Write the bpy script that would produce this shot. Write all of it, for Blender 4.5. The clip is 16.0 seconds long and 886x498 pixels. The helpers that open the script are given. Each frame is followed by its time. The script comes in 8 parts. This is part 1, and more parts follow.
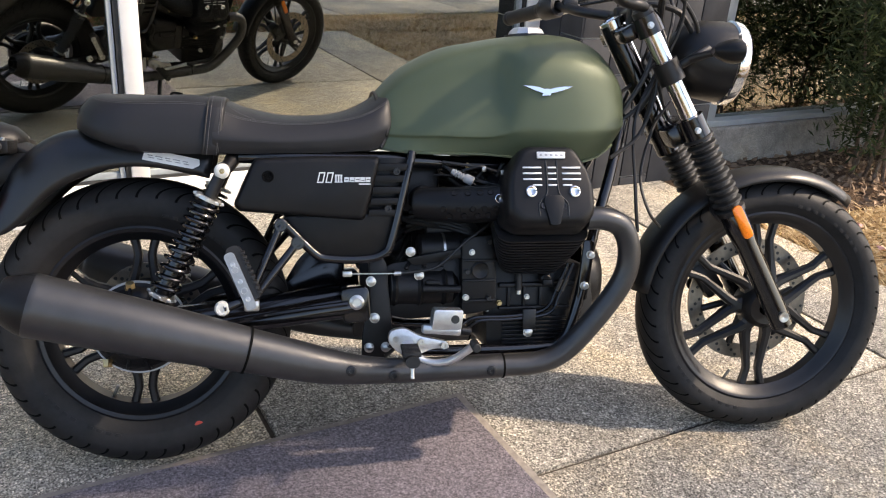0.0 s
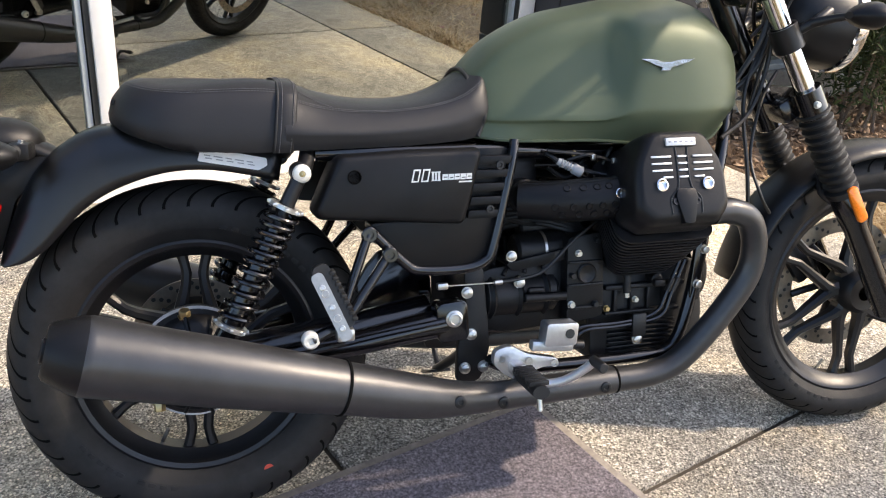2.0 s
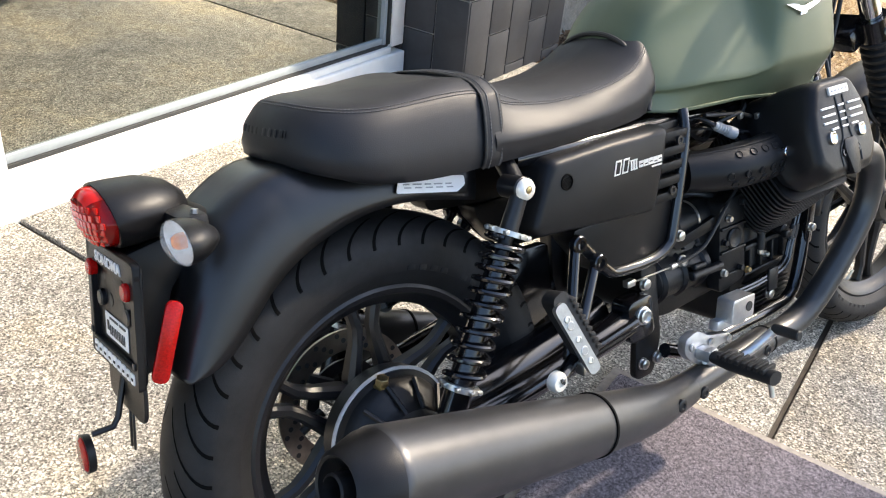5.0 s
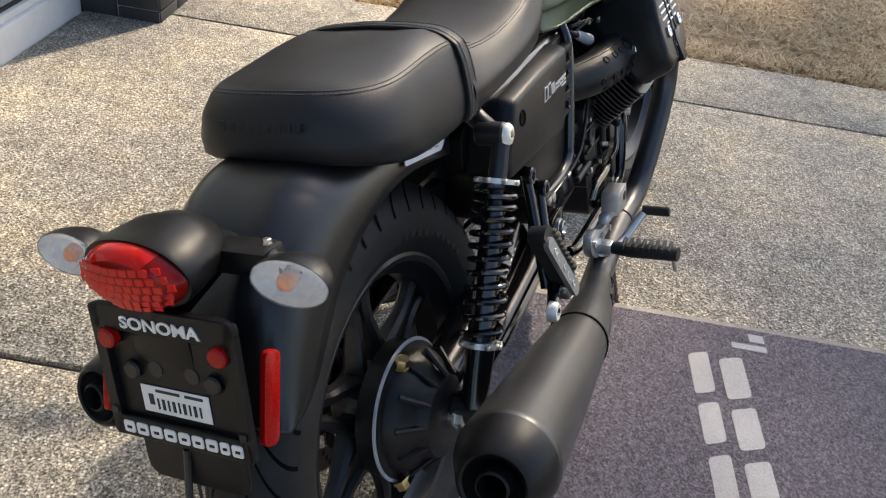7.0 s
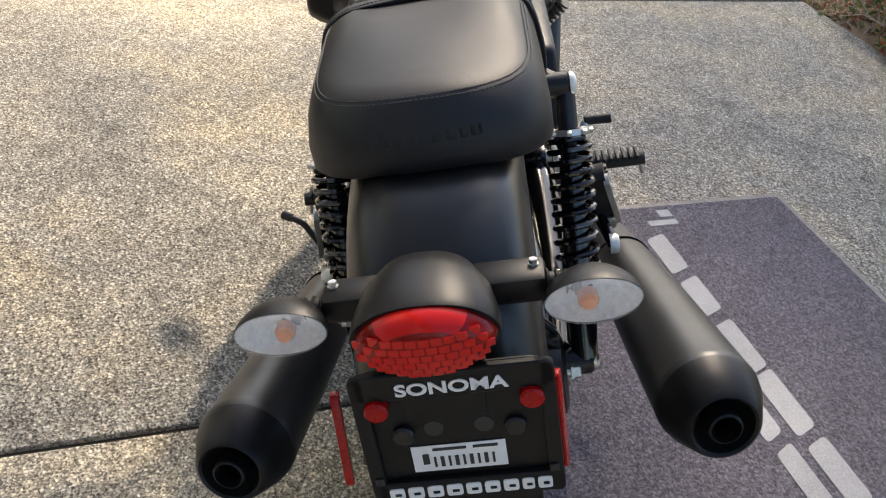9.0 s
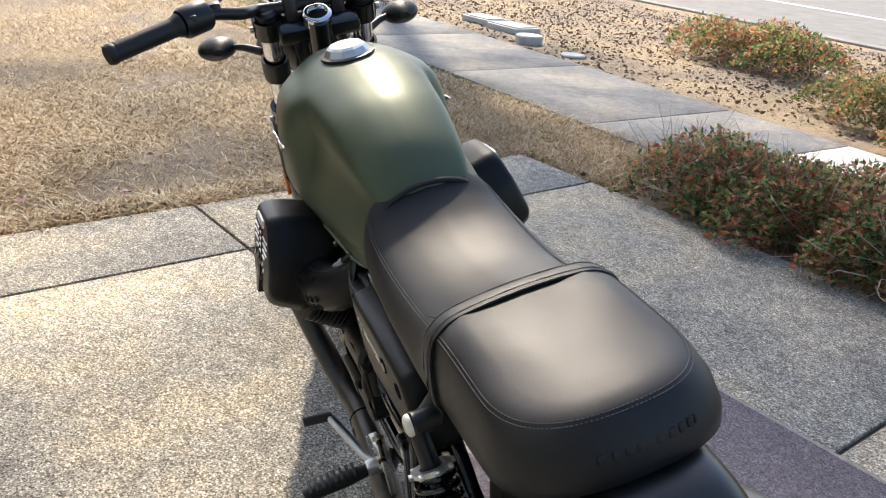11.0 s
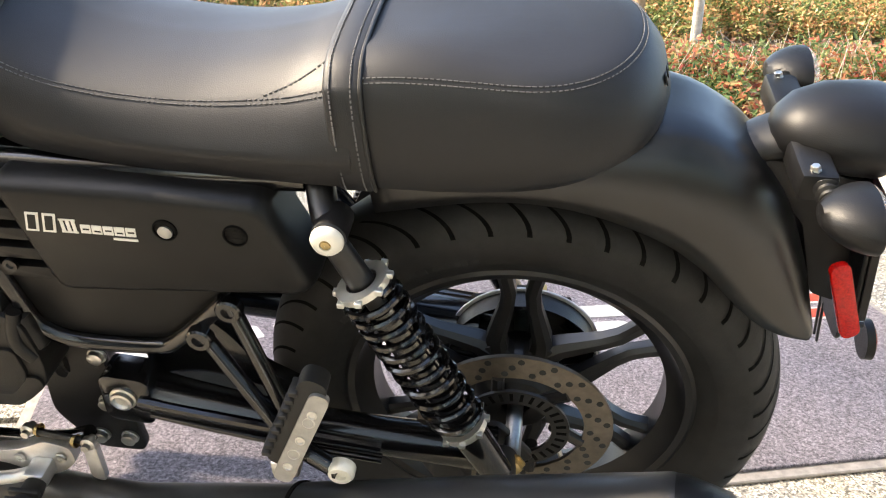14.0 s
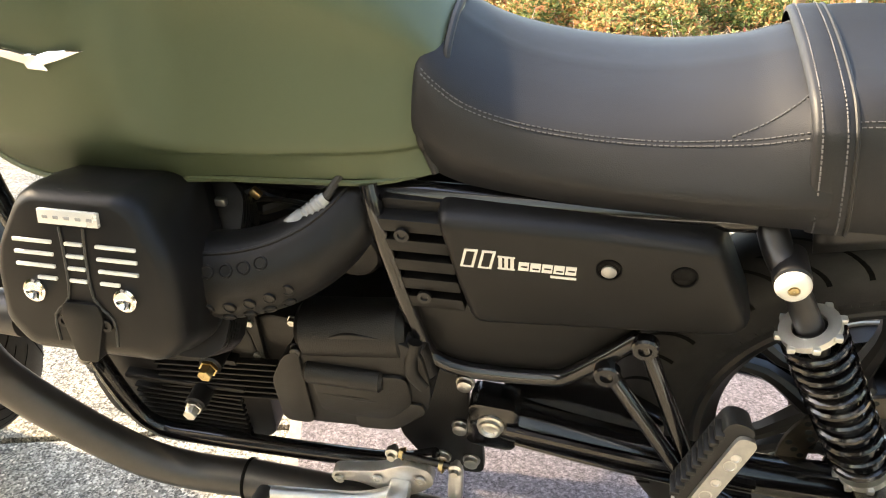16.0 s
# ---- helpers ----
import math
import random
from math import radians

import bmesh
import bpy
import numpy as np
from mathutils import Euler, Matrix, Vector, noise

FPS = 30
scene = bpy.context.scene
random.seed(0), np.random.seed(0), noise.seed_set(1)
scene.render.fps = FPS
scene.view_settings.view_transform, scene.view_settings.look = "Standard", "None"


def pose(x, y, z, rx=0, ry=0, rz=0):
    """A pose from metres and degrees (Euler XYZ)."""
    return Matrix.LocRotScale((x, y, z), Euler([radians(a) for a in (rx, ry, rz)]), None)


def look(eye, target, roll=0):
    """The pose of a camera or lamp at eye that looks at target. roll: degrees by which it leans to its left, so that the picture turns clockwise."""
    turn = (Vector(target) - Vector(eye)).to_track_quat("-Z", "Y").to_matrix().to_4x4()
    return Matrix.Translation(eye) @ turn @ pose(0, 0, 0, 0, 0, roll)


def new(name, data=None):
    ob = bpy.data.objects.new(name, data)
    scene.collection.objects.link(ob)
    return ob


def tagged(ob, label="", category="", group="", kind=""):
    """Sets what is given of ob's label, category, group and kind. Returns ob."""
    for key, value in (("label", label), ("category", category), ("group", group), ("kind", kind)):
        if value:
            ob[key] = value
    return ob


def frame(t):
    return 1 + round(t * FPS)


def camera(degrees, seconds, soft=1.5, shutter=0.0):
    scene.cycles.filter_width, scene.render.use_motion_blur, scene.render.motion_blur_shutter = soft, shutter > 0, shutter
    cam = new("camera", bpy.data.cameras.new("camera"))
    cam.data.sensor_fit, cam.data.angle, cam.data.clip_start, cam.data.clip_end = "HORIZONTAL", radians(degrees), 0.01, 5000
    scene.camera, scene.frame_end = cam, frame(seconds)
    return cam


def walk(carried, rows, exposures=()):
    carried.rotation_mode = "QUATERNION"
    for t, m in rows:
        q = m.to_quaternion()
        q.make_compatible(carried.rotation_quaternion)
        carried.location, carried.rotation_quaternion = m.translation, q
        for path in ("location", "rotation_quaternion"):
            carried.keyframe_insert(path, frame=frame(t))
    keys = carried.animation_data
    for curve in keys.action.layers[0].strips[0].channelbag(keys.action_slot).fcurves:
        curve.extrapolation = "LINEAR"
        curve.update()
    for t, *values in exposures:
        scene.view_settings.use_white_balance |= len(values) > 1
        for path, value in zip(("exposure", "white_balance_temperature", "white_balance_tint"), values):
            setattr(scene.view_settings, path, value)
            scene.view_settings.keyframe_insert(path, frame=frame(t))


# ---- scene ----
cam = camera(55.8, 16.0, 1.1)
PATH = [
    (0, (0.268, -1.683, 1.239), (0.686, 0.1, 0.435), 4.4),
    (0.5, (0.242, -1.588, 1.227), (0.634, 0.192, 0.405), 4.5),
    (1, (0.222, -1.441, 1.228), (0.653, 0.319, 0.381), 5.8),
    (1.5, (0.127, -1.359, 1.219), (0.667, 0.359, 0.348), 6.6),
    (2, (-0.018, -1.314, 1.211), (0.594, 0.358, 0.3), 5.3),
    (2.5, (-0.115, -1.266, 1.2), (0.441, 0.404, 0.249), 4.8),
    (3, (-0.16, -1.126, 1.19), (0.447, 0.501, 0.196), 4.3),
    (3.5, (-0.205, -1.001, 1.189), (0.519, 0.564, 0.176), 4.9),
    (4, (-0.305, -0.929, 1.177), (0.543, 0.571, 0.162), 6.5),
    (4.2, (-0.378, -0.897, 1.179), (0.533, 0.575, 0.178), 6.6),
    (6.3, (-0.648, -0.453, 1.1593), (0.769, 0.383, 0.0223), 7.6),
    (6.5, (-0.678, -0.413, 1.1583), (0.784, 0.346, 0.0243), 8.3),
    (7, (-0.777, -0.308, 1.1653), (0.793, 0.208, 0.0393), 9.2),
    (7.5, (-0.864, -0.208, 1.1513), (0.746, 0.116, 0.0103), 10.4),
    (8, (-0.838, -0.109, 1.1503), (0.761, 0.039, -0.0417), 11.4),
    (8.2, (-0.818, -0.05, 1.1503), (0.765, 0.032, -0.0677), 10.8),
    (10.3, (-0.757, 0.48, 1.1548), (0.89, -0.083, 0.1688), 8.2),
    (10.5, (-0.717, 0.519, 1.1808), (0.957, -0.081, 0.2638), 7.0),
    (11, (-0.629, 0.593, 1.2068), (1.068, -0.125, 0.4278), 5.0),
    (11.5, (-0.535, 0.668, 1.2078), (1.063, -0.244, 0.4248), 3.8),
    (12, (-0.424, 0.746, 1.1798), (0.925, -0.413, 0.2658), 2.6),
    (12.5, (-0.334, 0.787, 1.0718), (0.821, -0.58, 0.1788), 1.7),
    (13, (-0.212, 0.841, 0.9378), (0.401, -0.862, 0.0868), 1.9),
    (13.5, (-0.111, 0.897, 0.8878), (0.233, -0.901, 0.0828), 2.9),
    (13.7, (-0.049, 0.9155, 0.887), (0.206, -0.918, 0.136), 2.1),
    (14, (0.025, 0.94, 0.8778), (0.199, -0.891, 0.0918), 2.0),
    (14.5, (0.112, 0.957, 0.8798), (0.37, -0.848, 0.0578), 0.7),
    (15, (0.184, 0.953, 0.8738), (0.551, -0.829, 0.0438), -0.1),
    (15.5, (0.269, 0.932, 0.8968), (0.63, -0.856, 0.0778), 0.5),
    (16, (0.366, 0.963, 0.9078), (0.713, -0.832, 0.0978), 0.7),
]
EXPOSURES = [(0.0, 1.26, 6700, 14), (2.5, 1.52, 6500, 12), (4.2, 1.85, 6300, 10), (7.0, 0.9, 6500, 10), (8.2, 0.85, 6500, 10), (10.3, 0.95, 6200, 10), (11.0, 0.97, 6150, 10), (12.0, 1.16, 6000, 10), (12.5, 1.75, 5800, 8), (13.0, 2.35, 6200, 9), (13.5, 2.55, 6450, 9), (14.0, 2.32, 6750, 9), (14.5, 2.25, 6950, 9), (15.0, 2.68, 7200, 9), (16.0, 2.68, 7500, 8)]
walk(cam, [(t, look(eye, target, roll)) for t, eye, target, roll in PATH], EXPOSURES)

# ------------------------------------------------------------------ world, sun
SUN_ELEV, SUN_AZ = 42.0, -10.0       # degrees; azimuth of the sun from +x, anticlockwise
world = bpy.data.worlds.new("sky")
scene.world = world
world.use_nodes = True
_wn = world.node_tree.nodes
_wl = world.node_tree.links
_wn.clear()
_sky = _wn.new("ShaderNodeTexSky")
_sky.sky_type = "NISHITA"
_sky.sun_disc = False
_sky.sun_elevation = radians(SUN_ELEV)
_sky.sun_rotation = radians(90 - SUN_AZ)
_sky.dust_density = 2.0
_bg = _wn.new("ShaderNodeBackground")
_bg.inputs["Strength"].default_value = 0.15
_wo = _wn.new("ShaderNodeOutputWorld")
_wl.new(_sky.outputs[0], _bg.inputs[0])
_wl.new(_bg.outputs[0], _wo.inputs[0])
_sd = bpy.data.lights.new("sun", "SUN")
_sd.energy = 4.8
_sd.angle = radians(2.0)
_sd.color = (1.0, 0.84, 0.64)
sun = new("sun", _sd)
_e, _a = radians(SUN_ELEV), radians(SUN_AZ)
sun.matrix_world = look(Vector((math.cos(_e) * math.cos(_a), math.cos(_e) * math.sin(_a), math.sin(_e))) * 20, (0, 0, 0))

# ------------------------------------------------------------------ node helpers


def mat_new(name):
    m = bpy.data.materials.new(name)
    m.use_nodes = True
    nt = m.node_tree
    return m, nt, nt.nodes["Principled BSDF"]


def nd(nt, kind, **kw):
    n = nt.nodes.new(kind)
    for k, v in kw.items():
        n.inputs[k.replace("_", " ")].default_value = v
    return n


def coords(nt):
    return nt.nodes.new("ShaderNodeTexCoord").outputs["Object"]


def ramp(nt, src, stops):
    r = nt.nodes.new("ShaderNodeValToRGB")
    while len(r.color_ramp.elements) < len(stops):
        r.color_ramp.elements.new(0.5)
    for e, (p, c) in zip(r.color_ramp.elements, stops):
        e.position = p
        e.color = (*c, 1.0) if len(c) == 3 else c
    nt.links.new(src, r.inputs[0])
    return r.outputs[0]


def noise_tex(nt, scale, detail=4.0, rough=0.6, vec=None):
    n = nd(nt, "ShaderNodeTexNoise", Scale=scale, Detail=detail, Roughness=rough)
    nt.links.new(vec or coords(nt), n.inputs["Vector"])
    return n.outputs["Fac"]


def mixc(nt, fac, a, b, mode="MIX"):
    m = nt.nodes.new("ShaderNodeMix")
    m.data_type, m.blend_type = "RGBA", mode
    for s, v in ((0, fac), (6, a), (7, b)):
        if isinstance(v, (int, float)):
            m.inputs[s].default_value = v
        elif isinstance(v, tuple):
            m.inputs[s].default_value = (*v, 1.0)
        else:
            nt.links.new(v, m.inputs[s])
    return m.outputs[2]


def bump(nt, bsdf, src, strength, dist, prev=None):
    b = nd(nt, "ShaderNodeBump", Strength=strength, Distance=dist)
    nt.links.new(src, b.inputs["Height"])
    if prev is not None:
        nt.links.new(prev, b.inputs["Normal"])
    nt.links.new(b.outputs[0], bsdf.inputs["Normal"])
    return b.outputs[0]


def plain(name, col, rough, metal=0.0, var=0.15, scale=40.0, grain=0.0, gscale=900.0, coat=0.0, spec=0.5, rvar=0.12):
    """A painted, moulded or cast surface with slight variation of tone and gloss, and a fine grain."""
    m, nt, b = mat_new(name)
    v = coords(nt)
    n1 = noise_tex(nt, scale, 5.0, 0.65, v)
    c0 = tuple(max(0.0, c * (1 - var)) for c in col)
    c1 = tuple(min(1.0, c * (1 + var)) for c in col)
    nt.links.new(ramp(nt, n1, [(0.3, c0), (0.7, c1)]), b.inputs["Base Color"])
    n2 = noise_tex(nt, scale * 0.3, 6.0, 0.7, v)
    lo, hi = max(0.02, rough * (1 - rvar)), min(1.0, rough * (1 + rvar))
    nt.links.new(ramp(nt, n2, [(0.3, (lo,) * 3), (0.7, (hi,) * 3)]), b.inputs["Roughness"])
    b.inputs["Metallic"].default_value = metal
    b.inputs["Specular IOR Level"].default_value = spec
    if coat:
        b.inputs["Coat Weight"].default_value = coat
        b.inputs["Coat Roughness"].default_value = 0.12
    if grain:
        bump(nt, b, noise_tex(nt, gscale, 2.0, 0.5, v), grain, 0.0004)
    return m


# ------------------------------------------------------------------ mesh helpers


def mesh_of(bm, name, mat, smooth=True, angle=40.0):
    bmesh.ops.recalc_face_normals(bm, faces=bm.faces[:])
    me = bpy.data.meshes.new(name)
    if smooth:
        lim = radians(angle)
        for e in bm.edges:
            if len(e.link_faces) == 2:
                e.smooth = e.calc_face_angle(0.0) < lim
        for f in bm.faces:
            f.smooth = True
    bm.to_mesh(me)
    bm.free()
    for mm in (mat if isinstance(mat, (list, tuple)) else [mat]):
        me.materials.append(mm)
    return me


def part(name, bm, mat, parent=None, label="", smooth=True, angle=40.0):
    ob = new(name, mesh_of(bm, name, mat, smooth, angle))
    if parent is not None:
        ob.parent = parent
    if label:
        ob["label"] = label
    return ob


def catmull(pts, n=8, closed=False):
    """A smooth line through pts."""
    P = [np.array(p, float) for p in pts]
    out = []
    m = len(P)
    for i in range(m if closed else m - 1):
        if closed:
            a, b, c, d = P[i - 1], P[i], P[(i + 1) % m], P[(i + 2) % m]
        else:
            a, b, c, d = P[max(i - 1, 0)], P[i], P[i + 1], P[min(i + 2, m - 1)]
        for k in range(n):
            t = k / n
            out.append(0.5 * (2 * b + (c - a) * t + (2 * a - 5 * b + 4 * c - d) * t * t + (3 * b - a - 3 * c + d) * t ** 3))
    if not closed:
        out.append(P[-1])
    return out


def loft(rings, bm=None, caps=True, closed=True):
    bm = bm or bmesh.new()
    V = [[bm.verts.new(p) for p in r] for r in rings]
    n = len(V[0])
    for a, b in zip(V, V[1:]):
        for i in range(n if closed else n - 1):
            j = (i + 1) % n
            bm.faces.new((a[i], a[j], b[j], b[i]))
    if caps:
        bm.faces.new(V[0][::-1])
        bm.faces.new(V[-1])
    return bm


def tube(pts, r, bm=None, seg=12, smooth=0, caps=True, closed=False, flat=1.0):
    """A round bar along pts; r is one radius or one for each point of the line as given."""
    if smooth:
        rr = catmull([(q,) for q in r], smooth, closed) if isinstance(r, (list, tuple)) else None
        pts = catmull(pts, smooth, closed)
        r = [float(q[0]) for q in rr] if rr else r
    P = [Vector(p) for p in pts]
    n = len(P)
    rings = []
    up = None
    for i in range(n):
        t = (P[(i + 1) % n] - P[i - 1]) if closed or 0 < i < n - 1 else (P[1] - P[0] if i == 0 else P[-1] - P[-2])
        t.normalize()
        if up is None:
            up = Vector((0, 0, 1)) if abs(t.z) < 0.9 else Vector((0, 1, 0))
        up = (up - t * up.dot(t)).normalized()
        side = t.cross(up)
        q = r[i] if isinstance(r, (list, tuple)) else r
        rings.append([P[i] + (up * math.cos(a) * flat + side * math.sin(a)) * q for a in (2 * math.pi * k / seg for k in range(seg))])
    if closed:
        rings.append(rings[0])
        bm = bm or bmesh.new()
        V = [[bm.verts.new(p) for p in g] for g in rings[:-1]]
        for a, b in zip(V, V[1:] + V[:1]):
            for k in range(seg):
                j = (k + 1) % seg
                bm.faces.new((a[k], a[j], b[j], b[k]))
        return bm
    return loft(rings, bm, caps)


def lathe(profile, at=(0, 0, 0), axis=(0, 1, 0), seg=48, bm=None, closed=False, caps=False):
    """Turns (along, radius) pairs about an axis."""
    bm = bm or bmesh.new()
    ax = Vector(axis).normalized()
    u = ax.orthogonal().normalized()
    if abs(ax.y) > 0.9:
        u = Vector((1, 0, 0))
    w = ax.cross(u)
    o = Vector(at)
    R = []
    for k in range(seg):
        a = 2 * math.pi * k / seg
        d = u * math.cos(a) + w * math.sin(a)
        R.append([bm.verts.new(o + ax * h + d * q) for h, q in profile])
    m = len(profile)
    for k in range(seg):
        A, B = R[k], R[(k + 1) % seg]
        for i in range(m if closed else m - 1):
            j = (i + 1) % m
            bm.faces.new((A[i], A[j], B[j], B[i]))
    if caps:
        bm.faces.new([R[k][0] for k in range(seg)])
        bm.faces.new([R[k][-1] for k in range(seg)][::-1])
    return bm


def cyl(a, b, r, bm=None, seg=20, bev=0.0, r2=None):
    """A cylinder or cone from a to b with chamfered ends."""
    a, b = Vector(a), Vector(b)
    L = (b - a).length
    r2 = r if r2 is None else r2
    pr = [(0, r - bev), (bev, r), (L - bev, r2), (L, r2 - bev)] if bev else [(0, r), (L, r2)]
    return lathe(pr, a, b - a, seg, bm, caps=True)


def box(size, m=None, bev=0.0, bm=None, seg=2):
    """A box of that size round the origin, with rounded edges, at the pose m."""
    b2 = bmesh.new()
    bmesh.ops.create_cube(b2, size=1.0, matrix=Matrix.Diagonal((*size, 1.0)))
    if bev:
        bmesh.ops.bevel(b2, geom=b2.edges[:] , offset=bev, segments=seg, profile=0.5, affect="EDGES")
    if m is not None:
        b2.transform(m)
    if bm is None:
        return b2
    join(bm, b2)
    return bm


def join(bm, other):
    t = bpy.data.meshes.new("t")
    other.to_mesh(t)
    other.free()
    bm.from_mesh(t)
    bpy.data.meshes.remove(t)
    return bm


def plate(poly, y0, y1, bev=0.0, seg=2, axis="y", bm=None, only_outer=None):
    """A slab: polygon of (x, z) drawn between y0 and y1 (axis y), or (x, y) between z levels (axis z)."""
    b2 = bmesh.new()
    mk = (lambda p, h: (p[0], h, p[1])) if axis == "y" else ((lambda p, h: (p[0], p[1], h)) if axis == "z" else (lambda p, h: (h, p[0], p[1])))
    A = [b2.verts.new(mk(p, y0)) for p in poly]
    B = [b2.verts.new(mk(p, y1)) for p in poly]
    b2.faces.new(A)
    b2.faces.new(B[::-1])
    n = len(poly)
    for i in range(n):
        b2.faces.new((A[i], A[(i + 1) % n], B[(i + 1) % n], B[i]))
    bmesh.ops.recalc_face_normals(b2, faces=b2.faces[:])
    if bev:
        bmesh.ops.bevel(b2, geom=b2.edges[:], offset=bev, segments=seg, profile=0.5, affect="EDGES", clamp_overlap=True)
    if bm is None:
        return b2
    return join(bm, b2)


def rounded(poly, r, n=4):
    """The polygon with its corners rounded."""
    out = []
    m = len(poly)
    for i in range(m):
        p0, p, p1 = (np.array(poly[k % m], float) for k in (i - 1, i, i + 1))
        a, b = p0 - p, p1 - p
        la, lb = np.linalg.norm(a), np.linalg.norm(b)
        d = min(r, la * 0.45, lb * 0.45)
        s, e = p + a / la * d, p + b / lb * d
        for k in range(n + 1):
            t = k / n
            out.append(tuple((1 - t) ** 2 * s + 2 * t * (1 - t) * p + t * t * e))
    return out


def bolt_bm(at, axis, r, h, hexhead=True, bm=None):
    bm = lathe([(0, r * 1.25), (h * 0.25, r * 1.25), (h * 0.25, r), (h * 0.9, r), (h, r * 0.85), (h, 0.0005)], at, axis, 6 if hexhead else 18, bm)
    return bm


def empty(name, m=None):
    ob = new(name)
    if m is not None:
        ob.matrix_basis = m
    return ob

# ------------------------------------------------------------------ materials of the machine
M_BLACK = plain("satin_black_paint", (0.007, 0.007, 0.008), 0.38, grain=0.15)
M_GLOSS = plain("gloss_black_paint", (0.005, 0.005, 0.006), 0.16, coat=0.4)
M_GUARD = plain("satin_black_mudguard", (0.0065, 0.0065, 0.007), 0.33, spec=0.58, grain=0.2, gscale=1400)
M_MATT = plain("matt_black_coating", (0.0065, 0.0065, 0.007), 0.38, spec=0.4, grain=0.25, gscale=1400)
M_PIPE = plain("matt_black_exhaust_coating", (0.066, 0.066, 0.067), 0.37, metal=0.65, var=0.12, scale=18, grain=0.15, gscale=1400)
M_PLASTIC = plain("black_moulded_plastic", (0.0065, 0.0065, 0.007), 0.40, grain=0.4, gscale=1100, spec=0.27)
M_ENGINE = plain("black_cast_alloy", (0.0065, 0.0065, 0.007), 0.42, spec=0.36, metal=0.0, grain=0.9, gscale=700)
M_RUBBER = plain("tyre_rubber", (0.0150, 0.0150, 0.0155), 0.60, spec=0.27, var=0.3, scale=25, grain=0.5, gscale=500)
M_RUBBER2 = plain("black_rubber", (0.009, 0.009, 0.009), 0.55, grain=0.3)
M_CHROME = plain("chrome", (0.78, 0.78, 0.78), 0.08, metal=1.0, var=0.03)
M_STEEL = plain("zinc_steel", (0.62, 0.61, 0.58), 0.32, metal=1.0, var=0.12, scale=120)
M_BRASS = plain("yellow_zinc", (0.50, 0.39, 0.20), 0.35, metal=1.0, var=0.15, scale=150)
M_ALU = plain("cast_aluminium", (0.66, 0.66, 0.66), 0.36, metal=0.9, var=0.08, scale=90, grain=0.4, gscale=600)
M_ALUDULL = plain("dull_cast_aluminium", (0.40, 0.40, 0.39), 0.46, metal=0.9, var=0.12, scale=90, grain=0.5, gscale=600)
M_DISC = plain("brake_disc_steel", (0.26, 0.225, 0.185), 0.38, metal=1.0, var=0.18, scale=60)
M_RED = plain("red_lens", (0.56, 0.010, 0.006), 0.10, spec=0.35, var=0.1)
M_REDDARK = plain("red_lens_depth", (0.20, 0.003, 0.002), 0.12, spec=0.3, var=0.2)
M_BRIGHT = plain("bright_lamp_reflector", (0.80, 0.80, 0.79), 0.25, metal=0.15, var=0.25, scale=200)
M_AMBER = plain("amber_lens", (0.85, 0.23, 0.01), 0.14, var=0.08, coat=0.5)
M_WHITE = plain("white_print", (0.78, 0.78, 0.78), 0.5, var=0.05)
M_SILVERPRINT = plain("silver_print", (0.72, 0.72, 0.70), 0.3, metal=0.3, var=0.05)
M_WIRE = plain("cable_sheath", (0.012, 0.012, 0.012), 0.45)
M_GREYWIRE = plain("grey_plug_boot", (0.32, 0.33, 0.34), 0.5)
M_STITCH = plain("seat_thread", (0.085, 0.085, 0.09), 0.7)
# near-black that paints the shade of grooves, slots, seams and holes left uncut
M_VOID = plain("painted_recess_shade", (0.0025, 0.0025, 0.0025), 0.95, spec=0.1)
M_CREAM = plain("pale_plated_steel", (0.78, 0.76, 0.69), 0.36, metal=0.25, var=0.06)
M_RIB = plain("machined_alloy", (0.80, 0.80, 0.80), 0.42, metal=0.45, var=0.06)
M_FIN = plain("black_cylinder_fins", (0.011, 0.011, 0.012), 0.36, spec=0.5)
M_COLLAR = plain("bright_zinc", (0.66, 0.66, 0.63), 0.33, metal=0.8, var=0.1)
M_SEALANT = plain("bright_gasket", (0.45, 0.46, 0.47), 0.45)
M_PAINTDOT = plain("red_paint_mark", (0.42, 0.06, 0.04), 0.7)
M_REDBAR = plain("red_reflector", (0.34, 0.004, 0.003), 0.20, spec=0.3, var=0.45, scale=420, grain=0.5, gscale=700)
M_AMBERREF = plain("amber_reflector", (0.82, 0.20, 0.01), 0.2, var=0.25, scale=260, coat=0.6)


def make_tank_paint():
    m, nt, b = mat_new("satin_olive_green_paint")
    v = coords(nt)
    fl = noise_tex(nt, 2600.0, 2.0, 0.5, v)
    c = ramp(nt, fl, [(0.35, (0.064, 0.084, 0.046)), (0.7, (0.091, 0.115, 0.066))])
    nt.links.new(c, b.inputs["Base Color"])
    b.inputs["Metallic"].default_value = 0.35
    b.inputs["Roughness"].default_value = 0.50
    b.inputs["Specular IOR Level"].default_value = 0.40
    b.inputs["Coat Weight"].default_value = 0.22
    b.inputs["Coat Roughness"].default_value = 0.38
    return m


M_GREEN = make_tank_paint()


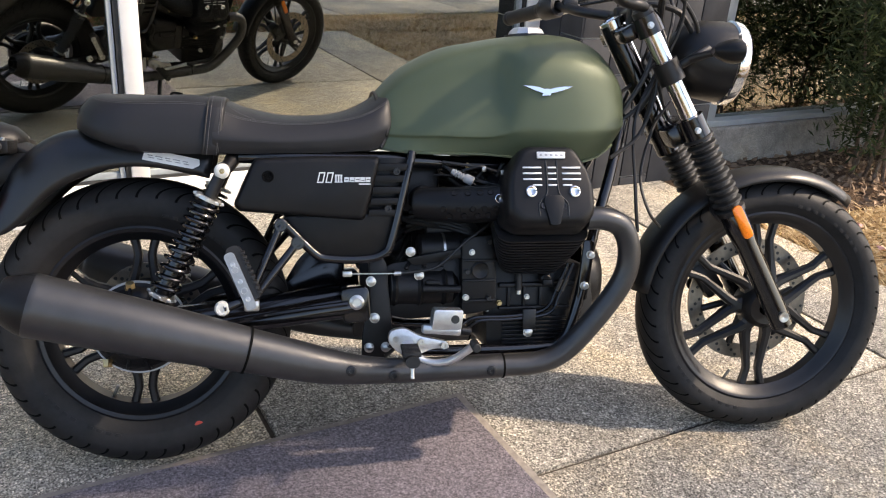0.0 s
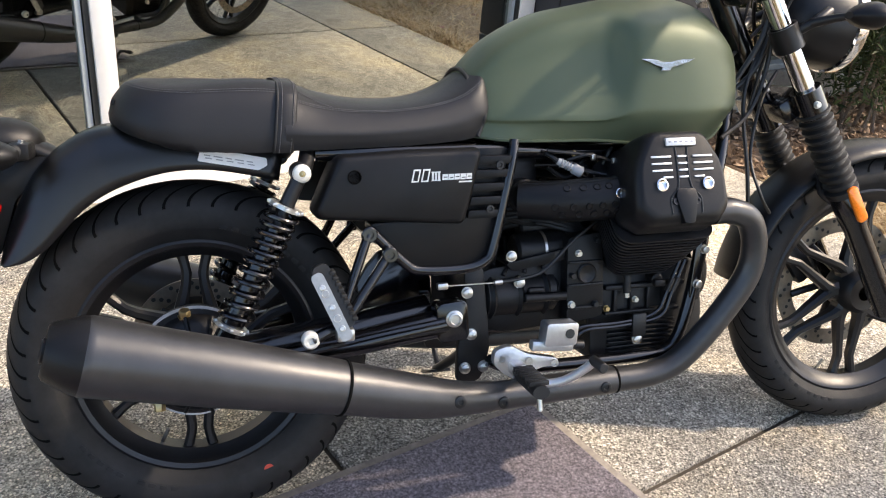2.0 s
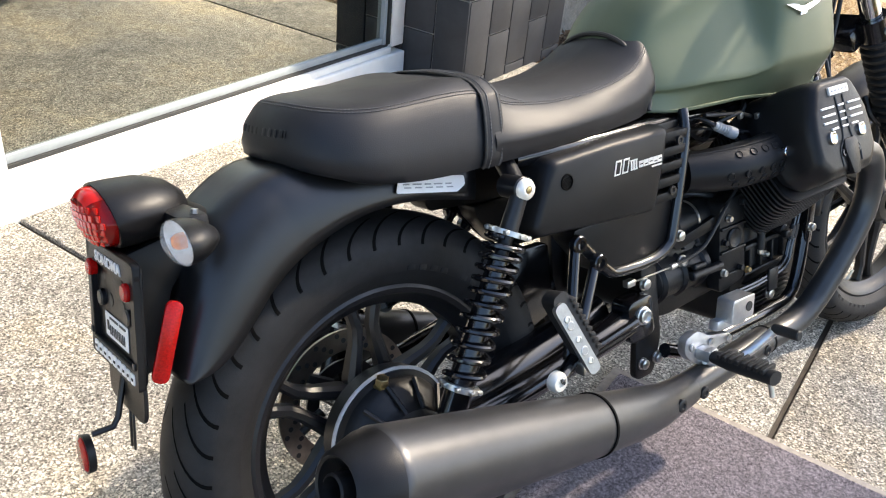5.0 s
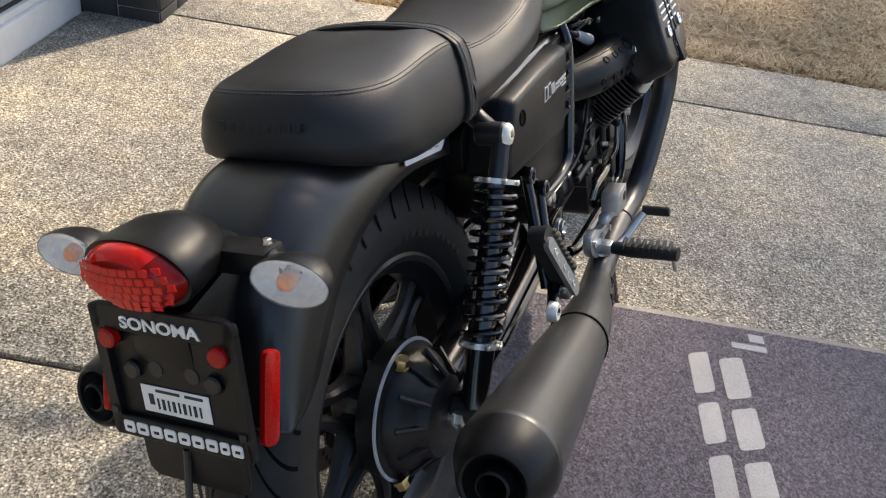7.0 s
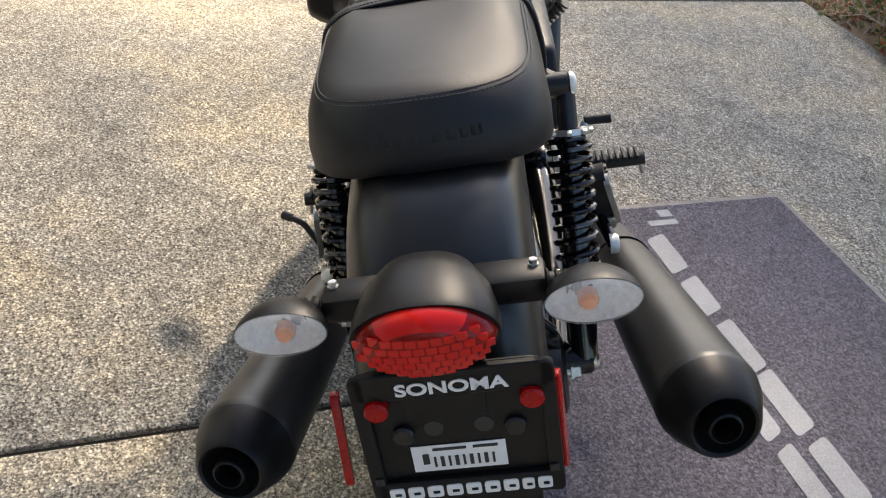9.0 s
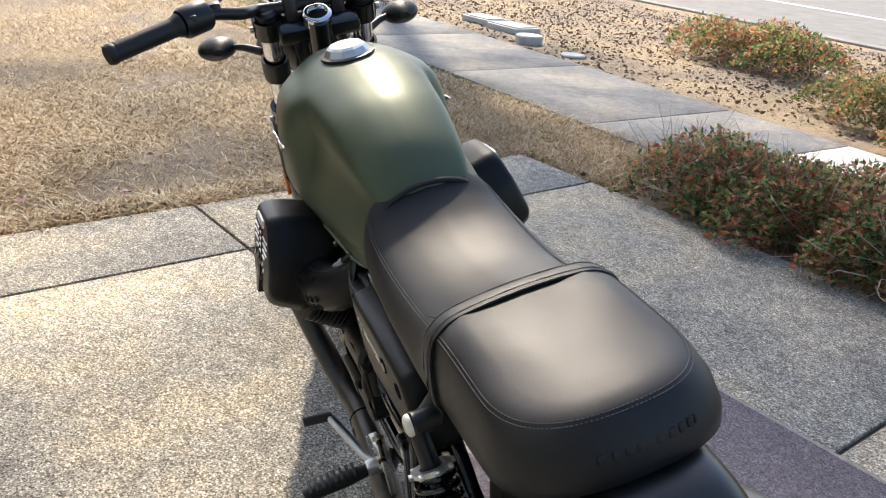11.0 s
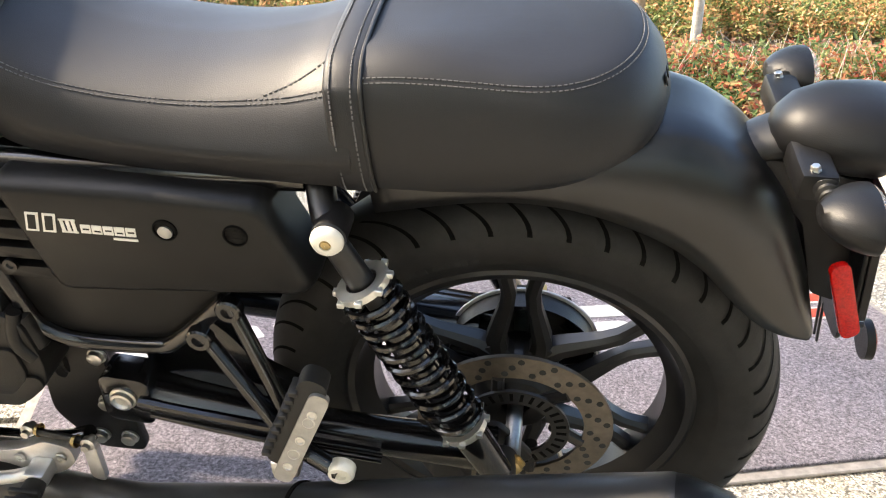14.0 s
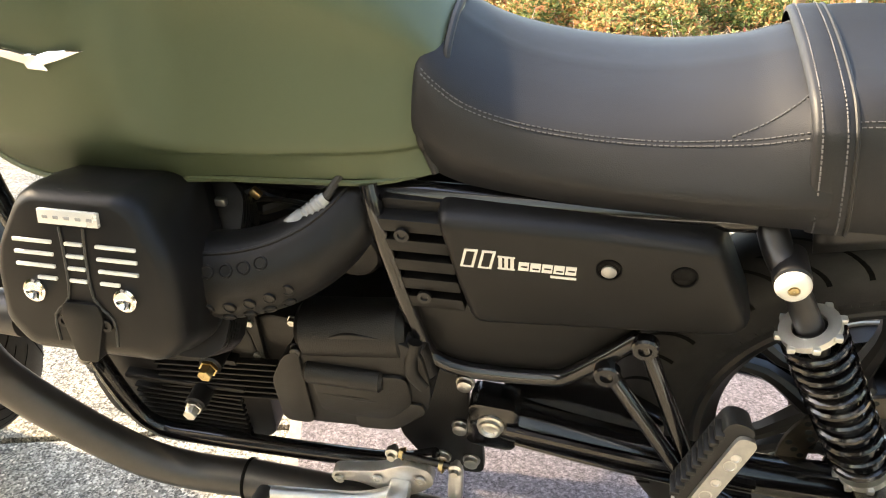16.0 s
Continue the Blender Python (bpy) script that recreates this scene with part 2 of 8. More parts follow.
def make_vinyl():
    m, nt, b = mat_new("black_seat_vinyl")
    v = coords(nt)
    vo = nd(nt, "ShaderNodeTexVoronoi", Scale=900.0)
    nt.links.new(v, vo.inputs["Vector"])
    n1 = noise_tex(nt, 9.0, 5.0, 0.6, v)
    nt.links.new(ramp(nt, n1, [(0.3, (0.0085, 0.0088, 0.0105)), (0.7, (0.0115, 0.0118, 0.0138))]), b.inputs["Base Color"])
    nt.links.new(ramp(nt, noise_tex(nt, 5.0, 4.0, 0.6, v), [(0.3, (0.44,) * 3), (0.7, (0.54,) * 3)]), b.inputs["Roughness"])
    b.inputs["Specular IOR Level"].default_value = 0.38
    p = bump(nt, b, vo.outputs["Distance"], 0.22, 0.0005)
    bump(nt, b, noise_tex(nt, 22.0, 3.0, 0.5, v), 0.10, 0.004, p)
    return m


M_VINYL = make_vinyl()


def make_clear():
    m, nt, b = mat_new("clear_ribbed_lens")
    b.inputs["Base Color"].default_value = (0.98, 0.98, 0.97, 1)
    b.inputs["Roughness"].default_value = 0.12
    b.inputs["Alpha"].default_value = 0.22
    w = nt.nodes.new("ShaderNodeTexWave")
    w.inputs["Scale"].default_value = 130.0
    nt.links.new(coords(nt), w.inputs["Vector"])
    bump(nt, b, w.outputs["Fac"], 0.4, 0.001)
    return m


M_CLEAR = make_clear()


# ------------------------------------------------------------------ materials of the site
def make_concrete(name, tone, peb=0.5, warm=(1.0, 0.95, 0.86), size=150.0):
    """Exposed-aggregate concrete: sand matrix with pale and dark pebbles, stains at a larger scale."""
    m, nt, b = mat_new(name)
    v = coords(nt)
    oi = nt.nodes.new("ShaderNodeObjectInfo").outputs["Random"]
    w = lambda k: tuple(tone * k * c for c in warm)

    def pebbles(scale):
        vo = nd(nt, "ShaderNodeTexVoronoi", Scale=scale)
        nt.links.new(v, vo.inputs["Vector"])
        sep = nt.nodes.new("ShaderNodeSeparateColor")
        nt.links.new(vo.outputs["Color"], sep.inputs[0])
        return vo.outputs["Distance"], sep.outputs[0]
    d1, r1 = pebbles(size)
    d2, r2 = pebbles(size * 2.3)
    big = ramp(nt, r1, [(0.0, w(0.06)), (0.2, w(0.30)), (0.5, w(0.86)), (0.76, w(1.60)), (1.0, w(3.0))])
    small = ramp(nt, r2, [(0.0, w(0.15)), (0.3, w(0.55)), (0.65, w(1.08)), (1.0, w(2.1))])
    pick = ramp(nt, d1, [(0.30, (1, 1, 1)), (0.55, (0, 0, 0))])
    c = mixc(nt, peb, small, mixc(nt, pick, small, big))
    mtx = ramp(nt, noise_tex(nt, 500.0, 3.0, 0.6, v), [(0.3, w(0.70)), (0.7, w(1.10))])
    c = mixc(nt, 0.10 + 0.60 * (1 - peb), c, mtx)
    st = ramp(nt, noise_tex(nt, 1.7, 7.0, 0.72, v), [(0.30, (0.58, 0.60, 0.63)), (0.5, (0.92, 0.92, 0.91)), (0.70, (1.30, 1.19, 0.98))])
    c = mixc(nt, 1.0, c, st, "MULTIPLY")
    st2 = ramp(nt, noise_tex(nt, 16.0, 6.0, 0.75, v), [(0.28, (0.64, 0.63, 0.62)), (0.55, (1.06, 1.06, 1.06))])
    c = mixc(nt, 1.0, c, st2, "MULTIPLY")
    sl = ramp(nt, oi, [(0.0, (0.92, 0.92, 0.92)), (1.0, (1.06, 1.05, 1.03))])
    c = mixc(nt, 1.0, c, sl, "MULTIPLY")
    nt.links.new(c, b.inputs["Base Color"])
    b.inputs["Roughness"].default_value = 0.86
    b.inputs["Specular IOR Level"].default_value = 0.3
    p = bump(nt, b, d1, 0.6, 0.004)
    bump(nt, b, d2, 0.5, 0.002, p)
    return m


M_SLAB = make_concrete("exposed_aggregate_concrete", 0.355, 0.95, (1.0, 0.935, 0.81))
M_WALK = make_concrete("sidewalk_concrete", 0.30, 0.3, (1.0, 0.98, 0.95))
M_WALKPALE = make_concrete("new_pale_sidewalk_concrete", 0.62, 0.1, (1.0, 0.98, 0.95))
M_CURB = make_concrete("cast_concrete", 0.36, 0.15, (1.0, 0.95, 0.86))


def make_ground():
    m, nt, b = mat_new("dry_ground_with_straw_and_mulch")
    v = coords(nt)
    wv = nd(nt, "ShaderNodeTexNoise", Scale=60.0, Detail=6.0, Roughness=0.75, Distortion=1.6)
    nt.links.new(v, wv.inputs["Vector"])
    straw = ramp(nt, wv.outputs["Fac"], [(0.25, (0.26, 0.185, 0.11)), (0.5, (0.45, 0.345, 0.215)), (0.75, (0.60, 0.49, 0.33))])
    mul = ramp(nt, wv.outputs["Fac"], [(0.25, (0.15, 0.115, 0.085)), (0.5, (0.30, 0.24, 0.18)), (0.8, (0.46, 0.385, 0.31))])
    big = ramp(nt, noise_tex(nt, 0.9, 5.0, 0.65, v), [(0.42, (0, 0, 0)), (0.58, (1, 1, 1))])
    nt.links.new(mixc(nt, big, mul, straw), b.inputs["Base Color"])
    b.inputs["Roughness"].default_value = 0.95
    bump(nt, b, wv.outputs["Fac"], 0.9, 0.03)
    return m


M_GROUND = make_ground()


def make_soft(name, stops, scale=240.0, rough=0.95, bs=0.6, bd=0.004, big=3.0):
    m, nt, b = mat_new(name)
    v = coords(nt)
    n = noise_tex(nt, scale, 5.0, 0.8, v)
    c = ramp(nt, n, stops)
    st = ramp(nt, noise_tex(nt, big, 6.0, 0.7, v), [(0.3, (0.8, 0.8, 0.8)), (0.7, (1.12, 1.12, 1.12))])
    nt.links.new(mixc(nt, 1.0, c, st, "MULTIPLY"), b.inputs["Base Color"])
    b.inputs["Roughness"].default_value = rough
    b.inputs["Specular IOR Level"].default_value = 0.2
    bump(nt, b, n, bs, bd)
    return m


M_MAT = make_soft("charcoal_carpet_pile", [(0.36, (0.028, 0.024, 0.030)), (0.5, (0.132, 0.118, 0.138)), (0.66, (0.40, 0.36, 0.395))], 190.0, bs=1.0, bd=0.006)
M_MAT.node_tree.nodes["Principled BSDF"].inputs["Sheen Weight"].default_value = 0.22
M_MAT.node_tree.nodes["Principled BSDF"].inputs["Sheen Roughness"].default_value = 0.45
M_MAT.node_tree.nodes["Principled BSDF"].inputs["Sheen Tint"].default_value = (1.0, 0.93, 0.95, 1)
M_MATEDGE = plain("mat_rubber_edge", (0.24, 0.215, 0.19), 0.7, var=0.25, scale=60)
M_MATWHITE = make_soft("pale_carpet_pile", [(0.3, (0.30, 0.29, 0.28)), (0.7, (0.62, 0.61, 0.60))], 330.0)
M_MATRED = make_soft("red_carpet_pile", [(0.3, (0.26, 0.03, 0.02)), (0.7, (0.50, 0.09, 0.05))], 330.0)
M_MULCH = make_soft("bark_mulch", [(0.25, (0.03, 0.02, 0.014)), (0.5, (0.10, 0.065, 0.042)), (0.8, (0.24, 0.17, 0.11))], 70.0, bs=1.0, bd=0.02)
M_ASPHALT = make_soft("grey_asphalt", [(0.3, (0.16, 0.155, 0.15)), (0.7, (0.27, 0.265, 0.255))], 160.0, rough=0.85, bs=0.3)
M_FRAME = plain("white_window_frame", (0.78, 0.78, 0.76), 0.4, var=0.05, scale=12)
M_FRAMEGREY = plain("grey_window_frame", (0.30, 0.34, 0.36), 0.4, var=0.08, scale=12)
M_GASKET = plain("dark_gasket", (0.02, 0.022, 0.022), 0.5)
M_TILE = plain("dark_slate_tile", (0.036, 0.038, 0.043), 0.58, spec=0.3, var=0.22, scale=9, grain=0.4, gscale=300)
M_GROUT = plain("pale_grout", (0.36, 0.35, 0.33), 0.9, var=0.12, scale=60)
M_ROOMWALL = plain("dim_showroom_wall", (0.10, 0.10, 0.095), 0.8, var=0.1, scale=3)
M_BARK = make_soft("grey_brown_bark", [(0.3, (0.10, 0.075, 0.055)), (0.7, (0.26, 0.20, 0.15))], 60.0, bs=1.0, bd=0.01)
M_STAKE = make_soft("weathered_stake_wood", [(0.3, (0.24, 0.16, 0.09)), (0.7, (0.42, 0.30, 0.18))], 40.0, bs=0.4, bd=0.004)
M_SOIL = plain("joint_dirt", (0.055, 0.045, 0.034), 0.95, var=0.3, scale=30)
M_LINE = plain("road_line_paint", (0.75, 0.75, 0.72), 0.7, var=0.12, scale=20)
M_COVER = plain("utility_cover_concrete", (0.42, 0.44, 0.43), 0.8, var=0.12, scale=20)


def make_leaf(name, stops, glow=0.4, patch=0.0):
    """Thin leaves: a matt face, and light that comes through from behind."""
    m, nt, b = mat_new(name)
    g = nt.nodes.new("ShaderNodeNewGeometry").outputs["Random Per Island"]
    if patch:
        pn = nt.nodes.new("ShaderNodeMapRange")
        nt.links.new(noise_tex(nt, 3.2, 2.0, 0.5, coords(nt)), pn.inputs[0])
        for k, val in ((1, 0.3), (2, 0.7), (3, -patch), (4, patch)):
            pn.inputs[k].default_value = val
        ad = nt.nodes.new("ShaderNodeMath")
        ad.use_clamp = True
        nt.links.new(g, ad.inputs[0])
        nt.links.new(pn.outputs[0], ad.inputs[1])
        g = ad.outputs[0]
    c = ramp(nt, g, stops)
    nt.links.new(c, b.inputs["Base Color"])
    b.inputs["Roughness"].default_value = 0.5
    b.inputs["Specular IOR Level"].default_value = 0.3
    tr = nt.nodes.new("ShaderNodeBsdfTranslucent")
    nt.links.new(c, tr.inputs["Color"])
    mx = nt.nodes.new("ShaderNodeMixShader")
    mx.inputs[0].default_value = glow
    nt.links.new(b.outputs[0], mx.inputs[1])
    nt.links.new(tr.outputs[0], mx.inputs[2])
    nt.links.new(mx.outputs[0], nt.nodes["Material Output"].inputs[0])
    return m


M_HEDGE = make_leaf("hedge_leaves", [(0.0, (0.052, 0.104, 0.036)), (0.32, (0.169, 0.247, 0.091)), (0.52, (0.364, 0.377, 0.156)), (0.62, (0.52, 0.312, 0.143)), (0.8, (0.468, 0.13, 0.078)), (0.92, (0.26, 0.078, 0.065)), (1.0, (0.546, 0.351, 0.221))], 0.55, 0.24)
M_HEDGE2 = make_leaf("russet_shrub_leaves", [(0.0, (0.070, 0.110, 0.036)), (0.4, (0.185, 0.230, 0.080)), (0.6, (0.33, 0.28, 0.11)), (0.76, (0.42, 0.24, 0.11)), (0.9, (0.48, 0.21, 0.11)), (1.0, (0.60, 0.43, 0.22))], patch=0.25)
M_PALEBARK = make_soft("pale_grey_bark", [(0.3, (0.34, 0.31, 0.27)), (0.7, (0.58, 0.55, 0.50))], 40.0, bs=0.5, bd=0.004)
M_LITTER = plain("dead_leaves", (0.22, 0.150, 0.095), 0.85, var=0.4, scale=14)
M_HEDGETWIG = plain("hedge_twigs", (0.52, 0.43, 0.36), 0.85, var=0.3, scale=30)
M_SHRUB = make_leaf("narrow_shrub_leaves", [(0.0, (0.022, 0.036, 0.014)), (0.6, (0.055, 0.080, 0.030)), (1.0, (0.12, 0.14, 0.06))])
M_TREE = make_leaf("tree_leaves", [(0.0, (0.03, 0.055, 0.016)), (0.6, (0.06, 0.095, 0.03)), (1.0, (0.11, 0.13, 0.05))])
M_STRAW = make_leaf("dry_grass_blades", [(0.0, (0.19, 0.12, 0.06)), (0.35, (0.40, 0.28, 0.14)), (0.7, (0.57, 0.44, 0.25)), (1.0, (0.74, 0.65, 0.46))])
M_GRASS = make_leaf("half_green_grass_blades", [(0.0, (0.09, 0.12, 0.03)), (0.6, (0.24, 0.24, 0.08)), (1.0, (0.5, 0.40, 0.2))])


def make_glass():
    """Coated shop glazing: a strong reflection over a dark, see-through pane."""
    m, nt, b = mat_new("coated_window_glass")
    nt.nodes.remove(b)
    gl = nd(nt, "ShaderNodeBsdfGlossy", Roughness=0.0)
    gl.inputs["Color"].default_value = (0.90, 0.93, 0.86, 1)
    tr = nt.nodes.new("ShaderNodeBsdfTransparent")
    tr.inputs["Color"].default_value = (0.30, 0.33, 0.30, 1)
    mx = nt.nodes.new("ShaderNodeMixShader")
    mx.inputs[0].default_value = 0.42
    nt.links.new(tr.outputs[0], mx.inputs[1])
    nt.links.new(gl.outputs[0], mx.inputs[2])
    nt.links.new(mx.outputs[0], nt.nodes["Material Output"].inputs[0])
    return m


M_GLASS = make_glass()

# ------------------------------------------------------------------ the site: u runs along the shop front, n towards it
SITE = radians(16.8)


def site(u, n, z=0.0):
    return Vector((u * math.cos(SITE) - n * math.sin(SITE), u * math.sin(SITE) + n * math.cos(SITE), z))


SITE_M = Matrix.Rotation(SITE, 4, "Z")


def sbox(u0, u1, n0, n1, z0, z1, bev=0.0, bm=None):
    return box((u1 - u0, n1 - n0, z1 - z0), SITE_M @ Matrix.Translation(((u0 + u1) / 2, (n0 + n1) / 2, (z0 + z1) / 2)), bev, bm)


def structure(name, bm, mat, label, category="", smooth=False):
    return tagged(part(name, bm, mat, None, "", smooth), label, category or name.split("_")[0], "", "structure")


# ground sheet, to the horizon
bm = bmesh.new()
R = [0, 3, 8, 20, 60, 200, 900, 3500]
rings = []
for r in R[1:]:
    rings.append([bm.verts.new((r * math.cos(a), r * math.sin(a), -0.03)) for a in (2 * math.pi * k / 48 for k in range(48))])
bm.faces.new(rings[0])
for a, b in zip(rings, rings[1:]):
    for k in range(48):
        bm.faces.new((a[k], b[k], b[(k + 1) % 48], a[(k + 1) % 48]))
structure("ground", bm, M_GROUND, "dry ground with straw-coloured grass and bark mulch", "ground")

# paved forecourt in slabs with dirt-filled joints
U_LINES = [-5.19, -3.37, -1.55, 0.270, 2.09, 2.58]
N_LINES = [-2.23, -0.455, 1.42]
forecourt = structure("pavement", sbox(-5.19, 2.58, -2.23, 1.42, -0.13, -0.012), M_SOIL, "exposed-aggregate concrete forecourt cut into square slabs", "pavement")
slab_cache = {}
for i in range(len(U_LINES) - 1):
    for j in range(len(N_LINES) - 1):
        du, dn = U_LINES[i + 1] - U_LINES[i], N_LINES[j + 1] - N_LINES[j]
        key = (round(du, 3), round(dn, 3))
        if key not in slab_cache:
            slab_cache[key] = mesh_of(box((du - 0.013, dn - 0.013, 0.11), None, 0.006), "slab", M_SLAB, True)
        ob = new("slab", slab_cache[key])
        ob.parent = forecourt
        ob.matrix_basis = SITE_M @ Matrix.Translation(((U_LINES[i] + U_LINES[i + 1]) / 2, (N_LINES[j] + N_LINES[j + 1]) / 2, -0.055))

# sidewalk along the street and the road behind it, which run five degrees off the shop front
STREET_M = SITE_M @ Matrix.Translation((2.9, -3.05, 0)) @ Matrix.Rotation(radians(-5.0), 4, "Z")


def stbox(u0, u1, n0, n1, z0, z1, bev=0.0):
    return box((u1 - u0, n1 - n0, z1 - z0), STREET_M @ Matrix.Translation(((u0 + u1) / 2, (n0 + n1) / 2, (z0 + z1) / 2)), bev)


walkway = structure("sidewalk", stbox(-40, 40, -1.33, 0.0, -0.13, -0.03), M_SOIL, "grey concrete sidewalk in square slabs", "sidewalk")
sw_mesh = mesh_of(box((1.52, 1.33, 0.11), None, 0.008), "slab", M_WALK, True)
sw_pale = mesh_of(box((1.52, 1.33, 0.11), None, 0.008), "slab", M_WALKPALE, True)
sw_short = mesh_of(box((0.89, 1.33, 0.11), None, 0.008), "slab", M_WALK, True)
for u_, me_ in [(0.765 + 1.53 * k, sw_mesh) for k in range(14)] + [(-0.45, sw_short)] + [(-1.665 - 1.53 * k, sw_pale) for k in range(8)]:
    ob = new("slab", me_)
    ob.parent = walkway
    ob.matrix_basis = STREET_M @ Matrix.Translation((u_, -0.665, -0.055))
structure("kerb", stbox(-60, 60, -6.2, -6.0, -0.15, 0.0, 0.02), M_CURB, "pale concrete street kerb", "kerb")
structure("road", stbox(-60, 60, -18.0, -6.2, -0.2, -0.025), M_ASPHALT, "grey asphalt road", "road")
structure("road_marking", stbox(-60, 60, -9.5, -9.35, -0.0249, -0.019), M_LINE, "white painted road line", "marking")

# shop front: white-framed glazing, tiled pier, second window over a concrete base
NG = 1.460            # plane of the first glass
wall = structure("wall_north", sbox(-6.0, 1.975, 1.42, 1.75, 2.75, 3.8), M_TILE, "dark tiled wall over the shop window", "wall")
window = structure("window_1", sbox(-6.0, 1.975, 1.415, 1.60, -0.03, 0.105, 0.006), M_FRAME, "white-framed shop window with coated glass", "window")
part("sill", sbox(-6.0, 1.90, 1.430, 1.60, 0.105, 0.130, 0.004), M_FRAME, window)
part("sill_lip", sbox(-6.0, 1.895, 1.443, 1.59, 0.130, 0.142, 0.002), M_GASKET, window)
part("glazing_bead", sbox(-6.0, 1.895, 1.449, 1.58, 0.142, 0.166, 0.003), M_FRAMEGREY, window)
for u in (-3.155, -1.470, 0.215, 1.900):
    part("mullion", sbox(u, u + (0.065 if u < 1 else 0.075), 1.427, 1.53, 0.130, 2.75, 0.004), M_FRAME, window)
    for d in (0, 1):
        part("gasket", sbox(u - 0.018 - 0.020 * d, u - 0.020 * d - 0.002, 1.436 + 0.006 * d, 1.52, 0.142, 2.75), M_GASKET if d == 0 else M_FRAMEGREY, window)
part("head", sbox(-6.0, 1.975, 1.430, 1.56, 2.65, 2.75, 0.004), M_FRAME, window)
for u0, u1 in ((-5.9, -3.195), (-3.09, -1.510), (-1.405, 0.175), (0.280, 1.860)):
    part("pane", sbox(u0, u1, NG, NG + 0.008, 0.166, 2.65), M_GLASS, window, smooth=False)

# room behind the glass
structure("room_floor", sbox(-6.0, 5.0, 1.60, 6.3, -0.02, 0.02), M_ROOMWALL, "dim showroom floor", "floor")
structure("room_wall", sbox(-6.0, 5.0, 6.2, 6.3, 0.02, 3.2), M_ROOMWALL, "dim showroom back wall", "wall")
structure("room_wall_2", sbox(-6.1, -6.0, 1.46, 6.3, -0.02, 3.2), M_ROOMWALL, "dim showroom side wall", "wall")
structure("room_wall_3", sbox(5.0, 5.1, 1.75, 6.3, -0.02, 3.2), M_ROOMWALL, "dim showroom side wall", "wall")
structure("ceiling", sbox(-6.1, 5.1, 1.75, 6.3, 3.2, 3.3), M_ROOMWALL, "dim showroom ceiling", "ceiling")

# tiled pier
PF, PU0, PU1 = 1.135, 1.985, 2.80
pier = structure("wall_pier", sbox(PU0 + 0.004, PU1, PF + 0.004, 1.75, -0.03, 3.8), M_GROUT, "pier clad in dark slate tiles with pale grout", "wall")
th, gap = 0.32, 0.007
tile_cache = {}


def tile(w, h, m):
    key = (round(w, 3), round(h, 3))
    if key not in tile_cache:
        tile_cache[key] = mesh_of(box((w - gap, 0.012, h - gap), None, 0.0015), "tile", M_TILE, True)
    ob = new("tile", tile_cache[key])
    ob.parent = pier
    ob.matrix_basis = m


def tile_column(w, z, place):
    while z < 3.7:
        z0, z1 = max(z, -0.02), min(z + th, 3.8)
        if z1 - z0 > 0.05:
            tile(w, z1 - z0, place((z0 + z1) / 2))
        z += th


for col in range(5):
    tile_column(0.163, -0.28 if col % 2 == 0 else -0.12, lambda z, c=col: SITE_M @ Matrix.Translation((PU0 + 0.163 * (c + 0.5), PF, z)))
for col, (n0, n1) in enumerate(((1.129, 1.285), (1.285, 1.440), (1.440, 1.48))):
    tile_column(n1 - n0, -0.12 if col % 2 else -0.28, lambda z, a=n0, b=n1: SITE_M @ Matrix.Translation((PU0, (a + b) / 2, z)) @ Matrix.Rotation(radians(90), 4, "Z"))

base = structure("wall_base", sbox(2.80, 12.0, 1.27, 1.75, -0.03, 0.182, 0.01), M_CURB, "low cast-concrete base under the far window", "wall")
window2 = structure("window_2", sbox(2.80, 12.0, 1.30, 1.45, 0.182, 0.212, 0.004), M_FRAMEGREY, "grey-framed shop window over a concrete base", "window")
part("jamb", sbox(2.80, 3.045, 1.31, 1.45, 0.212, 3.2, 0.004), M_FRAMEGREY, window2)
part("pane", sbox(3.045, 12.0, 1.365, 1.373, 0.212, 3.2), M_GLASS, window2, smooth=False)
structure("wall_north_2", sbox(2.80, 12.0, 1.31, 1.75, 3.2, 3.8), M_TILE, "dark tiled wall over the far window", "wall")
structure("ceiling_2", sbox(5.1, 12.0, 1.5, 6.3, 3.2, 3.3), M_ROOMWALL, "dim showroom ceiling", "ceiling")
structure("room_wall_4", sbox(5.1, 12.0, 2.9, 3.0, -0.02, 3.2), M_ROOMWALL, "dim showroom back wall", "wall")
structure("planting_bed", sbox(2.59, 12.0, 0.55, 1.27, -0.06, -0.008, 0.01), M_MULCH, "bark mulch bed beside the window base", "bed")

# ------------------------------------------------------------------ the motorcycle
# local frame: x forward from the rear axle, y to its left, z up in the plane of the wheels; it leans on its side stand
BIKE_M = Matrix(((0.99994, 0.01086, -0.0003, 0.0115), (-0.01036, 0.96171, 0.27386, 0.01707), (0.00327, -0.27384, 0.96177, 0.30703), (0, 0, 0, 1)))
bike = empty("motorcycle", BIKE_M)
tagged(bike, "olive green and black roadster motorcycle leaning on its side stand", "motorcycle")


def sub(parent, name, bm, mat, label="", smooth=True, angle=40.0):
    return part(name, bm, mat, parent, label, smooth, angle)


def mirror(bm, s):
    """The bmesh drawn for the right side (y < 0), flipped when s is +1."""
    if s > 0:
        for v in bm.verts:
            v.co.y = -v.co.y
        bmesh.ops.reverse_faces(bm, faces=bm.faces[:])
    return bm


# ---- wheels
TREAD = 0.80        # how far the shoulders of the tread fall away


def crown(R, hw, a):
    """A point of the tyre's round section, at the angle a from the middle of the tread."""
    return hw * math.sin(a), R - (1 - math.cos(a)) * TREAD * hw


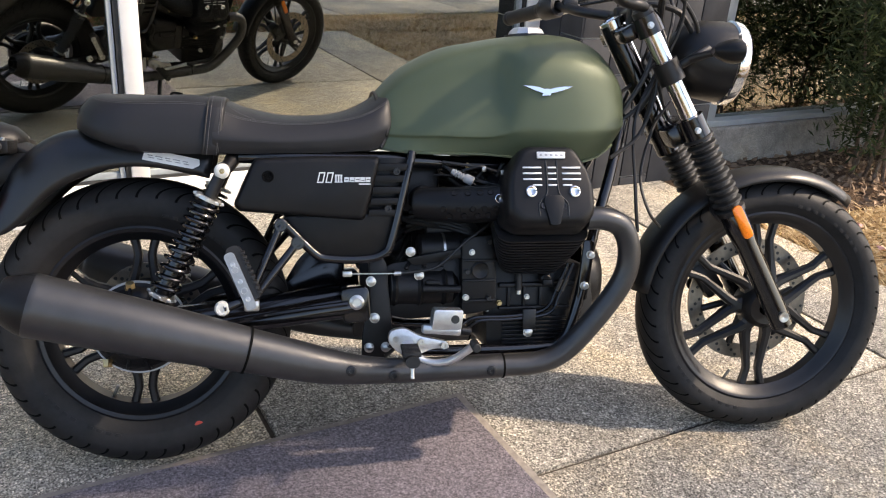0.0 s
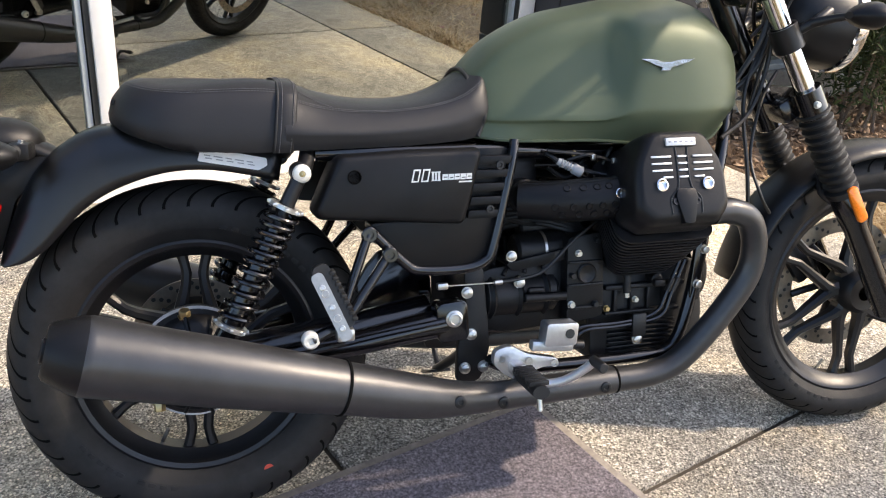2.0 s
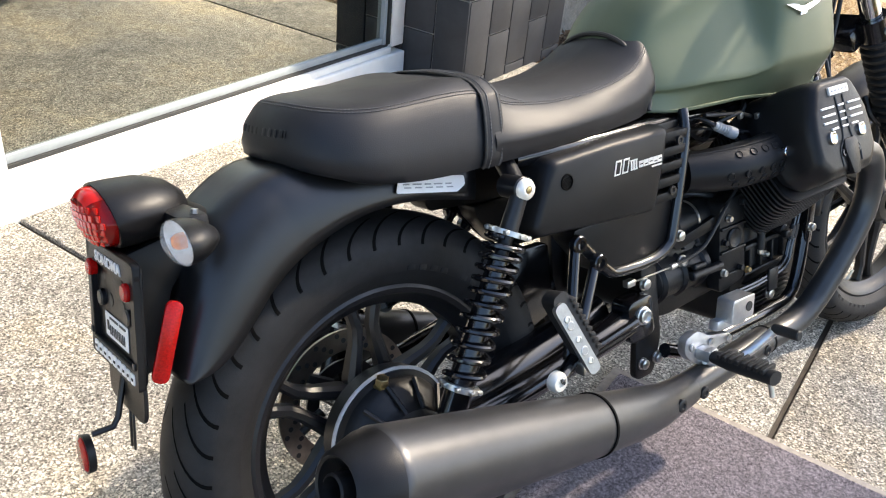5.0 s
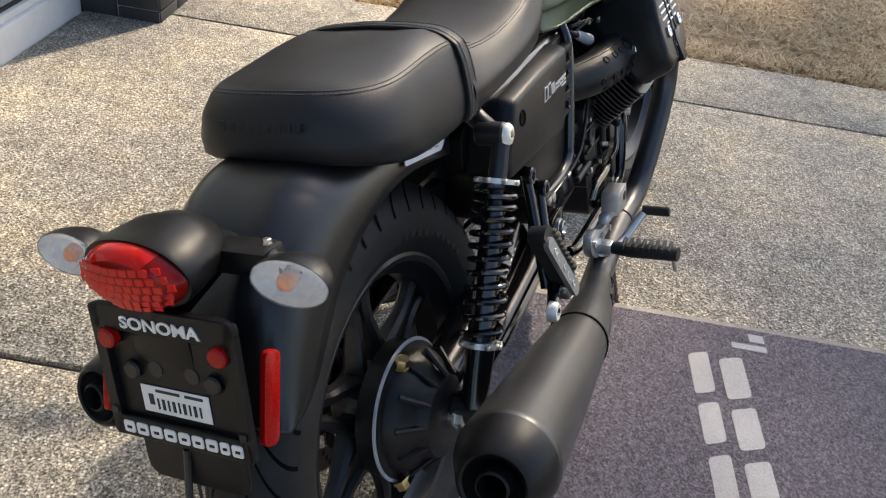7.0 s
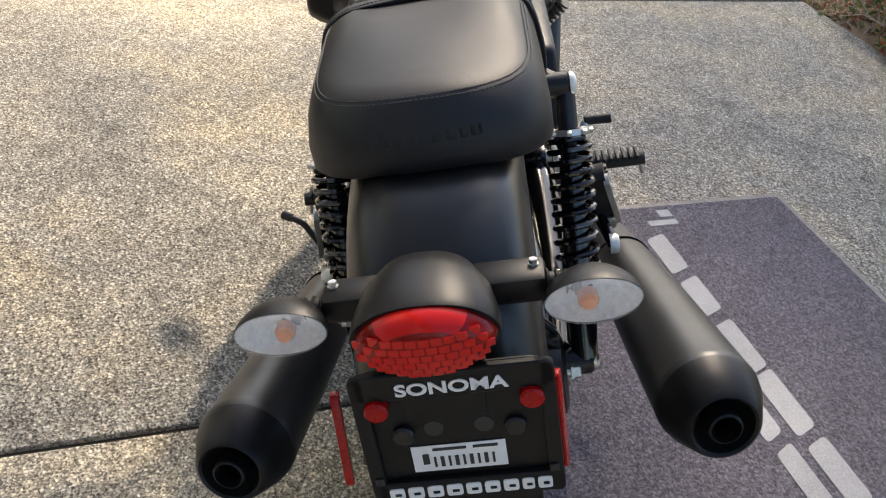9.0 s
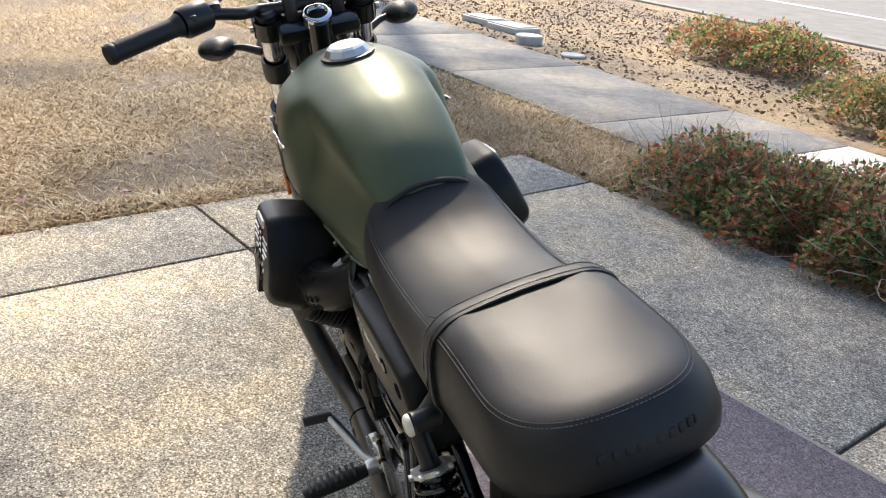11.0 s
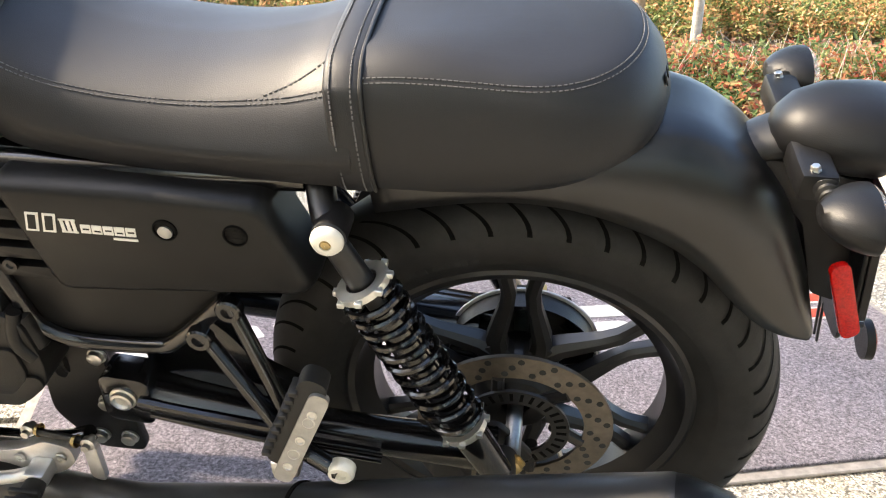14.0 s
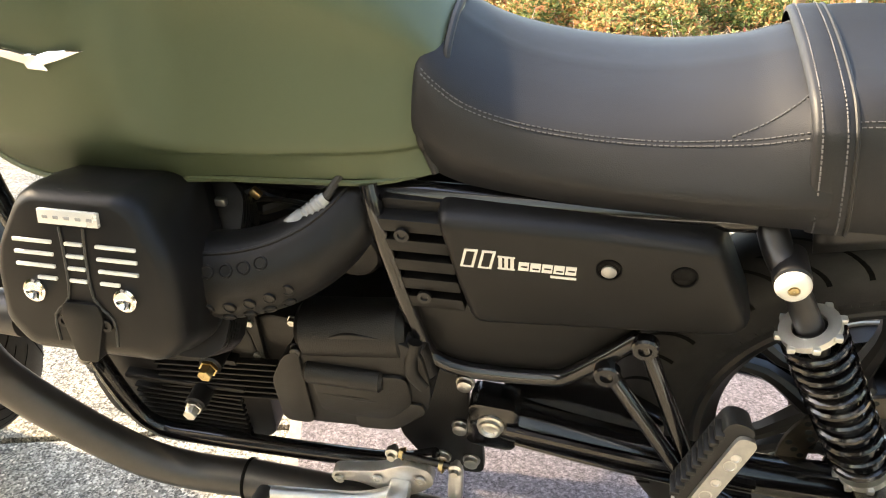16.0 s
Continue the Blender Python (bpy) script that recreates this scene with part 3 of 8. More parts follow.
def tyre_bm(R, hw, rim, grooves, lean_dir=1, seg=132):
    prof = [crown(R, hw, -1.45 + 2.9 * k / 22) for k in range(23)]
    lo = [(-hw * 0.62, rim), (-hw * 0.80, rim + 0.010), (-hw * 0.93, rim + (R - rim) * 0.24), (-hw * 0.945, rim + (R - rim) * 0.255), (-hw * 0.985, rim + (R - rim) * 0.38)]
    return lathe(lo + prof + [(-y, r) for y, r in lo[::-1]], (0, 0, 0), (0, 1, 0), seg)


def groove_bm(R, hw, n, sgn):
    """Slanting tread grooves: thin inlays on the tyre's shoulder, near-black to paint their shade."""
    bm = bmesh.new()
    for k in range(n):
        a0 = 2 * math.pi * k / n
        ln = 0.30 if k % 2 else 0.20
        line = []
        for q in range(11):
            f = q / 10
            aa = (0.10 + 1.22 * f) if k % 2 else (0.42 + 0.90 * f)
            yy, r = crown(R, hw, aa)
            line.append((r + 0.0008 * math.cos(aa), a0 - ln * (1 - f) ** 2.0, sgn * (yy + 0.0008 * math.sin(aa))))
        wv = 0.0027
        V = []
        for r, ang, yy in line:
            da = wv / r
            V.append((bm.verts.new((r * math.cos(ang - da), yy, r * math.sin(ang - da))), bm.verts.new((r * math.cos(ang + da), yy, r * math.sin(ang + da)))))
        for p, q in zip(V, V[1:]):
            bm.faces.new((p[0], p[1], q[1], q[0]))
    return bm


def rim_bm(R, hw):
    prof = [(-hw, R + 0.004), (-hw - 0.003, R - 0.002), (-hw, R - 0.010), (-hw * 0.7, R - 0.016), (-hw * 0.45, R - 0.030), (hw * 0.45, R - 0.030), (hw * 0.7, R - 0.016), (hw, R - 0.010), (hw + 0.003, R - 0.002), (hw, R + 0.004)]
    return lathe(prof, (0, 0, 0), (0, 1, 0), 96)


def spoke_bm(ang, r0, rim):
    """One forked spoke: a short stem whose two arms spread, bend and run on to the rim."""
    bm = bmesh.new()

    def arm(P, W, T):
        rings = []
        P = [Vector(p) for p in P]
        for i, c in enumerate(P):
            d = (P[min(i + 1, len(P) - 1)] - P[max(i - 1, 0)]).normalized()
            side = d.cross(Vector((0, 1, 0)))
            w, t = W[i], T[i]
            rings.append([c + side * w * a + Vector((0, t * b, 0)) for a, b in ((1, 0.6), (0.45, 1.1), (-0.45, 1.1), (-1, 0.6), (-1, -0.6), (-0.45, -1.1), (0.45, -1.1), (1, -0.6))])
        loft(rings, bm)
    pol = lambda r, a: (r * math.cos(a), 0, r * math.sin(a))
    rb = rim * 0.70
    for s in (-1, 1):
        P = [pol(r0 + 0.010, ang + s * 0.04), pol(r0 + 0.034, ang + s * 0.17), pol(rb - 0.022, ang + s * 0.395), pol(rb, ang + s * 0.428), pol(rb + 0.014, ang + s * 0.420), pol(rim - 0.024, ang + s * 0.402)]
        arm(P, [0.015, 0.0118, 0.0090, 0.0090, 0.0085, 0.0095], [0.018, 0.015, 0.011, 0.0105, 0.010, 0.011])
    arm([pol(r0 - 0.010, ang), pol(r0 + 0.012, ang), pol(r0 + 0.030, ang)], [0.024, 0.018, 0.012], [0.020, 0.019, 0.014])
    return bm


def wheel(name, R, hw, rim, parent, m, phase, nspoke=6, ngroove=44, label=""):
    w = empty(name)
    w.parent = parent
    w.matrix_basis = m
    t = sub(w, "tyre", tyre_bm(R, hw, rim, ngroove), M_RUBBER, "black road tyre with slanting grooves")
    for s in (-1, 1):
        sub(t, "groove_shade", groove_bm(R, hw, ngroove, s), M_VOID)
    for s in (-1, 1):
        for q, k in [(q, k) for q in (0.6, 0.6 + math.pi) for k in range(10)]:
            if k == 5:
                continue
            an = q + 0.082 * k
            bb = box((0.014, 0.0014, 0.013), Matrix.Rotation(-an, 4, "Y") @ Matrix.Translation((rim + (R - rim) * 0.335, hw * 0.962 * s, 0)), 0.0008)
            sub(t, "raised_bar", bb, M_RUBBER)
    r = sub(w, "rim", rim_bm(rim, hw * 0.66), M_BLACK, "satin black cast alloy rim")
    for k in range(nspoke):
        sub(r, "spoke", spoke_bm(phase + 2 * math.pi * k / nspoke, 0.046, rim), M_BLACK)
    sub(w, "hub", lathe([(-0.045, 0.018), (-0.045, 0.040), (-0.03, 0.052), (0.03, 0.052), (0.045, 0.040), (0.045, 0.018)], (0, 0, 0), (0, 1, 0), 40), M_BLACK)
    va = phase - 1.95
    rr = rim - 0.030
    sub(w, "valve", tube([(rr * math.cos(va), -0.004, rr * math.sin(va)), ((rr - 0.03) * math.cos(va), -0.014, (rr - 0.03) * math.sin(va))], 0.0035, seg=8), M_STEEL, "metal valve with black cap")
    return w


def disc_bm(r0, r1, y, th, holes):
    bm = lathe([(y - th, r0), (y - th, r1), (y + th, r1), (y + th, r0)], (0, 0, 0), (0, 1, 0), 72, closed=True)
    return bm


def drill(owner, r0, r1, y, th, n):
    for k in range(n):
        for q, f in enumerate((0.22, 0.5, 0.78)):
            a = 2 * math.pi * (k + 0.28 * q) / n
            r = r0 + (r1 - r0) * f
            bm = bmesh.new()
            cyl((r * math.cos(a), y - th - 0.0004, r * math.sin(a)), (r * math.cos(a), y + th + 0.0004, r * math.sin(a)), 0.0042, bm, 8)
            sub(owner, "drill_hole", bm, M_GASKET)


RW, FW = 0.314, 0.318
rear_wheel = wheel("rear_wheel", RW, 0.064, 0.212, bike, Matrix.Translation((0, 0, 0.005)), -0.03)
rd = sub(rear_wheel, "brake_disc", disc_bm(0.083, 0.117, 0.075, 0.0025, 0), M_DISC, "drilled steel brake disc")
drill(rd, 0.083, 0.117, 0.075, 0.0025, 18)
for k in range(6):
    a = 2 * math.pi * k / 6
    sub(rd, "carrier_arm", tube([(0.045 * math.cos(a), 0.07, 0.045 * math.sin(a)), (0.085 * math.cos(a + 0.25), 0.075, 0.085 * math.sin(a + 0.25))], 0.008, None, 8), M_BLACK)
sub(rd, "tone_ring", lathe([(0.079, 0.045), (0.079, 0.066), (0.083, 0.066), (0.083, 0.045)], (0, 0, 0), (0, 1, 0), 48, closed=True), M_BLACK)
for k in range(30):
    a = 2 * math.pi * k / 30
    sub(rd, "tone_slot", box((0.012, 0.0006, 0.004), Matrix.Rotation(-a, 4, "Y") @ Matrix.Translation((0.0565, 0.0832, 0))), M_VOID, "", False)
sub(rear_wheel, "paint_dot", lathe([(0, 0.009), (0.0006, 0.009), (0.0006, 0)], (0.112, -0.0618, -0.222), (0.1, -1, -0.1), 12), M_PAINTDOT, "dab of red paint")

# ---- steered front end
RAKE, STEER, XF = 29.0, -5.0, 1.480
fdir = Vector((-math.sin(radians(RAKE)), 0, math.cos(radians(RAKE))))
fperp = Vector((math.cos(radians(RAKE)), 0, math.sin(radians(RAKE))))
axis_pt = Vector((XF, 0, 0)) - fperp * 0.045
ST = Matrix.Translation(axis_pt) @ Matrix.Rotation(radians(STEER), 4, fdir) @ Matrix.Translation(-axis_pt)
front = empty("front_fork")
front.parent = bike
front.matrix_basis = ST


def fk(h, y, f=0.0):
    """A point h metres up the fork from the axle, y to the left, f ahead of the legs."""
    return Vector((XF, 0, 0)) + fdir * h + fperp * f + Vector((0, y, 0))


front_wheel = wheel("front_wheel", FW, 0.052, 0.240, bike, ST @ Matrix.Translation((XF, 0, 0)), 0.0, label="")
fd = sub(front_wheel, "brake_disc", disc_bm(0.122, 0.160, 0.058, 0.0025, 0), M_DISC, "drilled steel brake disc")
drill(fd, 0.122, 0.160, 0.058, 0.0025, 20)
for k in range(6):
    a = 2 * math.pi * k / 6
    sub(fd, "carrier_arm", tube([(0.045 * math.cos(a), 0.045, 0.045 * math.sin(a)), (0.124 * math.cos(a + 0.2), 0.057, 0.124 * math.sin(a + 0.2))], 0.009, None, 8), M_BLACK)

for s in (-1, 1):
    y = 0.098 * s
    leg = sub(front, "slider", lathe([(-0.030, 0.012), (-0.030, 0.026), (0.03, 0.027), (0.20, 0.026), (0.23, 0.030), (0.285, 0.030), (0.29, 0.026)], fk(0, y), fdir, 28, caps=True), M_GLOSS, "gloss black fork slider")
    prof = []
    for k in range(11):
        h = 0.288 + 0.205 * k / 11
        prof += [(h, 0.026), (h + 0.004, 0.0345), (h + 0.0095, 0.0345), (h + 0.0136, 0.026)]
    sub(front, "fork_boot", lathe(prof, fk(0, y), fdir, 28), M_RUBBER2, "ribbed black rubber fork boot")
    sub(front, "boot_clamp", lathe([(0.284, 0.031), (0.284, 0.033), (0.296, 0.033), (0.296, 0.031)], fk(0, y), fdir, 28, closed=True), M_BLACK)
    sub(front, "fork_tube", lathe([(0.47, 0.0205), (0.78, 0.0205)], fk(0, y), fdir, 28, caps=True), M_CHROME, "bright chromed fork tube")
    sub(front, "fork_cap", lathe([(0.775, 0.024), (0.80, 0.024), (0.806, 0.018), (0.806, 0.0)], fk(0, y), fdir, 24), M_BLACK)
    # axle end
    sub(leg, "axle_bolt", lathe([(0, 0.012), (0.006, 0.012), (0.006, 0.007), (0.004, 0.0)], fk(0, y + 0.028 * s), (0, s, 0), 20), M_STEEL)
    # lamp bracket and turn signal
    br = sub(front, "lamp_bracket", lathe([(0.625, 0.024), (0.625, 0.029), (0.675, 0.029), (0.675, 0.024)], fk(0, y), fdir, 24, closed=True), M_BLACK)
    sub(front, "bracket_arm", tube([fk(0.65, y, 0.02), fk(0.655, y + 0.02 * s, 0.06), fk(0.655, y + 0.01 * s, 0.10)], 0.010, None, 10, 4), M_BLACK)
    ts = empty("turn_signal")
    ts.parent = front
    o = fk(0.645, y + 0.112 * s, 0.095)
    d = Vector((1, 0, 0))
    sub(ts, "stem", tube([fk(0.655, y + 0.02 * s, 0.05), fk(0.65, y + 0.055 * s, 0.08), o - Vector((0, 0.03 * s, 0))], [0.010, 0.008, 0.007], None, 12), M_BLACK)
    rings = []
    for k in range(9):
        f = k / 8
        x = -0.036 + 0.055 * f
        q = math.sin(math.pi * (0.06 + 0.48 * f)) ** 0.8
        rings.append([o + Vector((x, 0.043 * q * math.cos(a), 0.026 * q * math.sin(a))) for a in (2 * math.pi * i / 24 for i in range(24))])
    sub(ts, "body", loft(rings), M_PLASTIC)
    rings = []
    for k in range(6):
        f = k / 5
        q = math.cos(f * math.pi / 2 * 0.96)
        rings.append([o + Vector((0.019 + 0.016 * f, 0.043 * q * math.cos(a), 0.026 * q * math.sin(a))) for a in (2 * math.pi * i / 24 for i in range(24))])
    sub(ts, "lens", loft(rings), M_CLEAR, "clear ribbed lens")

# fork yokes
for h, t, nm in ((0.505, 0.030, "lower_yoke"), (0.765, 0.022, "upper_yoke")):
    bm = bmesh.new()
    for s in (-1, 1):
        lathe([(h - t, 0.022), (h - t, 0.031), (h + t, 0.031), (h + t, 0.022)], fk(0, 0.098 * s), fdir, 28, bm, closed=True)
    b2 = box((0.075, 0.17, t * 1.6), Matrix.Translation(fk(h, 0, -0.020)) @ Matrix.Rotation(-radians(RAKE), 4, "Y"), 0.008)
    join(bm, b2)
    yk = sub(front, nm, bm, M_GLOSS, "gloss black fork yoke")
    for s in (-1, 1):
        sub(yk, "pinch_bolt", bolt_bm(fk(h, 0.128 * s, -0.006), (0, s, 0), 0.006, 0.008, False), M_STEEL)
sub(front, "steering_stem", cyl(fk(0.46, 0, -0.045), fk(0.80, 0, -0.045), 0.027, None, 24, 0.003), M_GLOSS)
sub(front, "ignition_lock", lathe([(0.785, 0.030), (0.805, 0.030), (0.808, 0.026), (0.808, 0.020), (0.803, 0.018), (0.803, 0.0)], fk(0, 0, -0.040), fdir, 28), M_CHROME, "chromed ignition lock")

# headlamp
hl = empty("headlamp")
hl.parent = front
hc = Vector((1.285, 0, 0.600))
hd = Vector((1.0, 0, -0.10)).normalized()
sub(hl, "shell", lathe([(-0.092, 0.0), (-0.090, 0.030), (-0.078, 0.056), (-0.055, 0.076), (-0.02, 0.089), (0.030, 0.094), (0.048, 0.094)], hc, hd, 48), M_MATT, "matt black headlamp shell")
sub(hl, "rim", lathe([(0.046, 0.092), (0.050, 0.099), (0.066, 0.099), (0.076, 0.093), (0.078, 0.086), (0.070, 0.085)], hc, hd, 48), M_CHROME, "chromed headlamp rim")
sub(hl, "lens", lathe([(0.072, 0.086), (0.080, 0.06), (0.084, 0.03), (0.085, 0.0)], hc, hd, 48), M_CLEAR, "clear glass lens")
sub(hl, "reflector", lathe([(0.066, 0.084), (0.03, 0.07), (0.0, 0.04), (-0.01, 0.0)], hc, hd, 40), M_CHROME)

# instrument
ins = empty("instrument")
ins.parent = front
ic = fk(0.875, 0, 0.055)
idn = Vector((-0.55, 0, 0.83)).normalized()
sub(ins, "case", lathe([(-0.045, 0.0), (-0.042, 0.035), (-0.02, 0.052), (0.012, 0.055), (0.018, 0.052), (0.016, 0.046)], ic, idn, 40), M_BLACK)
sub(ins, "bezel", lathe([(0.010, 0.055), (0.020, 0.055), (0.022, 0.049), (0.016, 0.047)], ic, idn, 40), M_CHROME)
sub(ins, "dial", lathe([(0.012, 0.048), (0.0125, 0.0)], ic, idn, 40), M_GASKET)

# handlebar
hb = empty("handlebar")
hb.parent = front
GE = ST.inverted() @ Vector((0.925, 0.381, 0.732))      # end of the left grip
bar_pts = [tuple(GE), (GE.x + 0.052, GE.y - 0.10, GE.z + 0.012), (GE.x + 0.092, GE.y - 0.165, GE.z + 0.016), (GE.x + 0.130, GE.y - 0.225, GE.z + 0.0), (1.090, 0.115, 0.705), (1.095, 0.06, 0.700)]
full = bar_pts + [(1.095, 0.0, 0.700)] + [(x, -y, z) for x, y, z in bar_pts[::-1]]
sub(hb, "bar", tube(full, 0.0125, None, 14, 5), M_BLACK, "black tubular handlebar")
for s in (-1, 1):
    sub(hb, "clamp", box((0.034, 0.026, 0.05), Matrix.Translation((1.095, 0.048 * s, 0.695)), 0.005), M_BLACK)
    g0, g1 = Vector((GE.x - 0.004, (GE.y + 0.006) * s, GE.z - 0.001)), Vector((GE.x + 0.058, (GE.y - 0.112) * s, GE.z + 0.013))
    gr = lathe([(-0.012, 0.0), (-0.012, 0.016), (-0.006, 0.019), (0.0, 0.019)] + [q for k in range(14) for q in ((0.004 + k * 0.0085, 0.0168), (0.008 + k * 0.0085, 0.0182))] + [(0.125, 0.019), (0.130, 0.022), (0.134, 0.022), (0.135, 0.012)], g0, g1 - g0, 24)
    sub(hb, "grip", gr, M_RUBBER2, "ribbed black rubber grip")
    d = (g1 - g0).normalized()
    c = g0 + d * 0.165
    sw = sub(hb, "switch_housing", lathe([(-0.028, 0.014), (-0.028, 0.026), (-0.022, 0.029), (0.022, 0.029), (0.028, 0.026), (0.028, 0.014)], c, d, 20), M_BLACK)
    sub(sw, "switch", box((0.012, 0.012, 0.012), Matrix.Translation(c + Vector((-0.028, 0, 0.006))), 0.002), M_GASKET)
    sub(hb, "perch", box((0.040, 0.026, 0.026), Matrix.Translation(c + d * 0.045 + Vector((0.018, 0, 0.0))), 0.006), M_BLACK)
    lv = c + d * 0.045 + Vector((0.035, 0, 0.0))
    sub(hb, "lever", tube([lv, lv + Vector((0.02, 0.05 * s, -0.004)), g0 + d * 0.06 + Vector((0.058, 0, -0.006)), g0 + Vector((0.056, 0.012 * s, -0.002))], [0.007, 0.007, 0.006, 0.0075], None, 10, 4, flat=0.6), M_ALU if s > 0 else M_BLACK, "silver control lever" if s > 0 else "black control lever")
sub(hb, "fluid_reservoir", box((0.05, 0.055, 0.035), Matrix.Translation((1.06, -0.215, 0.775)), 0.008), M_BLACK)

# front mudguard
def fender_arc(c, R, a0, a1, hw, depth, n=28, th=0.003, taper=0.55):
    bm = bmesh.new()
    rings = []
    for k in range(n + 1):
        f = k / n
        a = radians(a0 + (a1 - a0) * f)
        w = hw * (1 - taper * max(0, f - 0.72) / 0.28)
        row = []
        for i in range(15):
            q = -1 + 2 * i / 14
            yy = w * math.sin(q * math.pi / 2)
            rr = R - depth * (1 - math.cos(q * math.pi / 2 * 0.98))
            row.append(Vector((c[0] + rr * math.cos(a), c[1] + yy, c[2] + rr * math.sin(a))))
        rings.append(row)
    return loft(rings, bm, False, False)


def thick(ob, t):
    md = ob.modifiers.new("thick", "SOLIDIFY")
    md.thickness = t
    md.offset = -1
    return ob


thick(sub(front, "mudguard", fender_arc((XF, 0, 0), 0.352, 172, 52, 0.066, 0.034), M_MATT, "matt black front mudguard"), 0.004)
for s in (-1, 1):
    sub(front, "mudguard_stay", tube([fk(0.27, 0.085 * s, -0.02), fk(0.30, 0.072 * s, -0.03), fk(0.335, 0.055 * s, -0.01)], 0.008, None, 8, 3), M_BLACK)
# front caliper
bm = box((0.055, 0.06, 0.10), Matrix.Translation((XF - 0.115, 0.072, 0.055)) @ Matrix.Rotation(radians(-35), 4, "Y"), 0.012)
for z in (-0.025, 0.025):
    cyl((XF - 0.128, 0.10, 0.055 + z), (XF - 0.128, 0.112, 0.055 + z), 0.018, bm, 16, 0.003)
sub(front, "brake_caliper", bm, M_BLACK, "black brake caliper")
for s in (-1, 1):
    ref = plate(rounded([(-0.012, -0.042), (0.012, -0.042), (0.012, 0.042), (-0.012, 0.042)], 0.010), -0.004, 0.004, 0.0015)
    ref.transform(Matrix.Translation(fk(0.262, 0.130 * s, 0.002)) @ Matrix.Rotation(-radians(RAKE), 4, "Y"))
    sub(front, "reflector", ref, M_AMBERREF, "amber side reflector")
# brake hose and cables in front of the stem
for pts, r in (([(1.06, -0.2, 0.76), (1.13, -0.10, 0.72), (1.17, 0.02, 0.64), (1.22, 0.05, 0.50), (1.30, 0.075, 0.32), (1.36, 0.075, 0.12)], 0.0045),
               ([(1.03, -0.24, 0.75), (1.14, -0.14, 0.775), (1.22, -0.05, 0.75), (1.20, 0.0, 0.62), (1.08, -0.02, 0.52), (0.98, -0.05, 0.45)], 0.0042),
               ([(1.03, 0.24, 0.75), (1.15, 0.12, 0.78), (1.22, 0.03, 0.74), (1.17, -0.04, 0.60), (1.10, -0.06, 0.46), (1.09, -0.10, 0.30), (1.10, -0.10, 0.20)], 0.0042),
               ([(1.05, -0.2, 0.745), (1.16, -0.13, 0.76), (1.19, -0.09, 0.68), (1.15, -0.06, 0.55), (1.12, -0.05, 0.42)], 0.004),
               ([(1.05, 0.2, 0.745), (1.16, 0.1, 0.75), (1.18, 0.05, 0.66), (1.13, 0.04, 0.54), (1.08, 0.05, 0.42)], 0.004),
               ([(1.10, 0.02, 0.70), (1.17, -0.03, 0.66), (1.16, -0.05, 0.56), (1.11, -0.03, 0.46)], 0.006),
               ([(1.10, -0.03, 0.70), (1.15, -0.06, 0.60), (1.12, -0.055, 0.50), (1.05, -0.04, 0.44)], 0.005),
               ([(1.04, -0.22, 0.755), (1.10, -0.17, 0.74), (1.13, -0.10, 0.66), (1.11, -0.085, 0.56), (1.06, -0.07, 0.47)], 0.0055),
               ([(1.06, -0.18, 0.77), (1.17, -0.11, 0.73), (1.24, -0.07, 0.66), (1.24, -0.03, 0.60)], 0.005),
               ([(1.10, -0.05, 0.72), (1.19, -0.07, 0.70), (1.25, -0.05, 0.63)], 0.007),
               ([(1.09, 0.04, 0.71), (1.18, 0.06, 0.69), (1.24, 0.04, 0.62)], 0.006),
               ([(1.08, -0.08, 0.70), (1.13, -0.085, 0.62), (1.14, -0.075, 0.52), (1.10, -0.08, 0.42), (1.03, -0.09, 0.37)], 0.0045),
               ([(1.20, -0.03, 0.50), (1.15, -0.05, 0.44), (1.11, -0.08, 0.33), (1.12, -0.11, 0.25), (1.16, -0.09, 0.21)], 0.0035)):
    sub(bike, "cable", tube(pts, r, None, 8, 6), M_WIRE)

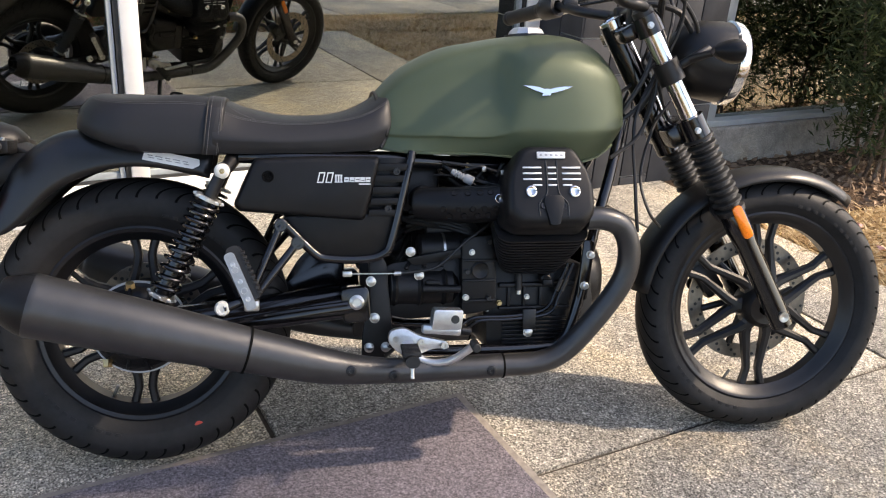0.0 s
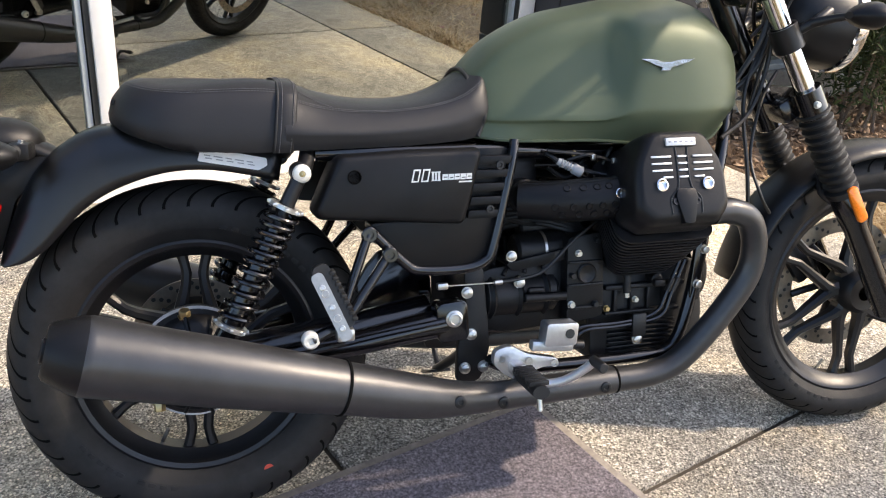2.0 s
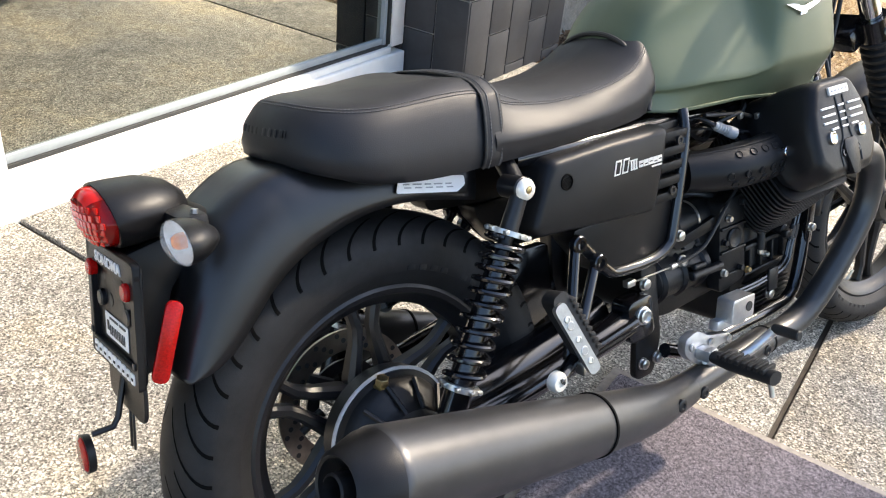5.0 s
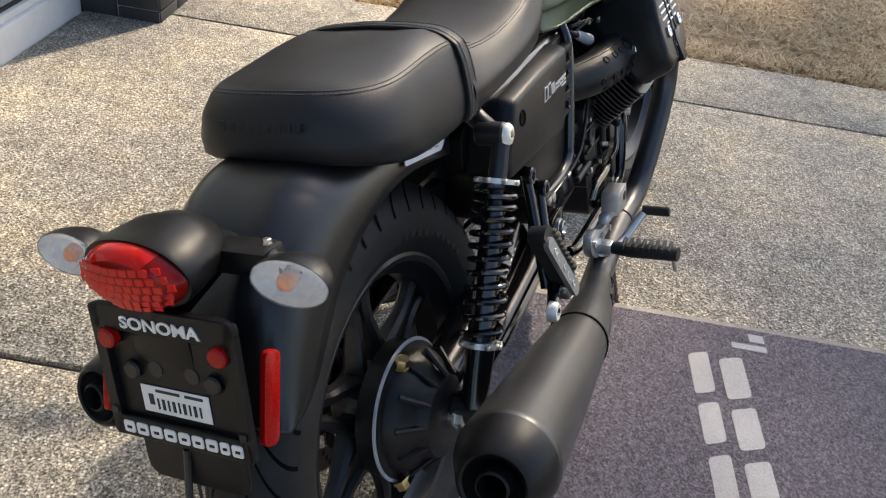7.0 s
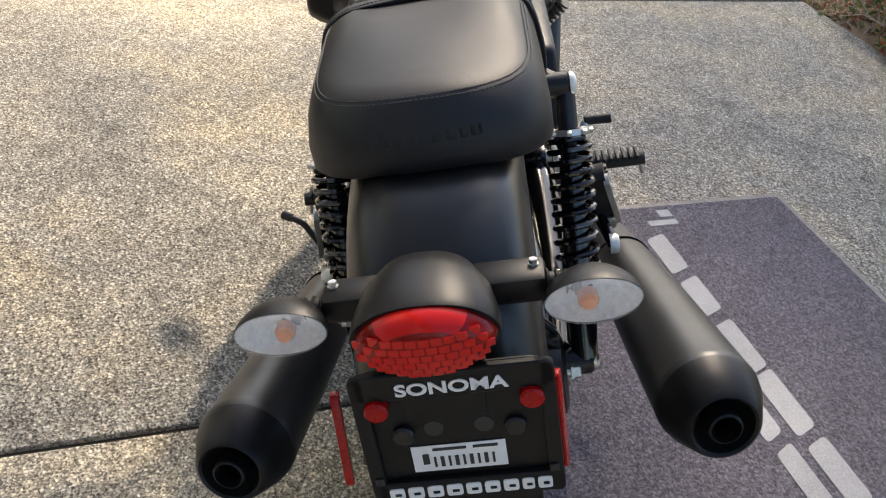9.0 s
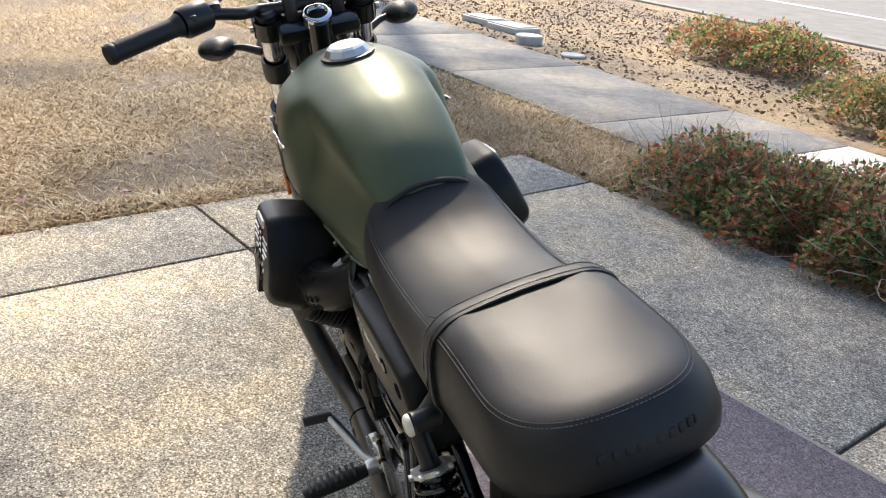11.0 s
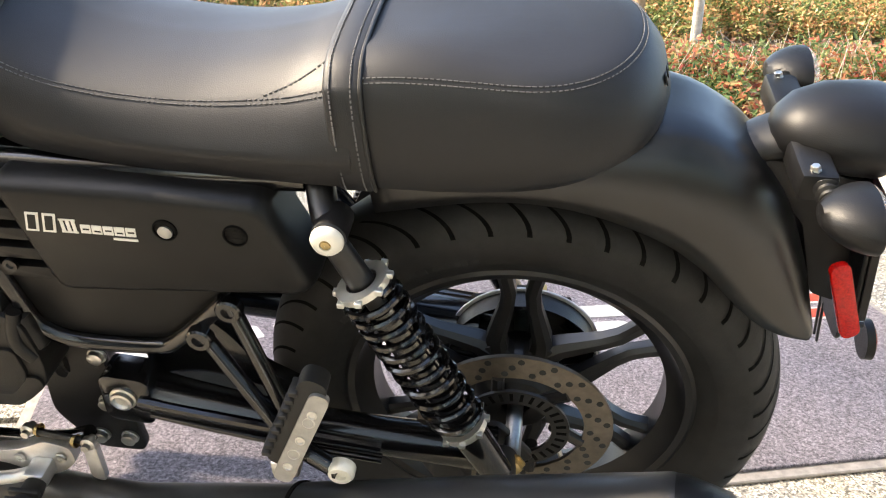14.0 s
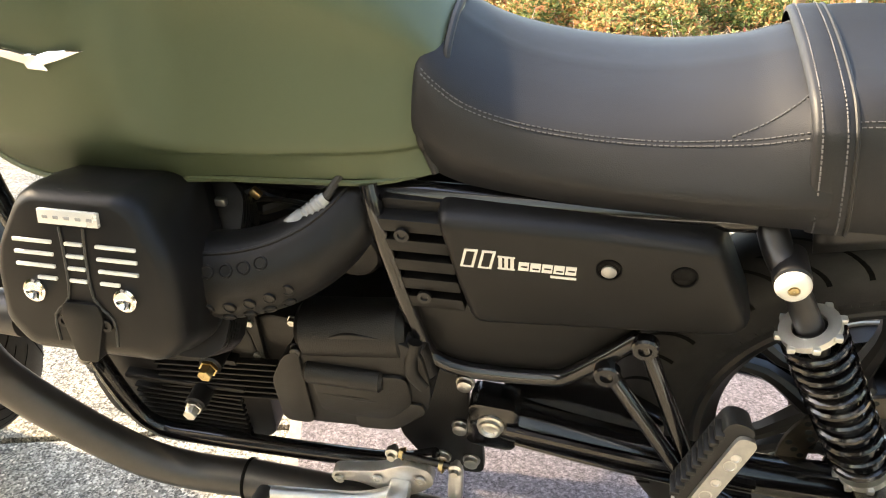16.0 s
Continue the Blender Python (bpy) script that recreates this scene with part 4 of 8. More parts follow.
# ---- fuel tank
def tank_rings():
    # x, top z, shoulder half-width and z, waist half-width and z, crease half-width and z, bottom half-width and z
    S = [
        (0.497, 0.500, 0.040, 0.494, 0.066, 0.470, 0.088, 0.425, 0.100, 0.392),
        (0.515, 0.524, 0.055, 0.512, 0.082, 0.480, 0.104, 0.424, 0.112, 0.387),
        (0.560, 0.565, 0.072, 0.546, 0.094, 0.495, 0.120, 0.424, 0.120, 0.383),
        (0.640, 0.606, 0.086, 0.582, 0.105, 0.515, 0.134, 0.426, 0.127, 0.381),
        (0.720, 0.624, 0.096, 0.600, 0.110, 0.525, 0.142, 0.426, 0.132, 0.380),
        (0.760, 0.632, 0.099, 0.608, 0.116, 0.532, 0.149, 0.432, 0.135, 0.374),
        (0.790, 0.637, 0.101, 0.612, 0.144, 0.536, 0.157, 0.444, 0.136, 0.371),
        (0.820, 0.641, 0.103, 0.615, 0.155, 0.534, 0.160, 0.450, 0.136, 0.369),
        (0.865, 0.646, 0.101, 0.618, 0.155, 0.530, 0.161, 0.450, 0.134, 0.366),
        (0.930, 0.643, 0.098, 0.612, 0.150, 0.522, 0.157, 0.450, 0.124, 0.362),
        (0.990, 0.626, 0.088, 0.594, 0.135, 0.515, 0.143, 0.450, 0.106, 0.376),
        (1.035, 0.590, 0.072, 0.562, 0.110, 0.500, 0.116, 0.448, 0.080, 0.402),
        (1.062, 0.545, 0.048, 0.528, 0.075, 0.490, 0.078, 0.455, 0.050, 0.428),
        (1.072, 0.510, 0.022, 0.502, 0.034, 0.485, 0.035, 0.468, 0.022, 0.455),
    ]
    S = catmull(S, 5)
    rings = []
    for r in S:
        x, zt, ys, zs, yw, zw, yc, zc, yb, zb = r
        half = [(0.0, zt), (ys * 0.5, zt - (zt - zs) * 0.22), (ys, zs), (yw * 0.62 + ys * 0.42, zs * 0.62 + zw * 0.38), (yw, zw), (yc, zc), (yc * 0.985, (zc * 0.62 + zb * 0.38)), (yb, zb)]
        half = catmull([(0, y, z) for y, z in half], 4)
        pts = [(x, p[1], p[2]) for p in half]
        pts += [(x, half[-1][1] * 0.6, half[-1][2] + 0.012)]
        left = pts
        right = [(px, -py, pz) for px, py, pz in pts[1:]]
        rings.append(left + right[::-1])
    return rings


TANK_R = tank_rings()
tank = sub(bike, "fuel_tank", loft(TANK_R), M_GREEN, "satin olive green fuel tank")
for s in (-1, 1):
    # seam flange along the foot of the tank
    fl = [(0.500, 0.101, 0.388), (0.56, 0.121, 0.380), (0.64, 0.128, 0.378), (0.72, 0.133, 0.377), (0.79, 0.137, 0.371), (0.86, 0.135, 0.363), (0.93, 0.125, 0.359), (0.99, 0.107, 0.373), (1.035, 0.081, 0.399)]
    sub(tank, "seam", tube([(x, y * s, z) for x, y, z in fl], 0.0032, None, 6, 4), M_GREEN)
edge = []
for i in list(range(28, 0, -1)) + [0] + list(range(-1, -29, -1)):
    prev = None
    for r in TANK_R:
        p = Vector(r[i])
        lim = max(0.504, 0.524 - (11.0 if p.z > 0.441 else 5.5) * (p.z - 0.441) ** 2)
        if p.x >= lim and prev is not None:
            q = prev.lerp(p, (lim - prev.x) / max(1e-6, p.x - prev.x))
            edge.append(q + Vector((-0.005, 0, -0.003 if p.z > 0.46 else 0.0)))
            break
        prev = p
sub(bike, "tank_gasket", tube(edge, 0.0042, None, 8), M_RUBBER2, "black rubber edging between tank and seat")
cp = empty("filler_cap")
cp.parent = tank
cn = Vector((-0.03, 0, 1)).normalized()
sub(cp, "cap", lathe([(-0.012, 0.043), (0.004, 0.043), (0.010, 0.040), (0.016, 0.036), (0.020, 0.030), (0.0215, 0.012), (0.0215, 0.0)], (0.850, 0, 0.640), cn, 10), M_ALU, "bare alloy faceted filler cap", True, 15)
sub(cp, "collar", lathe([(-0.01, 0.050), (0.004, 0.050), (0.005, 0.042)], (0.850, 0, 0.640), cn, 40), M_BLACK)


def eagle(s):
    """Raised bird-shaped metal badge, drawn as a plain spread-wing shape."""
    top = [(-0.054, 0.010), (-0.036, 0.0095), (-0.018, 0.0075), (-0.006, 0.0035), (0.000, 0.0045), (0.006, 0.0035), (0.018, 0.0065), (0.036, 0.0095), (0.058, 0.0100)]
    bot = [(0.046, 0.0045), (0.034, 0.0005), (0.020, -0.0035), (0.010, -0.0055), (0.008, -0.0105), (-0.012, -0.0115), (-0.009, -0.006), (-0.024, -0.0015), (-0.040, 0.0045)]
    bm = plate(top + bot, -0.0016, 0.0016, 0.0008, 1)
    bm.transform(Matrix.Translation((0.851, 0.1620 * s, 0.513)) @ Matrix.Rotation(radians(3.0 * s), 4, "X"))
    return bm


for s in (-1, 1):
    sub(tank, "emblem", eagle(s), M_CHROME, "silver spread-wing metal emblem", False)

# ---- seat
def seat_rings():
    # x, top z, half-width at the seam, seam z, half-width of the side, its z, bottom half-width, bottom z
    S = [
        (0.160, 0.487, 0.112, 0.464, 0.1365, 0.414, 0.131, 0.375),
        (0.175, 0.486, 0.110, 0.459, 0.1365, 0.413, 0.131, 0.375),
        (0.195, 0.481, 0.107, 0.452, 0.1360, 0.411, 0.131, 0.375),
        (0.230, 0.469, 0.105, 0.443, 0.1345, 0.409, 0.130, 0.375),
        (0.300, 0.456, 0.105, 0.436, 0.1320, 0.407, 0.128, 0.376),
        (0.370, 0.456, 0.106, 0.438, 0.1290, 0.410, 0.125, 0.377),
        (0.430, 0.466, 0.106, 0.446, 0.1250, 0.416, 0.121, 0.380),
        (0.475, 0.486, 0.104, 0.459, 0.1205, 0.425, 0.115, 0.383),
        (0.503, 0.505, 0.098, 0.475, 0.1150, 0.436, 0.107, 0.388),
        (0.520, 0.517, 0.088, 0.486, 0.1080, 0.440, 0.098, 0.396),
        (0.531, 0.521, 0.070, 0.490, 0.0960, 0.442, 0.086, 0.406),
        (0.538, 0.514, 0.048, 0.486, 0.0700, 0.444, 0.060, 0.420),
    ]
    S = catmull(S, 4)
    rings = []
    for x, zt, ys, zs, yw, zw, yb, zb in S:
        half = catmull([(0, 0, zt), (0, ys * 0.55, zt - (zt - zs) * 0.25), (0, ys, zs), (0, yw, zw), (0, (yw + yb) / 2 + 0.003, (zw + zb) / 2), (0, yb, zb)], 5)
        pts = [(x, p[1], p[2]) for p in half] + [(x, yb * 0.7, zb - 0.004), (x, 0, zb - 0.004)]
        rings.append(pts + [(px, -py, pz) for px, py, pz in pts[-2:0:-1]])
    return rings


def pad_line(W, xr, zs):
    """One level of the rear pad: along its side, round the back and along the other side."""
    zk = np.polyfit([0.168, 0.05, -0.05, xr], zs, 3) if xr < -0.055 else None
    zf = (lambda x: float(np.polyval(zk, x))) if zk is not None else (lambda x: float(np.interp(x, [-0.05, 0.05, 0.168], [zs[2], zs[1], zs[0]])))
    Lc = min(0.116, W * 1.05)
    half = []
    for k in range(12):
        x = 0.168 + (xr + Lc - 0.168) * k / 12
        half.append((x, W, zf(x)))
    for k in range(13):
        t = math.pi / 2 * k / 12
        x = xr + Lc * (1 - math.sin(t) ** 0.84)
        half.append((x, W * max(0.0, math.cos(t)) ** 0.84, zf(x)))
    return half + [(x, -y, z) for x, y, z in half[-2::-1]]


PAD = [
    (0.0002, 0.06, (0.370, 0.372, 0.392, 0.412)), (0.088, -0.077, (0.371, 0.373, 0.392, 0.411)), (0.1265, -0.107, (0.374, 0.376, 0.394, 0.415)), (0.1315, -0.116, (0.388, 0.390, 0.402, 0.424)),
    (0.1310, -0.117, (0.414, 0.416, 0.424, 0.438)), (0.1260, -0.109, (0.444, 0.447, 0.452, 0.463)), (0.1190, -0.094, (0.4635, 0.4675, 0.4715, 0.4820)), (0.1140, -0.0875, (0.4690, 0.4740, 0.4780, 0.4875)), (0.1080, -0.0815, (0.4735, 0.4785, 0.4820, 0.4900)),
    (0.0985, -0.074, (0.4790, 0.4835, 0.4860, 0.4920)), (0.081, -0.062, (0.4840, 0.4885, 0.4905, 0.4940)), (0.044, -0.032, (0.4870, 0.4915, 0.4930, 0.4950)), (0.0002, -0.003, (0.4880, 0.4925, 0.4940, 0.4955))]
SEAT_R = seat_rings()
PAD_L = [pad_line(*p) for p in PAD]
bm = loft(SEAT_R)
loft(PAD_L, bm, False, False)
bmesh.ops.remove_doubles(bm, verts=[v for v in bm.verts if abs(v.co.y) < 0.001], dist=0.0006)
seat = sub(bike, "seat", bm, M_VINYL, "black stitched vinyl dual seat", True, 55.0)


def stitches(P, r, parent, pitch=0.0056, lift=0.0006):
    """Short threads laid one after another along a line."""
    bm = bmesh.new()
    acc, start = 0.0, None
    for a, b in zip(P, P[1:]):
        a, b = Vector(a), Vector(b)
        L = (b - a).length
        k = 0.0
        while k < L:
            if acc % pitch < 0.0012 and start is None:
                start = a.lerp(b, k / L)
            elif acc % pitch >= pitch * 0.68 and start is not None:
                tube([start, a.lerp(b, k / L)], r, bm, 5)
                start = None
            k += 0.0011
            acc += 0.0011
    return sub(parent, "stitching", bm, M_STITCH, "", False)


def between(A, B, f, out=0.0006):
    res = []
    for p, q in zip(A, B):
        v = Vector(p).lerp(Vector(q), f)
        res.append(v + Vector((v.x * 0.2, v.y, (v.z - 0.40) * 1.2)).normalized() * out)
    return catmull(res, 3)


stitches(between(PAD_L[7], PAD_L[6], 0.30), 0.0006, seat)
stitches(between(PAD_L[7], PAD_L[8], 0.30), 0.0006, seat)
for s in (-1, 1):
    A = [[Vector((r[i][0], abs(r[i][1]) * s, r[i][2])) for r in SEAT_R if 0.178 <= r[0][0] <= 0.520] for i in (9, 10, 11)]
    stitches(between(A[1], A[0], 0.25), 0.0007, seat)
    stitches(between(A[1], A[2], 0.25), 0.0007, seat)
    # gusset seam from the strap down to the side seam
    G = []
    for r in SEAT_R:
        x = r[0][0]
        if 0.178 <= x <= 0.262:
            f = (x - 0.178) / 0.084
            q = 5.0 + 5.0 * f ** 0.55
            i = int(q)
            p = Vector(r[i]).lerp(Vector(r[i + 1]), q - i)
            G.append(Vector((p.x, p.y * s, p.z)) + Vector((0, p.y * s, (p.z - 0.40))).normalized() * 0.0006)
    stitches(catmull(G, 4), 0.0008, seat)

# strap across the seat
prof = [Vector((0.16, p[0][1], p[0][2])) for p in PAD_L[12:1:-1]]
prof = [Vector(p) for p in catmull(prof, 3)]
prof = [Vector((p.x, -p.y, p.z)) for p in prof[:0:-1]] + prof
rows = []
for dx, o in ((-0.0165, -0.002), (-0.0162, 0.0040), (-0.012, 0.0054), (0.012, 0.0040), (0.0155, 0.0022), (0.0165, -0.004)):
    rows.append([Vector((0.165 + dx + (p.z - 0.44) * 0.12, p.y, p.z - 0.10 * max(0.0, dx))) + Vector((0, p.y, (p.z - 0.42))).normalized() * o for p in prof])
strap = sub(seat, "strap", loft(rows, None, False, False), M_VINYL, "black vinyl grab strap with double seams", True, 60.0)
for i, f in ((2, 0.12), (3, 0.10)):
    j = 3 if i == 2 else 2
    stitches(catmull([p.lerp(q, f) + Vector((0, p.y, p.z - 0.42)).normalized() * 0.0006 for p, q in zip(rows[i], rows[j])], 3), 0.0008, strap)
sub(seat, "strap_piping", tube([p + Vector((-0.0006, 0, 0)) for p in rows[1]], 0.0020, None, 8, 2), M_RUBBER2)
# raised maker's lettering on the back of the seat, drawn as plain bars
emb = empty("embossed_mark")
emb.parent = seat
for k, (y0, w) in enumerate(((0.046, 0.013), (0.031, 0.011), (0.018, 0.010), (0.006, 0.011), (-0.015, 0.012), (-0.029, 0.011), (-0.042, 0.009), (-0.053, 0.009), (-0.062, 0.004))):
    bm = box((0.0016, w * 0.8, 0.0100), Matrix.Translation((-0.1106 + 0.105 * (1 - (1 - (abs(y0 - w / 2 + 0.006) / 0.128) ** 2.5) ** 0.4), y0 - w / 2 + 0.006, 0.456)) @ Matrix.Rotation(radians(18), 4, "Y"), 0.001)
    sub(emb, "embossed_bar", bm, M_VINYL)

# ---- rear mudguard
T = [(0.165, 0.400), (0.05, 0.405), (-0.05, 0.415), (-0.130, 0.417), (-0.190, 0.390), (-0.232, 0.349), (-0.260, 0.302), (-0.284, 0.245), (-0.294, 0.210)]
L = [(0.150, 0.322), (0.045, 0.344), (-0.036, 0.342), (-0.112, 0.318), (-0.160, 0.288), (-0.192, 0.256), (-0.224, 0.225), (-0.255, 0.208), (-0.283, 0.203)]
T2, L2 = catmull([(*p, 0) for p in T], 4), catmull([(*p, 0) for p in L], 4)
rings = []
for t, l in zip(T2, L2):
    row = []
    for i in range(25):
        q = -1 + 2 * i / 24
        a = abs(q)
        yy = math.copysign(0.096 * (1 - (1 - a) ** 2.3), q) if a else 0.0
        e = max(0.0, (a - 0.18) / 0.82) ** 1.75
        row.append((t[0] + (l[0] - t[0]) * e, yy, t[1] + (l[1] - t[1]) * e))
    rings.append(row)
thick(sub(bike, "rear_mudguard", loft(rings, None, False, False), M_GUARD, "satin black rear mudguard"), 0.003)
# paper sticker on the mudguard side
bm = plate(rounded([(-0.055, -0.012), (0.045, -0.012), (0.058, -0.002), (0.055, 0.010), (-0.052, 0.012)], 0.003), -0.0006, 0.0006)
bm.transform(Matrix.Translation((0.075, -0.099, 0.362)) @ Matrix.Rotation(radians(11), 4, "Y") @ Matrix.Rotation(radians(-4), 4, "X"))
stk = sub(bike, "warning_label", bm, M_WHITE, "white printed paper label", False)
bm = bmesh.new()
for k in range(5):
    box((0.014 if k % 2 else 0.010, 0.0006, 0.002), Matrix.Translation((0.035 + 0.017 * k, -0.1002, 0.3695 - 0.0033 * k)) @ Matrix.Rotation(radians(11), 4, "Y"), 0, bm)
    box((0.011, 0.0006, 0.0018), Matrix.Translation((0.037 + 0.017 * k, -0.1002, 0.3645 - 0.0033 * k)) @ Matrix.Rotation(radians(11), 4, "Y"), 0, bm)
sub(stk, "print", bm, M_GREYWIRE, "", False)

# ---- exhaust
for s in (-1, 1):
    ex = empty("exhaust")
    ex.parent = bike
    hp = [(0.925, -0.222, 0.246), (0.965, -0.222, 0.246), (1.010, -0.218, 0.226), (1.031, -0.212, 0.172), (1.020, -0.205, 0.105), (0.960, -0.190, 0.012), (0.900, -0.176, -0.055), (0.840, -0.168, -0.080), (0.762, -0.165, -0.083)]
    sub(ex, "header_pipe", mirror(tube(hp, 0.0245, None, 20, 6), s), M_PIPE, "matt black header pipe")
    sub(ex, "link_pipe", mirror(tube([(0.768, -0.165, -0.083), (0.66, -0.170, -0.083), (0.54, -0.180, -0.080), (0.47, -0.190, -0.073)], 0.0265, None, 20, 4), s), M_PIPE)
    mp = [(0.500, -0.186, -0.077), (0.440, -0.198, -0.068), (0.380, -0.209, -0.055), (0.300, -0.222, -0.032), (0.215, -0.234, -0.006)]
    sub(ex, "silencer_cone", mirror(tube(mp, [0.028, 0.031, 0.037, 0.042, 0.0445], None, 28, 4), s), M_PIPE)
    a, b = Vector((0.222, -0.233, -0.008)), Vector((-0.162, -0.270, 0.102))
    Lm = (b - a).length
    sub(ex, "silencer", mirror(lathe([(0, 0.036), (0.002, 0.0455), (0.02, 0.0465), (Lm * 0.5, 0.0545), (Lm - 0.012, 0.0600), (Lm - 0.004, 0.0605), (Lm, 0.059)], a, b - a, 40), s), M_PIPE, "matt black tapered silencer")
    sub(ex, "end_cap", mirror(lathe([(Lm, 0.059), (Lm + 0.010, 0.0575), (Lm + 0.048, 0.042), (Lm + 0.052, 0.037), (Lm + 0.050, 0.034), (Lm + 0.040, 0.032), (Lm + 0.030, 0.020), (Lm + 0.055, 0.0185), (Lm + 0.057, 0.016), (Lm + 0.050, 0.0145), (Lm - 0.02, 0.0145)], a, b - a, 40), s), M_PLASTIC, "black silencer end cap")
    sub(ex, "seam_band", mirror(lathe([(-0.002, 0.0440), (-0.002, 0.0474), (0.0025, 0.0476), (0.0025, 0.045)], a, b - a, 40, closed=True), s), M_VOID)
    sub(ex, "joint_band", mirror(lathe([(-0.002, 0.0265), (-0.002, 0.0276), (0.002, 0.0276), (0.002, 0.0265)], (0.765, -0.165, -0.083), (1, 0, 0), 24, closed=True), s), M_VOID)
    for p, n in (((0.428, -0.2345, -0.060), (0.1, -1, 0.05)), ((0.520, -0.2105, -0.082), (0, -1, -0.05)), ((0.735, -0.1925, -0.086), (0, -1, -0.05))):
        sub(ex, "screw", mirror(lathe([(-0.004, 0.011), (0.002, 0.011), (0.003, 0.009), (0.003, 0.005), (0.0012, 0.004), (0.0012, 0)], p, n, 18), s), M_BLACK)

# ---- engine: crankcase, gearbox, cylinders, heads
engine = empty("engine")
engine.parent = bike
bm = plate(rounded([(0.740, 0.06), (0.745, -0.075), (0.985, -0.075), (1.000, 0.0), (0.985, 0.13), (0.75, 0.15)], 0.03), -0.105, 0.105, 0.014)
crank = sub(engine, "crankcase", bm, M_ENGINE, "black cast crankcase")
for k in range(9):
    for s in (-1, 1):
        sub(crank, "sump_fin", box((0.15, 0.012, 0.0035), Matrix.Translation((0.855, 0.108 * s, -0.066 + k * 0.0095)), 0.001), M_ENGINE)
sub(engine, "front_cover", lathe([(0, 0.088), (0.02, 0.086), (0.045, 0.070), (0.052, 0.05), (0.052, 0)], (0.985, 0, 0.085), (1, 0, 0), 40), M_ENGINE, "round black alternator cover")
bm = plate(rounded([(0.742, 0.155), (0.62, 0.150), (0.51, 0.135), (0.50, 0.03), (0.56, 0.01), (0.742, 0.02)], 0.025), -0.095, 0.095, 0.016)
gb = sub(engine, "gearbox", bm, M_ENGINE, "black cast gearbox")
bm = lathe([(0, 0.050), (0.012, 0.062), (0.15, 0.062), (0.165, 0.052)], (0.515, 0.0, 0.082), (1, 0, 0), 32)
bmesh.ops.scale(bm, vec=(1, 1.90, 1), verts=bm.verts)
sub(gb, "barrel", bm, M_ENGINE)
sub(gb, "clutch_housing", plate(rounded([(0.681, 0.194), (0.756, 0.202), (0.762, 0.034), (0.683, 0.022)], 0.014), -0.122, -0.06, 0.006), M_ENGINE)
sub(gb, "housing_web", plate(rounded([(0.560, 0.150), (0.690, 0.172), (0.690, 0.150), (0.575, 0.134)], 0.006), -0.112, -0.05, 0.004), M_ENGINE)
for a_, b_ in (((0.60, -0.106, 0.128), (0.612, -0.085, 0.170)), ((0.64, -0.106, 0.130), (0.640, -0.085, 0.172)), ((0.56, -0.100, 0.125), (0.585, -0.080, 0.160))):
    sub(gb, "rib", tube([a_, b_], 0.0045, None, 8), M_ENGINE)
sub(gb, "boss_rod", cyl((0.592, -0.128, 0.085), (0.678, -0.128, 0.083), 0.0085, None, 14, 0.002), M_ENGINE)
sub(gb, "boss_rod", cyl((0.600, -0.126, 0.099), (0.632, -0.126, 0.098), 0.006, None, 12, 0.002), M_ENGINE)
for p, r_, m_ in (((0.567, -0.120, 0.166), 0.0085, M_STEEL), ((0.767, -0.122, 0.048), 0.0055, M_BRASS), ((0.690, -0.124, 0.063), 0.006, M_STEEL), ((0.703, -0.123, 0.163), 0.0055, M_STEEL), ((0.742, -0.123, 0.186), 0.0055, M_BLACK), ((0.742, -0.123, 0.060), 0.0055, M_BLACK), ((0.692, -0.123, 0.120), 0.0055, M_BLACK), ((0.832, -0.118, 0.060), 0.005, M_STEEL), ((0.834, -0.128, -0.019), 0.009, M_STEEL)):
    sub(gb, "bolt", bolt_bm(p, (0, -1, 0), r_, 0.009, m_ is M_BRASS), m_)
# left casting with its bosses, plugs and ribs
lc = sub(gb, "left_casting", plate(rounded([(0.692, 0.126), (0.674, 0.168), (0.632, 0.198), (0.602, 0.213), (0.545, 0.211), (0.519, 0.196), (0.509, 0.142), (0.514, 0.104), (0.552, 0.066), (0.655, 0.058), (0.690, 0.066)], 0.016), 0.06, 0.166, 0.014, 3), M_ENGINE, "black cast gearbox cover")
sub(lc, "boss_rod", cyl((0.562, 0.167, 0.148), (0.652, 0.167, 0.150), 0.0140, None, 20, 0.004), M_ENGINE)
sub(lc, "collar", plate(rounded([(0.694, 0.130), (0.674, 0.172), (0.655, 0.182), (0.652, 0.060), (0.690, 0.060)], 0.012), 0.150, 0.1705, 0.005), M_ENGINE)
sub(lc, "lower_lip", plate(rounded([(0.600, 0.112), (0.520, 0.118), (0.516, 0.104), (0.554, 0.068), (0.600, 0.064)], 0.008), 0.160, 0.1700, 0.003), M_ENGINE)
sub(lc, "end_collar", cyl((0.528, 0.150, 0.196), (0.516, 0.150, 0.150), 0.013, None, 14, 0.003), M_ENGINE)
sub(lc, "raised_pad", plate(rounded([(0.648, 0.150), (0.535, 0.160), (0.530, 0.118), (0.560, 0.084), (0.640, 0.086)], 0.012), 0.160, 0.171, 0.004), M_ENGINE)
sub(lc, "step_rib", tube([(0.545, 0.165, 0.112), (0.590, 0.170, 0.116), (0.642, 0.168, 0.118)], 0.003, None, 8), M_ENGINE)
sub(lc, "upper_rib", tube([(0.525, 0.158, 0.205), (0.530, 0.166, 0.170), (0.518, 0.164, 0.145)], 0.008, None, 10, 3), M_ENGINE)
sub(lc, "upper_barrel", cyl((0.535, 0.135, 0.200), (0.660, 0.135, 0.184), 0.034, None, 24, 0.008), M_ENGINE)
sub(lc, "bolt", bolt_bm((0.659, 0.160, 0.177), (0, 1, 0), 0.0065, 0.010, False), M_BLACK)
